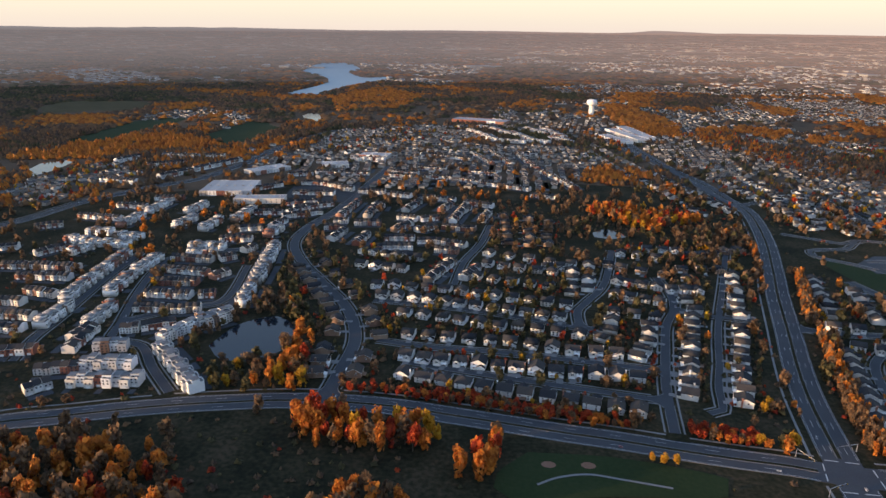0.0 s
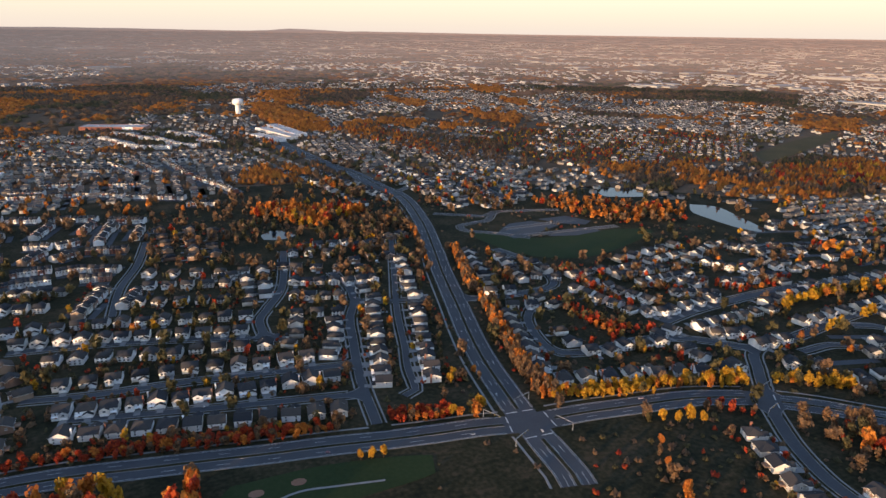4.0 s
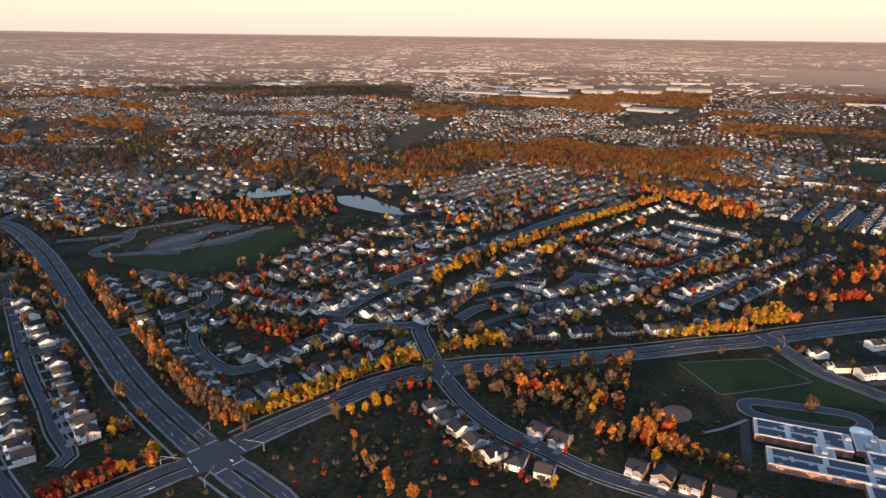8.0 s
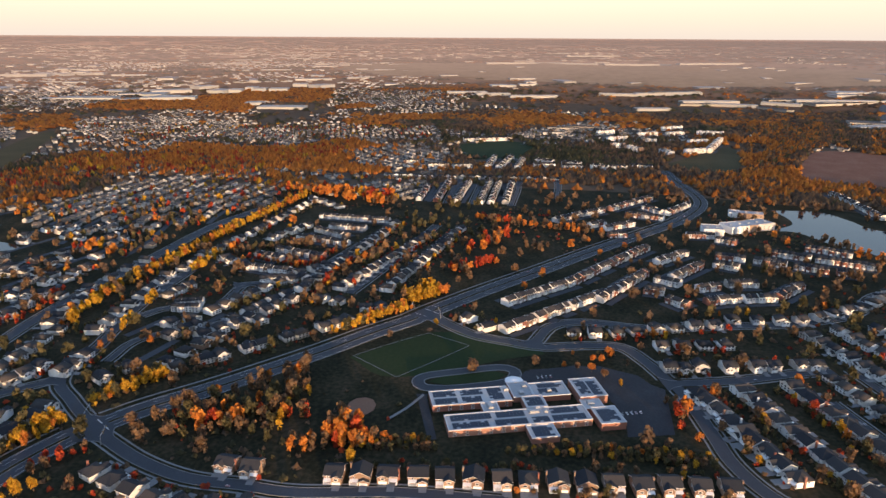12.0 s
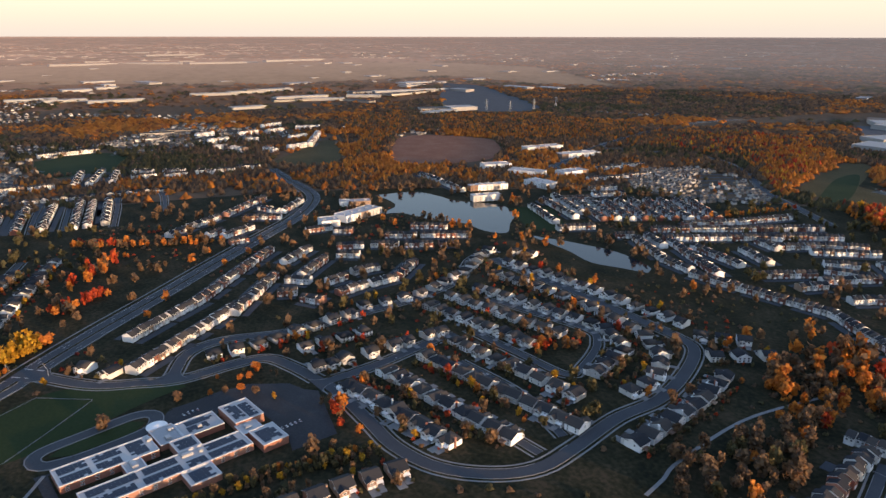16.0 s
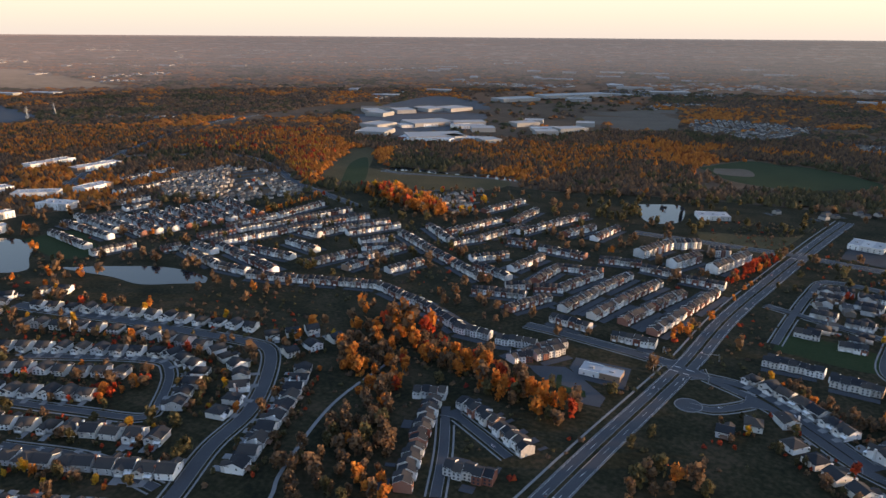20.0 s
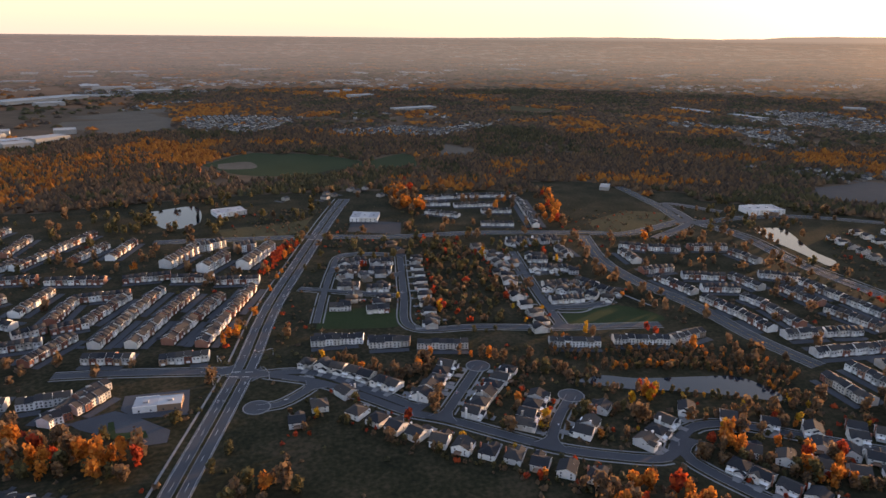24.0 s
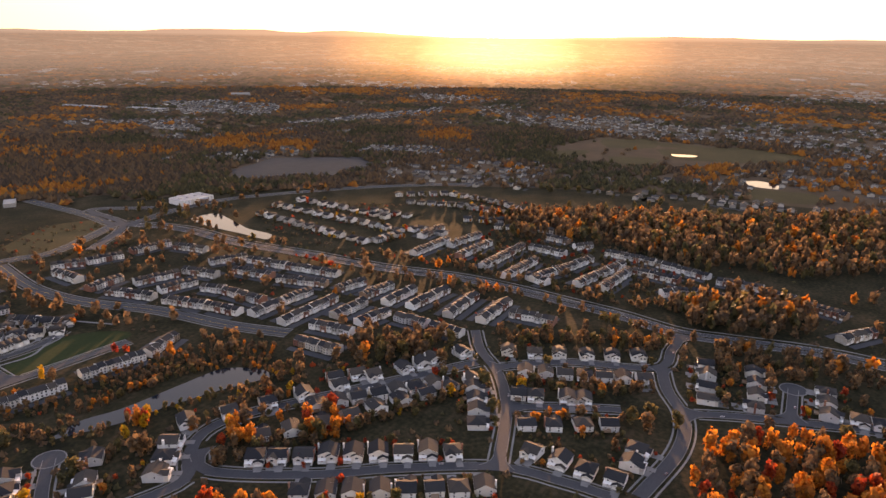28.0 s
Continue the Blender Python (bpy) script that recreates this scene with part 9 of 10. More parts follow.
terrace([(142, -458), (128, -510)], "pitched", 9.5, 6.4, 0.35)
terrace([(127, -513), (110, -575)], "pitched", 9.5, 6.4, 0.35)
terrace([(219, -450), (186, -443)], "pitched", 9.5, 6.4, 0.35)
terrace([(167, -438), (134, -438)], "pitched", 9.5, 6.4, 0.35)
terrace([(227, -617), (186, -621)], "pitched", 9.5, 6.4, 0.35)
terrace([(183, -612), (146, -606)], "pitched", 9.5, 6.4, 0.35)
terrace([(144, -598), (104, -594)], "pitched", 9.5, 6.4, 0.35)
terrace([(221, -367), (207, -374)], "pitched", 9.5, 6.4, 0.35)
terrace([(207, -376), (193, -397)], "pitched", 9.5, 6.4, 0.35)
terrace([(278, -394), (248, -393)], "pitched", 9.5, 6.4, 0)
terrace([(242, -390), (212, -395)], "pitched", 9.5, 6.4, 0)
terrace([(195, -650), (173, -704)], "pitched", 13, 10, 0.1)
terrace([(169, -703), (146, -719)], "pitched", 13, 10, 0.1)
terrace([(159, -631), (140, -669)], "pitched", 13, 10, 0.1)
terrace([(132, -695), (113, -702)], "pitched", 13, 10, 0.1)
terrace([(122, -634), (96, -696)], "pitched", 13, 10, 0.1)
# the western estate
terrace([(-279, -635), (-303, -618)], "pitched", 9.5, 6.4, 0.25)
terrace([(-305, -619), (-337, -609)], "pitched", 9.5, 6.4, 0.25)
terrace([(-272, -614), (-270, -576)], "pitched", 9.5, 6.4, 0.25)
terrace([(-349, -612), (-390, -604)], "pitched", 9.5, 6.4, 0.25)
terrace([(-387, -590), (-394, -552)], "pitched", 9.5, 6.4, 0.25)
terrace([(-260, -549), (-294, -552)], "pitched", 9.5, 6.4, 0.25)
terrace([(-267, -531), (-279, -485)], "pitched", 9.5, 6.4, 0.25)
terrace([(-292, -530), (-330, -517)], "pitched", 9.5, 6.4, 0.25)
terrace([(-291, -495), (-324, -486)], "pitched", 9.5, 6.4, 0.25)
terrace([(-340, -520), (-346, -483)], "pitched", 9.5, 6.4, 0.25)
terrace([(-280, -473), (-289, -433)], "pitched", 9.5, 6.4, 0.25)
terrace([(-290, -432), (-293, -399)], "pitched", 9.5, 6.4, 0.25)
terrace([(-317, -469), (-322, -448)], "pitched", 9.5, 6.4, 0.25)
terrace([(-322, -446), (-321, -401)], "pitched", 9.5, 6.4, 0.25)
terrace([(-368, -519), (-400, -501)], "pitched", 9.5, 6.4, 0.25)
terrace([(-396, -492), (-400, -447)], "pitched", 9.5, 6.4, 0.25)
terrace([(-401, -446), (-408, -390)], "pitched", 9.5, 6.4, 0.25)
terrace([(-366, -481), (-371, -438)], "pitched", 9.5, 6.4, 0.25)
terrace([(-369, -429), (-382, -382)], "pitched", 9.5, 6.4, 0.25)
terrace([(-295, -389), (-327, -387)], "pitched", 9.5, 6.4, 0.25)
terrace([(-329, -387), (-360, -383)], "pitched", 9.5, 6.4, 0.25)
terrace([(-295, -357), (-358, -354)], "pitched", 9.5, 6.4, 0.25)
terrace([(-376, -366), (-406, -358)], "pitched", 9.5, 6.4, 0.25)
terrace([(-375, -337), (-410, -332)], "pitched", 9.5, 6.4, 0.25)
terrace([(-372, -312), (-413, -309)], "pitched", 9.5, 6.4, 0.25)
terrace([(-327, -330), (-365, -328)], "pitched", 9.5, 6.4, 0.25)
terrace([(-326, -306), (-358, -299)], "pitched", 9.5, 6.4, 0.25)
terrace([(-306, -334), (-310, -298)], "pitched", 9.5, 6.4, 0.25)
terrace([(-353, -287), (-353, -258)], "pitched", 9.5, 6.4, 0.25)
terrace([(-352, -254), (-351, -226)], "pitched", 9.5, 6.4, 0.25)
terrace([(-376, -290), (-428, -284)], "pitched", 9.5, 6.4, 0.25)
terrace([(-377, -254), (-428, -256)], "pitched", 9.5, 6.4, 0.25)
terrace([(-381, -226), (-431, -226)], "pitched", 9.5, 6.4, 0.25)
terrace([(-409, -212), (-411, -174)], "pitched", 9.5, 6.4, 0.25)
terrace([(-277, -324), (-279, -286)], "pitched", 9.5, 6.4, 0.25)


terrace([(-500, -366), (-563, -361)], "pitched", 9.5, 6.4, 0.1)
terrace([(-545, -349), (-599, -340)], "pitched", 9.5, 6.4, 0.1)
terrace([(-517, -322), (-577, -317)], "pitched", 9.5, 6.4, 0.1)
terrace([(-501, -286), (-586, -281)], "pitched", 9.5, 6.4, 0.1)
terrace([(-486, -255), (-548, -250)], "pitched", 9.5, 6.4, 0.1)
terrace([(-492, -230), (-534, -219)], "pitched", 9.5, 6.4, 0.1)
terrace([(-525, -218), (-582, -204)], "pitched", 9.5, 6.4, 0.1)
terrace([(-588, -272), (-583, -231)], "pitched", 9.5, 6.4, 0.1)
terrace([(-633, -270), (-627, -243)], "pitched", 9.5, 6.4, 0.1)
terrace([(-612, -232), (-627, -217)], "pitched", 9.5, 6.4, 0.1)
terrace([(-570, -156), (-562, -111)], "pitched", 9.5, 6.4, 0.1)
terrace([(-503, -167), (-566, -160)], "pitched", 9.5, 6.4, 0.1)
terrace([(-541, -95), (-539, -65)], "pitched", 9.5, 6.4, 0.1)
terrace([(-500, -236), (-492, -214)], "pitched", 9.5, 6.4, 0.1)
terrace([(-557, -393), (-604, -393)], "pitched", 9.5, 6.4, 0.1)


terrace([(256, -292), (236, -298)], "pitched", 10.5, 6.4, 0.3, 1.6)
terrace([(240, -288), (225, -241)], "pitched", 10.5, 6.4, 0.3, 1.6)
terrace([(224, -238), (212, -203)], "pitched", 10.5, 6.4, 0.3, 1.6)
terrace([(223, -295), (193, -281)], "pitched", 10.5, 6.4, 0.3, 1.6)
terrace([(191, -279), (167, -264)], "pitched", 10.5, 6.4, 0.3, 1.6)
terrace([(201, -230), (174, -233)], "pitched", 10.5, 6.4, 0.3, 1.6)


# ---- detached houses ----
row(12, [(-73, 403), (75, 376)])
row(13, [(-76, 431), (-28, 425), (16, 422), (80, 420)])
row(11, [(-80, 466), (-46, 464), (-3, 463), (40, 455), (71, 454)])
row(10, [(-90, 505), (-44, 496), (-13, 488), (0, 492), (47, 481)])
row(12, [(-116, 541), (-71, 535), (-25, 526), (34, 514)])
row(12, [(-125, 565), (-78, 564), (-19, 552), (40, 541)])
row(5, [(-39, 598), (27, 582)])
row(5, [(-31, 636), (32, 620)])
row(5, [(-31, 669), (50, 647)])
row(4, [(66, 645), (61, 583)])
row(5, [(-21, 818), (-13, 712)], "brown")
row(5, [(9, 809), (10, 706)], "brown")
row(4, [(31, 798), (29, 710)], "brown")
row(3, [(102, 688), (136, 679)])
row(4, [(97, 643), (154, 623)], "brown")
row(4, [(89, 605), (122, 594)])
row(4, [(84, 570), (119, 558)])
row(3, [(78, 532), (110, 525)])
row(3, [(75, 512), (71, 494), (63, 478)])
row(5, [(101, 507), (98, 484), (85, 451)])
row(2, [(142, 567), (144, 543)])
row(10, [(139, 527), (128, 477), (111, 401)])
row(6, [(199, 634), (178, 538)])
row(9, [(172, 511), (154, 443), (143, 396)])
row(9, [(-211, 600), (-180, 550), (-155, 508), (-141, 484), (-139, 463)], "brown")
row(3, [(-136, 431), (-131, 397)], "brown")
row(3, [(-204, 641), (-172, 589)], "brown")
row(2, [(-154, 561), (-138, 538)], "brown")
row(3, [(-118, 503), (-102, 462)], "brown")
row(2, [(-105, 424), (-105, 401)], "brown")
row(6, [(-159, 658), (-101, 644)])
row(4, [(-153, 618), (-110, 609)])
row(3, [(-70, 643), (-79, 599)])
row(6, [(268, 632), (254, 549)])
row(5, [(294, 606), (285, 542)])
row(2, [(244, 525), (262, 521)])
row(2, [(247, 489), (263, 484)])
row(2, [(275, 497), (282, 480)])
row(7, [(234, 473), (223, 424), (214, 382)])
row(2, [(258, 430), (255, 411)])
row(1, [(261, 395)])
row(8, [(221, 363), (257, 356), (292, 348), (330, 336)])
row(3, [(290, 392), (318, 389)])
row(2, [(327, 373), (328, 359)])
row(5, [(302, 546), (322, 534), (370, 542)])
row(5, [(318, 504), (333, 447)])
row(5, [(343, 515), (363, 460)])
row(4, [(333, 439), (367, 435)])
row(7, [(377, 534), (414, 542), (481, 557)])
row(5, [(385, 500), (438, 503)])
row(5, [(527, 571), (451, 526)])
row(5, [(542, 568), (559, 515)])
row(6, [(481, 524), (512, 473)])
row(5, [(442, 486), (474, 462)])
row(4, [(396, 467), (427, 454)])
row(6, [(365, 401), (444, 409)])
row(5, [(453, 421), (516, 434)])
row(4, [(530, 441), (613, 439)])
row(3, [(384, 361), (408, 361)])
row(5, [(375, 520), (427, 524)])
row(6, [(424, 511), (425, 453)])
row(6, [(341, 530), (356, 467)])
row(5, [(316, 579), (320, 533)])
row(5, [(405, 560), (489, 583)])
row(5, [(572, 555), (548, 479)])
row(4, [(511, 504), (509, 456)])
row(4, [(368, 436), (417, 445)])
row(3, [(253, 437), (255, 405)])
row(4, [(275, 388), (304, 391)])
row(3, [(313, 395), (340, 403)])
row(3, [(340, 396), (320, 360)])
row(4, [(321, 342), (351, 338)])
row(3, [(367, 387), (391, 379)])
row(5, [(168, 692), (227, 716)], "brown")
row(4, [(117, 706), (161, 707)])
row(5, [(155, 646), (189, 649)], "brown")
row(5, [(87, 650), (135, 638)], "brown")
row(4, [(134, 589), (167, 590)])
row(4, [(50, 625), (45, 569)])
row(3, [(26, 637), (50, 640)])
row(3, [(382, 329), (397, 321)])
row(14, [(403, 289), (499, 199)])
row(2, [(527, 192), (530, 180)])
row(5, [(478, 281), (536, 258)])
row(2, [(539, 234), (535, 219)])
row(14, [(561, 259), (746, 231)])
row(17, [(574, 184), (781, 146)])
row(5, [(500, 312), (557, 291)])
row(5, [(487, 287), (544, 267)])
row(3, [(471, 282), (487, 266)])
row(2, [(455, 297), (467, 289)])
row(3, [(451, 321), (472, 312)])
row(4, [(565, 292), (591, 267)])
row(4, [(600, 275), (642, 250)])
row(6, [(673, 235), (789, 226)])
row(5, [(707, 344), (763, 325)])
row(4, [(631, 364), (610, 330)])
row(6, [(640, 389), (737, 373)])
row(4, [(900, 366), (859, 317)])
row(3, [(549, 359), (527, 365)])
row(16, [(571, 226), (754, 177)])
row(16, [(594, 390), (887, 361)])
row(9, [(449, 381), (590, 395)])
row(7, [(288, 270), (279, 246), (268, 211), (274, 185)])
row(2, [(306, 206), (306, 192)], "brown")
row(15, [(308, 149), (313, 106), (318, 49), (328, -48)], "brown")
row(9, [(424, -52), (342, -85)])
row(10, [(433, -79), (331, -118)])
row(12, [(444, -113), (326, -159)])
row(9, [(458, -142), (357, -178)])
row(9, [(529, -151), (435, -190)])
row(9, [(542, -177), (441, -219)])
row(16, [(549, -208), (436, -258), (398, -250), (376, -208)])
row(18, [(581, -239), (492, -271), (417, -277), (377, -264), (353, -237), (348, -214)])
row(14, [(604, -268), (519, -296), (418, -319)])
row(3, [(394, -315), (374, -337)])
row(3, [(363, -298), (348, -333)])
row(10, [(336, -281), (319, -246), (308, -212), (298, -179)])
row(11, [(458, -39), (479, -138)])
row(4, [(492, -38), (501, -85)])
row(8, [(507, 24), (510, -8), (539, -84)])
row(12, [(554, -102), (555, -147), (598, -215), (649, -267)])
row(2, [(634, -292), (618, -301)])
row(2, [(520, 105), (505, 90)])
row(4, [(22, -624), (25, -529)])
row(4, [(-9, -621), (-4, -526)])
row(9, [(-48, -617), (-34, -472)])
row(2, [(32, -519), (3, -516)])
row(12, [(-121, -657), (-130, -591), (-117, -514), (-121, -451)])
row(5, [(-162, -665), (-216, -664)])
row(5, [(-168, -618), (-206, -605)])
row(5, [(-159, -574), (-194, -563)])
row(5, [(-153, -521), (-195, -489)])
row(4, [(-179, -525), (-211, -501)])
row(7, [(66, -414), (34, -393), (12, -370)])
row(5, [(-4, -353), (-28, -391)])
row(6, [(-29, -327), (-67, -375)])
row(5, [(-56, -308), (-80, -346)])
row(4, [(-87, -292), (-109, -316)])
row(3, [(-117, -276), (-141, -294)])
row(1, [(61, -354)])
row(1, [(74, -337)])
row(11, [(39, -341), (5, -306), (-38, -278), (-76, -252)])
row(9, [(-160, -304), (-202, -277), (-325, -212)])
row(9, [(-171, -256), (-203, -233), (-292, -186)])
row(6, [(-344, -184), (-385, -101)])
row(7, [(-321, -160), (-353, -89)])
row(6, [(-291, -151), (-311, -106)])
row(4, [(-260, -133), (-286, -91)])
row(4, [(-238, -119), (-237, -73)])
row(2, [(-269, -70), (-255, -70)])
row(4, [(-283, -180), (-247, -158)])
row(7, [(-247, -265), (-319, -207)])
row(8, [(-213, -251), (-285, -197)])
row(9, [(-155, -245), (-215, -157)])
row(8, [(-145, -204), (-196, -127)])
row(4, [(-397, -57), (-348, -48)])
row(4, [(-401, -27), (-353, -20)])
row(3, [(-397, 17), (-365, 19)])
row(2, [(-369, 36), (-370, 46)])
row(7, [(68, -417), (40, -402), (10, -370)])
row(3, [(81, -341), (43, -366)])
row(4, [(38, -345), (16, -321)])
row(24, [(1078, 300), (1096, 32)])
row(8, [(484, 951), (474, 894), (445, 845), (411, 818), (372, 807)])
row(9, [(350, 999), (327, 835)])
row(8, [(386, 1008), (348, 826)])
row(10, [(135, 1394), (194, 1136)])
row(8, [(123, 1311), (163, 1103)])
row(8, [(235, 1370), (266, 1158)])
row(14, [(208, 1111), (262, 887)])
row(10, [(183, 1063), (222, 864)])
row(16, [(294, 1116), (320, 965), (339, 819)])
row(14, [(334, 1114), (364, 966), (382, 889)])
row(9, [(407, 972), (402, 834)])
row(9, [(420, 1128), (437, 1001), (444, 916)])
row(8, [(297, 1241), (339, 1115)])
row(8, [(576, 1431), (639, 1358)])
row(8, [(579, 2037), (608, 1677)])
row(8, [(332, 1693), (438, 1820)])
row(8, [(14, -1661), (-187, -1590)])
row(14, [(-270, -1693), (-384, -1607), (-527, -1830)])
row(10, [(-226, -1603), (-341, -1551)])
row(12, [(-1139, -1138), (-1367, -1120)])
row(10, [(-1051, -1036), (-1222, -1002)])
row(14, [(-993, -803), (-1129, -621)])
row(2, [(305, 211), (305, 194)], "brown")
row(6, [(-52, -631), (-44, -538)])
row(5, [(-31, -504), (-31, -462)])
row(2, [(-33, -685), (-37, -658)], "brown")
row(5, [(-126, -662), (-142, -596)])
row(9, [(-121, -573), (-114, -437)])


row(11, [(-537, -616), (-523, -533), (-509, -436)])
row(12, [(-582, -629), (-574, -550), (-571, -475), (-565, -429)])
row(9, [(-622, -624), (-618, -549), (-608, -477)])
row(9, [(-507, -429), (-588, -414), (-582, -380)])
row(14, [(-720, -530), (-766, -476), (-757, -394), (-733, -344)])
row(10, [(-692, -492), (-713, -427), (-708, -369)])
row(8, [(-644, -336), (-662, -271)])
row(5, [(-653, -385), (-668, -348)])
row(8, [(-619, -580), (-628, -510), (-628, -457)])


# ---- houses between the streets ----
infill([(626, 613), (701, 634), (741, 553), (669, 492), (545, 475), (445, 458)], -10, 44, 15)
infill([(405, 352), (482, 362), (512, 305), (457, 274), (392, 309)], -17, 42, 15)


# ---- woods and tree rows ----
stand([(75, 327), (81, 326), (87, 324)], "gold", 4.5, 5.5, 1.0, False)
grove("ember", 8, [(-250, 209), (-139, 224), (-160, 267), (-185, 296), (-225, 304), (-266, 304), (-319, 283)], 9, 13, 0.2)
grove("orange", 7.5, [(-128, 327), (-107, 316), (-78, 315), (-48, 316), (-35, 324), (-41, 340), (-88, 346), (-129, 345)], 9, 14, 0.25)
grove("orange", 7.5, [(-34, 291), (-19, 289), (-6, 313), (-8, 335), (-20, 326)], 9, 14, 0.2)
grove("ember", 8, [(-91, 248), (-40, 255), (-54, 286), (-87, 282)], 9, 12, 0.1)
grove("orange", 8, [(-168, 372), (-161, 404), (-164, 449), (-160, 480), (-145, 437), (-136, 395), (-127, 374)], 8, 11, 0.2)
grove("olive", 9, [(-200, 367), (-197, 403), (-179, 410), (-164, 412), (-167, 368)], 8, 9, 0)
grove("orange", 9, [(79, 847), (121, 790), (156, 771), (172, 801), (214, 811), (216, 839), (123, 890), (88, 884)], 9, 11, 0.02)
grove("brown", 11, [(164, 770), (214, 811), (259, 817), (247, 731), (229, 707), (171, 723)], 8, 9, 0)
grove("brush", 11, [(115, 719), (153, 759), (224, 710), (202, 620), (147, 639), (106, 686)], 7, 8, 0.02)
grove("brush", 10, [(53, 741), (65, 842), (82, 807), (73, 731), (115, 719), (104, 678)], 6, 6, 0)
grove("wild", 11, [(344, 275), (369, 251), (428, 200), (388, 187), (344, 207), (332, 253)], 8, 11, 0.05)
grove("orange", 9, [(326, 162), (359, 163), (355, 145), (339, 139)], 9, 12, 0.1)
grove("orange", 8, [(337, 242), (360, 233), (350, 215), (334, 221)], 8, 11, 0.1)
grove("ember", 8, [(335, 165), (350, 163), (347, 142), (334, 139)], 9, 12, 0.1)
grove("brush", 9, [(345, 268), (390, 202), (366, 179), (333, 193), (319, 246)], 6, 8, 0.1)
grove("ember", 9, [(352, -406), (297, -386), (263, -359), (227, -349), (192, -334), (159, -324), (156, -307), (184, -302), (221, -318), (266, -329), (311, -358)], 10, 13, 0.1)
grove("brown", 9, [(256, -166), (288, -193), (282, -225), (273, -289), (247, -257), (213, -189)], 9, 10, 0)
grove("brown", 9, [(117, -246), (114, -268), (102, -292), (66, -274)], 9, 11, 0.02)
grove("ember", 9, [(340, -319), (334, -395), (275, -315), (266, -285), (277, -263)], 9, 10, 0)
grove("brush", 9, [(-64, -702), (-107, -704), (-117, -606), (-89, -438), (-40, -448), (-54, -578)], 6, 5, 0)
grove("ember", 9, [(-242, -41), (-299, -39), (-327, 2), (-343, 49), (-345, 83), (-276, 76), (-208, -35)], 9, 12, 0.1)
grove("ember", 9, [(-57, -231), (-77, -245), (-111, -238), (-131, -211), (-122, -187), (-49, -217)], 9, 12, 0.1)
grove("brown", 10, [(-748, -271), (-812, -139), (-967, 63), (-692, 57), (-629, -12), (-633, -99), (-660, -194)], 9, 12, 0)
grove("brown", 10, [(-635, -331), (-615, -288), (-631, -234), (-634, -200), (-590, -88), (-831, -138), (-767, -286), (-671, -387)], 9, 12, 0)
grove("brush", 9, [(-484, -306), (-617, -289), (-613, -201), (-576, -85), (-493, -68), (-477, -151), (-482, -225)], 5, 4, 0)
grove("brush", 9, [(-479, -411), (-484, -306), (-627, -293), (-635, -331), (-490, -348), (-500, -405)], 5, 4, 0)
grove("brown", 9, [(-502, -108), (-562, -62), (-570, 1), (-491, 5), (-453, -75)], 9, 12, 0.05)
grove("brown", 9, [(-275, -288), (-304, -285), (-321, -267), (-365, -227), (-327, -221), (-275, -254)], 9, 11, 0.05)
grove("orange", 9, [(-152, -274), (-169, -289), (-175, -269), (-158, -252)], 9, 11, 0.1)
grove("orange", 9, [(-178, -246), (-193, -251), (-210, -223), (-195, -219)], 8, 10, 0.1)
grove("gold", 9, [(-124, -314), (-135, -330), (-153, -328), (-143, -312)], 8, 10, 0.1)
grove("orange", 12, [(903, 878), (1164, 910), (1232, 705), (1412, 451), (1324, 414), (1112, 498), (1020, 526), (1025, 704), (860, 774)], 12, 12, 0)
grove("orange", 12, [(1020, 526), (982, 415), (932, 258), (881, 244), (901, 320), (952, 455)], 11, 12, 0)
grove("brown", 13, [(1862, -404), (1974, -625), (1805, -901), (1446, -1107), (1256, -920), (1325, -725), (1638, -576), (1225, -306), (1188, -265), (1554, -436)], 12, 12, 0)
grove("orange", 13, [(1189, -867), (1241, -1224), (1050, -1256), (715, -775), (955, -971)], 12, 12, 0)
grove("orange", 12, [(648, -788), (612, -826), (456, -725), (474, -687)], 11, 12, 0)
grove("orange", 11, [(682, 131), (746, 120), (774, 90), (719, 93)], 9, 12, 0)
grove("ember", 10, [(444, 822), (521, 795), (626, 726), (574, 663), (487, 681), (441, 784)], 8, 8, 0)
grove("brown", 11, [(-666, 1068), (-527, 1158), (-492, 1125), (-598, 985)], 9, 11, 0)
grove("brown", 13, [(822, -1183), (394, -1375), (147, -1084), (231, -1084), (504, -1037)], 11, 12, 0)
grove("ember", 11, [(639, -777), (569, -774), (456, -724), (448, -686), (583, -737)], 9, 12, 0)
grove("orange", 8, [(628, 546), (662, 555), (647, 495), (627, 475), (615, 508)], 8, 9, 0)
grove("ember", 11, [(866, 819), (967, 905), (1018, 815), (936, 764), (859, 759)], 10, 11, 0)
grove("gold", 7, [(561, 174), (590, 144), (572, 136), (550, 162)], 8, 9, 0.05)
grove("brown", 8, [(444, 340), (457, 312), (453, 287), (437, 314), (435, 339)], 7, 8, 0)
grove("ember", 11, [(148, 1545), (223, 1390), (264, 1085), (256, 1174), (195, 1271)], 9, 10, 0)
grove("ember", 12, [(311, 1575), (475, 1650), (486, 1213), (452, 1169), (399, 1368)], 10, 10, 0)
grove("brown", 12, [(439, 1516), (636, 1291), (544, 1090), (449, 1115)], 10, 10, 0)
grove("brown", 12, [(187, 1031), (204, 1083), (246, 935), (217, 871)], 10, 10, 0)
grove("brown", 10, [(395, 1009), (434, 851), (400, 777), (362, 782)], 8, 9, 0)
grove("orange", 12, [(976, -962), (1023, -1167), (920, -1118), (772, -863), (709, -762), (835, -854)], 11, 12, 0)
grove("brown", 13, [(1435, -887), (1252, -1050), (1235, -1276), (1003, -1024), (1165, -818)], 11, 12, 0)
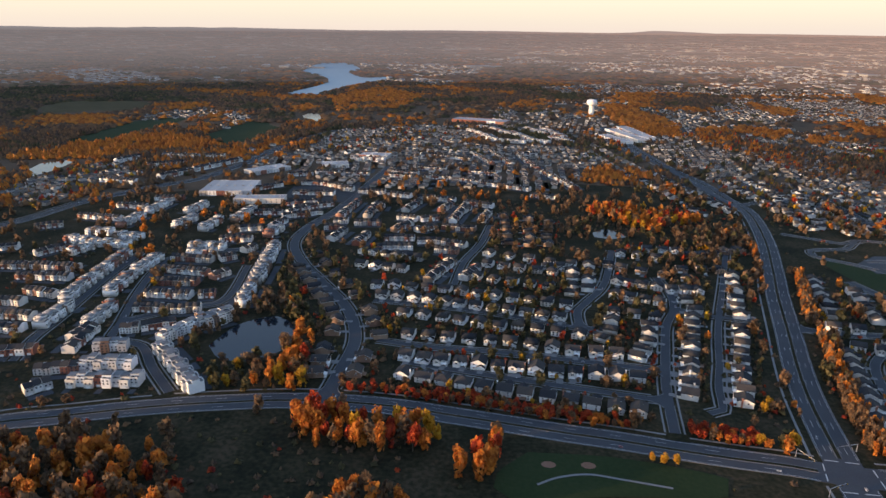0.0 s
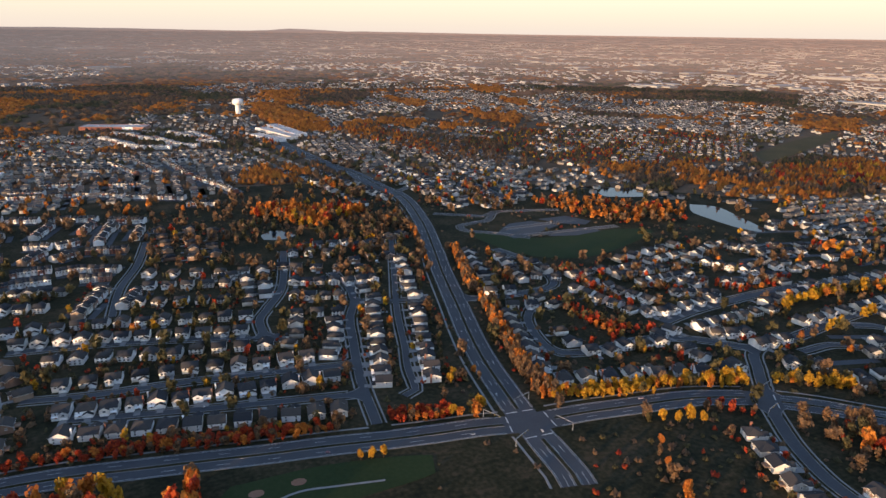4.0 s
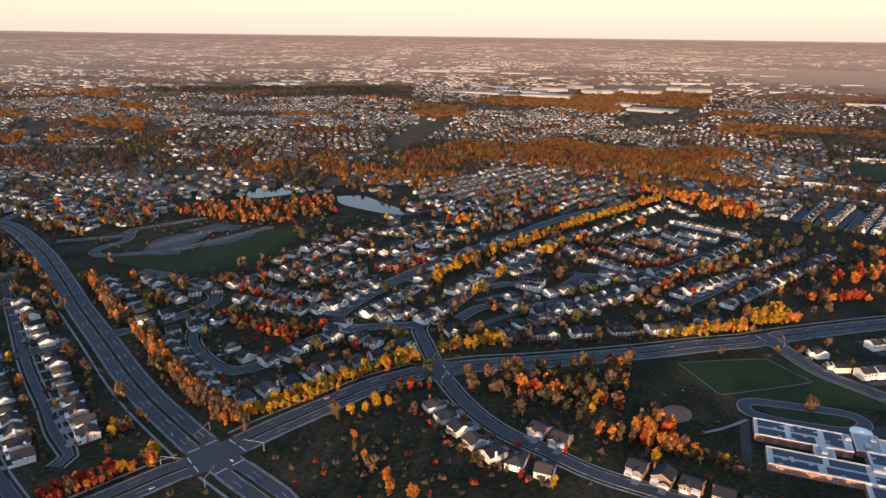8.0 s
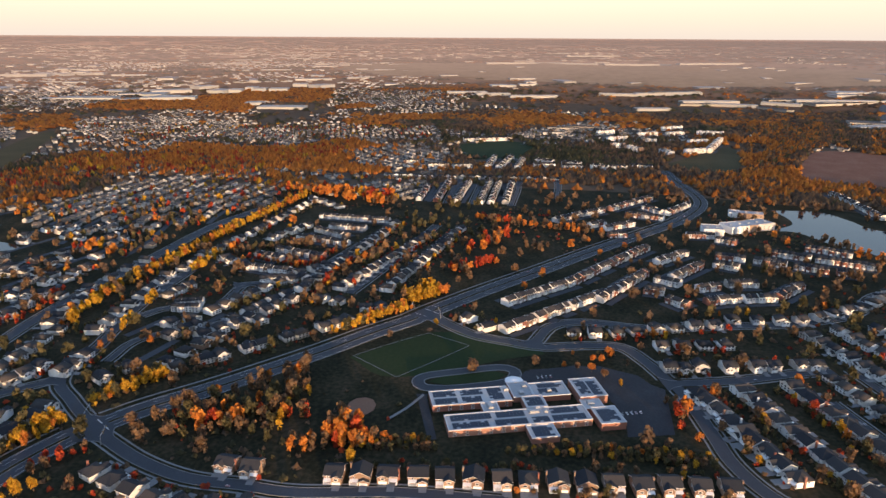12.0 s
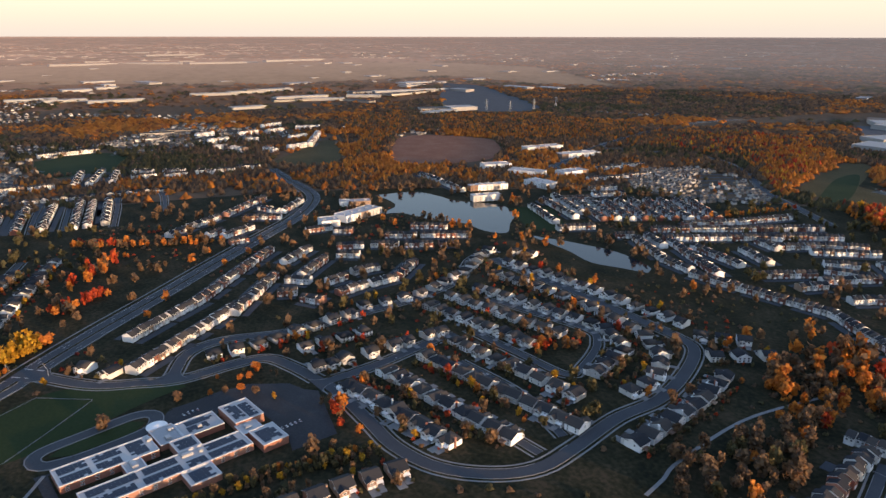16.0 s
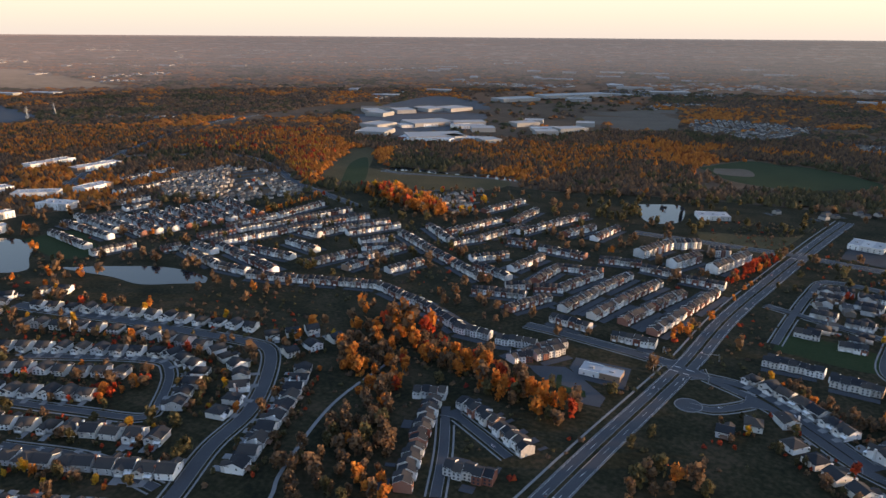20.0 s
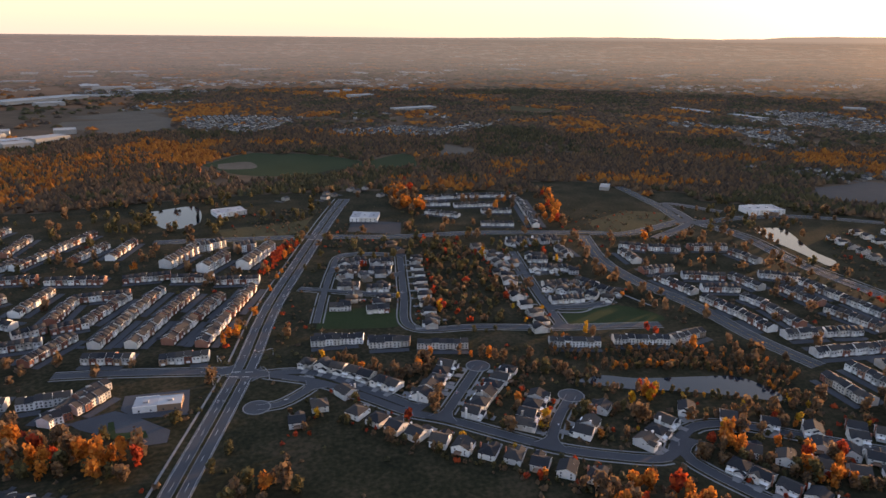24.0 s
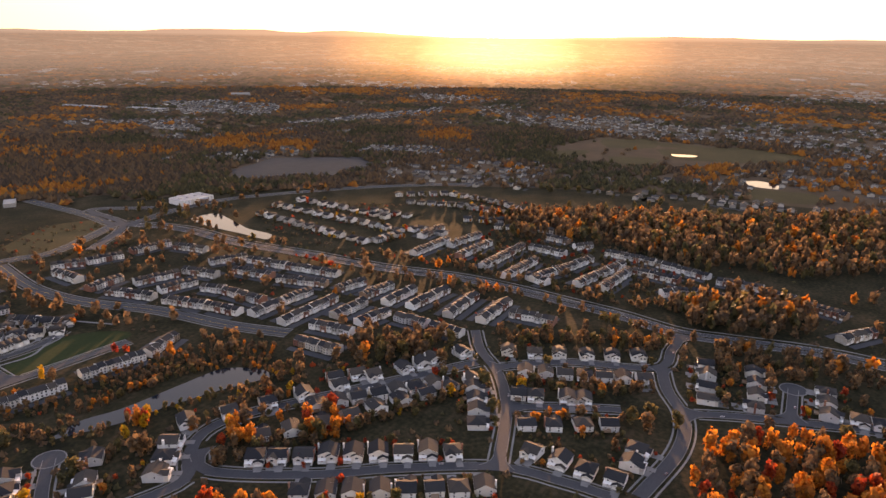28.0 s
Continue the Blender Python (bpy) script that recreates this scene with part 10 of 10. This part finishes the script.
grove("ember", 13, [(-67, -991), (-99, -1039), (-103, -832), (-82, -798), (-56, -840)], 11, 12, 0)
grove("ember", 13, [(-29, -1051), (-149, -1038), (-320, -1056), (-299, -999), (-136, -978)], 11, 12, 0)
grove("orange", 13, [(-293, -945), (-297, -900), (-256, -726), (-238, -720)], 11, 12, 0)
grove("brown", 8, [(-236, 429), (-242, 474), (-227, 519), (-203, 535), (-171, 490), (-188, 492), (-217, 481), (-224, 440)], 7, 9, 0.05)
grove("olive", 8, [(-223, 561), (-218, 609), (-169, 490), (-174, 478)], 7, 8, 0.02)
grove("olive", 9, [(756, -371), (769, -413), (702, -379), (698, -339)], 8, 8, 0)
grove("orange", 6, [(-136, -324), (-152, -347), (-159, -345), (-147, -320)], 7, 10, 0.6)
grove("orange", 6, [(-153, -260), (-182, -298), (-194, -293), (-168, -254)], 7, 10, 0.6)
grove("orange", 6, [(-181, -236), (-206, -255), (-224, -228), (-210, -218)], 7, 9, 0.5)
grove("brown", 8, [(-359, -59), (-451, -50), (-474, 49), (-425, 48), (-398, -10)], 7, 8, 0.02)
grove("brown", 8, [(-194, -311), (-215, -291), (-217, -255), (-188, -259), (-180, -284)], 7, 7, 0)
grove("brown", 8, [(-33, -421), (-90, -392), (-135, -358), (-120, -346), (-55, -386)], 6, 7, 0)
belt("red", 3.5, 9, [(-106, 379), (-52, 378), (-3, 372), (66, 360)], 5, 5, 0.08)
belt("red", 3.5, 12, [(103, 362), (136, 353)], 5, 5, 0.1)
belt("gold", 7, 8, [(135, 347), (156, 347)], 7, 8, 0.4)
belt("rust", 3.2, 9, [(251, 746), (217, 576), (197, 485), (178, 409), (173, 370)], 4.5, 7, 0.04)
belt("rust", 3.2, 8, [(266, 656), (247, 587), (232, 529)], 4.5, 7, 0.04)
belt("rust", 3.2, 10, [(233, 509), (219, 448), (205, 386), (202, 350)], 4.5, 8, 0.04)
belt("gold", 4.5, 10, [(206, 350), (260, 338), (330, 323)], 6, 7, 0.3)
belt("gold", 7, 8, [(451, 415), (526, 420), (610, 414), (701, 410), (822, 395), (923, 383)], 7, 8, 0.02)
belt("gold", 7, 8, [(422, 360), (539, 382), (642, 377)], 7, 8, 0.02)
belt("gold", 4.5, 10, [(481, 205), (536, 159)], 6, 7, 0.1)
belt("gold", 4.5, 12, [(551, 159), (579, 137)], 7, 7, 0.1)
belt("gold", 4.5, 8, [(350, 319), (401, 290)], 6, 7, 0.1)
belt("red", 5, 8, [(288, 305), (307, 289)], 5, 6, 0.3)
belt("gold", 7, 7, [(242, 303), (270, 293)], 6, 9, 0.5)
belt("orange", 8, 7, [(232, 283), (218, 252), (213, 224)], 6, 8, 0.4)
belt("red", 6, 12, [(291, 486), (298, 412)], 5, 6, 0.05)
belt("red", 6, 10, [(337, 552), (336, 443)], 6, 7, 0.05)
belt("olive", 4, 8, [(337, 142), (344, 93), (349, 32), (350, -44)], 4.5, 4.5, 0.06)
belt("orange", 12, 1, [(507, 130), (485, 101)], 5, 5, 0.5)
belt("orange", 12, 1, [(467, 27), (455, -22)], 5, 5, 0.3)
belt("red", 8, 5, [(423, -36), (385, -45)], 5, 6, 0.3)
belt("red", 8, 8, [(418, -29), (385, -36)], 6, 7, 0.2)
belt("red", 8, 10, [(426, -189), (422, -232)], 6, 7, 0.2)
belt("red", 7, 8, [(103, -615), (70, -712)], 6, 7, 0.05)
belt("orange", 7, 6, [(127, -456), (104, -516), (81, -626)], 6, 7, 0.05)
belt("orange", 8, 6, [(-145, -423), (-164, -402), (-189, -394), (-216, -386)], 6, 8, 0.3)
belt("red", 5, 5, [(-439, -505), (-427, -405)], 5, 4, 0)
belt("brown", 6, 8, [(-450, -354), (-452, -292), (-455, -182), (-435, -84)], 6, 7, 0)
belt("gold", 6, 6, [(712, 376), (873, 364)], 4, 4, 0)
belt("orange", 6, 7, [(572, 253), (683, 238), (782, 224)], 5, 5, 0)
belt("brown", 6, 6, [(591, 213), (701, 193), (808, 171)], 4, 3.5, 0)
belt("red", 6, 6, [(626, 194), (771, 175)], 4, 3.5, 0)
belt("red", 6, 8, [(636, 136), (669, 100)], 6, 7, 0)
belt("ember", 7, 10, [(837, 129), (812, 59), (793, -12)], 7, 8, 0)
belt("brown", 6, 8, [(1064, 297), (1068, 154), (1088, 23)], 7, 8, 0)
belt("brown", 6, 9, [(653, 406), (678, 323), (714, 298)], 6, 7, 0)
belt("red", 5, 6, [(642, 345), (628, 280), (672, 265)], 5, 5, 0)
belt("red", 5, 6, [(439, 482), (467, 450), (522, 467)], 5, 5, 0)
belt("red", 5, 8, [(390, 491), (423, 452)], 5, 5, 0)
belt("red", 6, 10, [(298, 444), (316, 407)], 5, 5, 0)
belt("brown", 6, 10, [(257, 553), (306, 566), (344, 545)], 6, 7, 0)
belt("gold", 7, 5, [(351, 153), (342, 125)], 5, 6, 0.2)
belt("orange", 5, 5, [(510, 131), (476, 83)], 5, 6, 0.3)
belt("gold", 6, 1, [(341, 144), (347, 100), (353, 38), (355, -48)], 3.6, 3.6, 0.1)
belt("olive", 6, 5, [(-370, 498), (-385, 567), (-402, 656)], 5, 6, 0)
belt("olive", 6, 5, [(-308, 470), (-323, 546), (-342, 626)], 5, 6, 0)
belt("orange", 6, 6, [(654, -548), (657, -634), (653, -726)], 6, 7, 0)
belt("orange", 6, 9, [(704, -450), (699, -493)], 6, 7, 0)
belt("ember", 5, 7, [(330, 179), (339, 137)], 6, 8, 0.1)
belt("gold", 6, 6, [(345, 192), (369, 198), (385, 191)], 6, 8, 0.3)
belt("brown", 5, 32, [(-113, -412), (-156, -384), (-221, -369), (-255, -328)], 4, 4, 0)
belt("olive", 5, 12, [(-110, -355), (-170, -329), (-242, -300)], 4, 4, 0)
belt("brown", 4, 5, [(-134, -368), (-174, -364), (-212, -349), (-233, -319), (-242, -300)], 3.5, 4, 0.02)
belt("gold", 11, 1, [(448, -100), (343, -136)], 4.5, 5, 0.2)
belt("brown", 6, 12, [(-367, -194), (-398, -139), (-412, -96)], 6, 7, 0)
belt("brown", 6, 8, [(-306, -164), (-321, -120), (-343, -82)], 6, 7, 0.02)
belt("brown", 7, 10, [(-271, -142), (-288, -112), (-302, -89)], 6, 7, 0)
belt("orange", 7, 3, [(-157, -437), (-173, -434), (-187, -429), (-201, -415)], 5, 6, 0.4)
belt("brown", 6, 8, [(45, -416), (-1, -384), (-15, -411)], 6, 7, 0)
belt("olive", 6, 8, [(-168, -297), (-212, -261), (-278, -230)], 5, 5, 0)
belt("brown", 7, 8, [(-144, -258), (-200, -225), (-276, -188)], 6, 6, 0)


# ---- farther neighbourhoods ----
zone([(745, 686), (944, 696), (1088, 538), (937, 388), (755, 440), (620, 466), (635, 544)], -3, 42, 14, "house", trees=0.3)
zone([(273, 1089), (435, 1091), (536, 971), (434, 810), (375, 805), (317, 887)], -88, 42, 15, "house", trees=0.4)
zone([(626, 1541), (1231, 1237), (956, 963), (634, 1025), (537, 1226)], -42, 46, 16, "house", trees=0.5)
zone([(990, 366), (1070, 363), (1066, 238), (934, 218), (904, 267)], -44, 40, 10, "house", trees=0.2)
zone([(1585, 1228), (1677, 792), (1717, 320), (1474, 306), (1405, 737), (1369, 1044)], -73, 46, 13, "house", trees=0.4)
zone([(-414, 1257), (-421, 1528), (-273, 1575), (-230, 1395), (-343, 1238)], 63, 40, 13, "house", trees=0.3)
zone([(-270, 1557), (-136, 1661), (-95, 1459), (-191, 1365)], 37, 40, 14, "house", trees=0.25)
zone([(-706, 832), (-750, 960), (-681, 1092), (-593, 1081), (-602, 903), (-610, 770)], 81, 44, 15, "house", trees=0.4)
zone([(574, -815), (494, -861), (434, -830), (427, -707), (493, -739)], -139, 42, 14, "house", trees=0.3)
zone([(42, -616), (-27, -679), (-18, -539), (31, -524)], 96, 40, 12, "house", trees=0.1)


zone([(857, -609), (954, -708), (934, -811), (843, -823), (675, -713), (732, -629)], -98, 30, 9, "house", trees=0.06)


# ---- yard trees, woods, far houses ----
for hx, hy, ha, hd in YARDS:
    c, s = math.cos(radians(ha)), math.sin(radians(ha))
    for k in range(8 if hd < 700 else 5 if hd < 1000 else 2):
        u, v = RNG.uniform(-7.5, 7.5), RNG.choice((-9.5, 9.0, 11.0)) + RNG.uniform(-2.5, 2.5)
        if k < 2 and RNG.random() < 0.8:
            big = RNG.uniform(3.2, 6.5)
            stand([(hx + u * c - v * s, hy + u * s + v * c)], "yard", big, big * 1.15, 0.10 if hd < 440 else 0)
        else:
            big = RNG.uniform(1.6, 3.4)
            tone = ("olive", "brown", "olive", "brown", "red")[int(RNG.integers(0, 5))]
            p = (hx + u * c - v * s, hy + u * s + v * c)
            if state([p])[0] != 1:
                plant([p], tone, [big * 1.2], [big], "mid" if hd < 500 else "far")
lay_lanes()
wild_land()
finish_zones()
finish_trees()
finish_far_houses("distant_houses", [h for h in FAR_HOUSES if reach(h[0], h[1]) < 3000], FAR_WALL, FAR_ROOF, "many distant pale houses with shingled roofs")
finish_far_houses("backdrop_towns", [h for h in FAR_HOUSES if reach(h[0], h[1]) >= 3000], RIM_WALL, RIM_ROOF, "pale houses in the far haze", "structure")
finish_joined("farther_houses", "two-storey houses with pale siding and shingled roofs, farther off", "house_")
finish_joined("farther_townhouses", "rows of joined townhouses farther off", "unit_")
finish_far_houses("backdrop_depots", DEPOTS, FAR_PALE, FAR_PALE, "big pale flat-roofed depots far off", "structure")

# ---- from steps of the plan to metres ----
for me in bpy.data.meshes:
    me.transform(Matrix.Scale(STEP, 4))
for ob in scene.objects:
    if ob.type in ("MESH", "EMPTY"):
        m = ob.matrix_basis.copy()
        m.translation *= STEP
        ob.matrix_basis = m
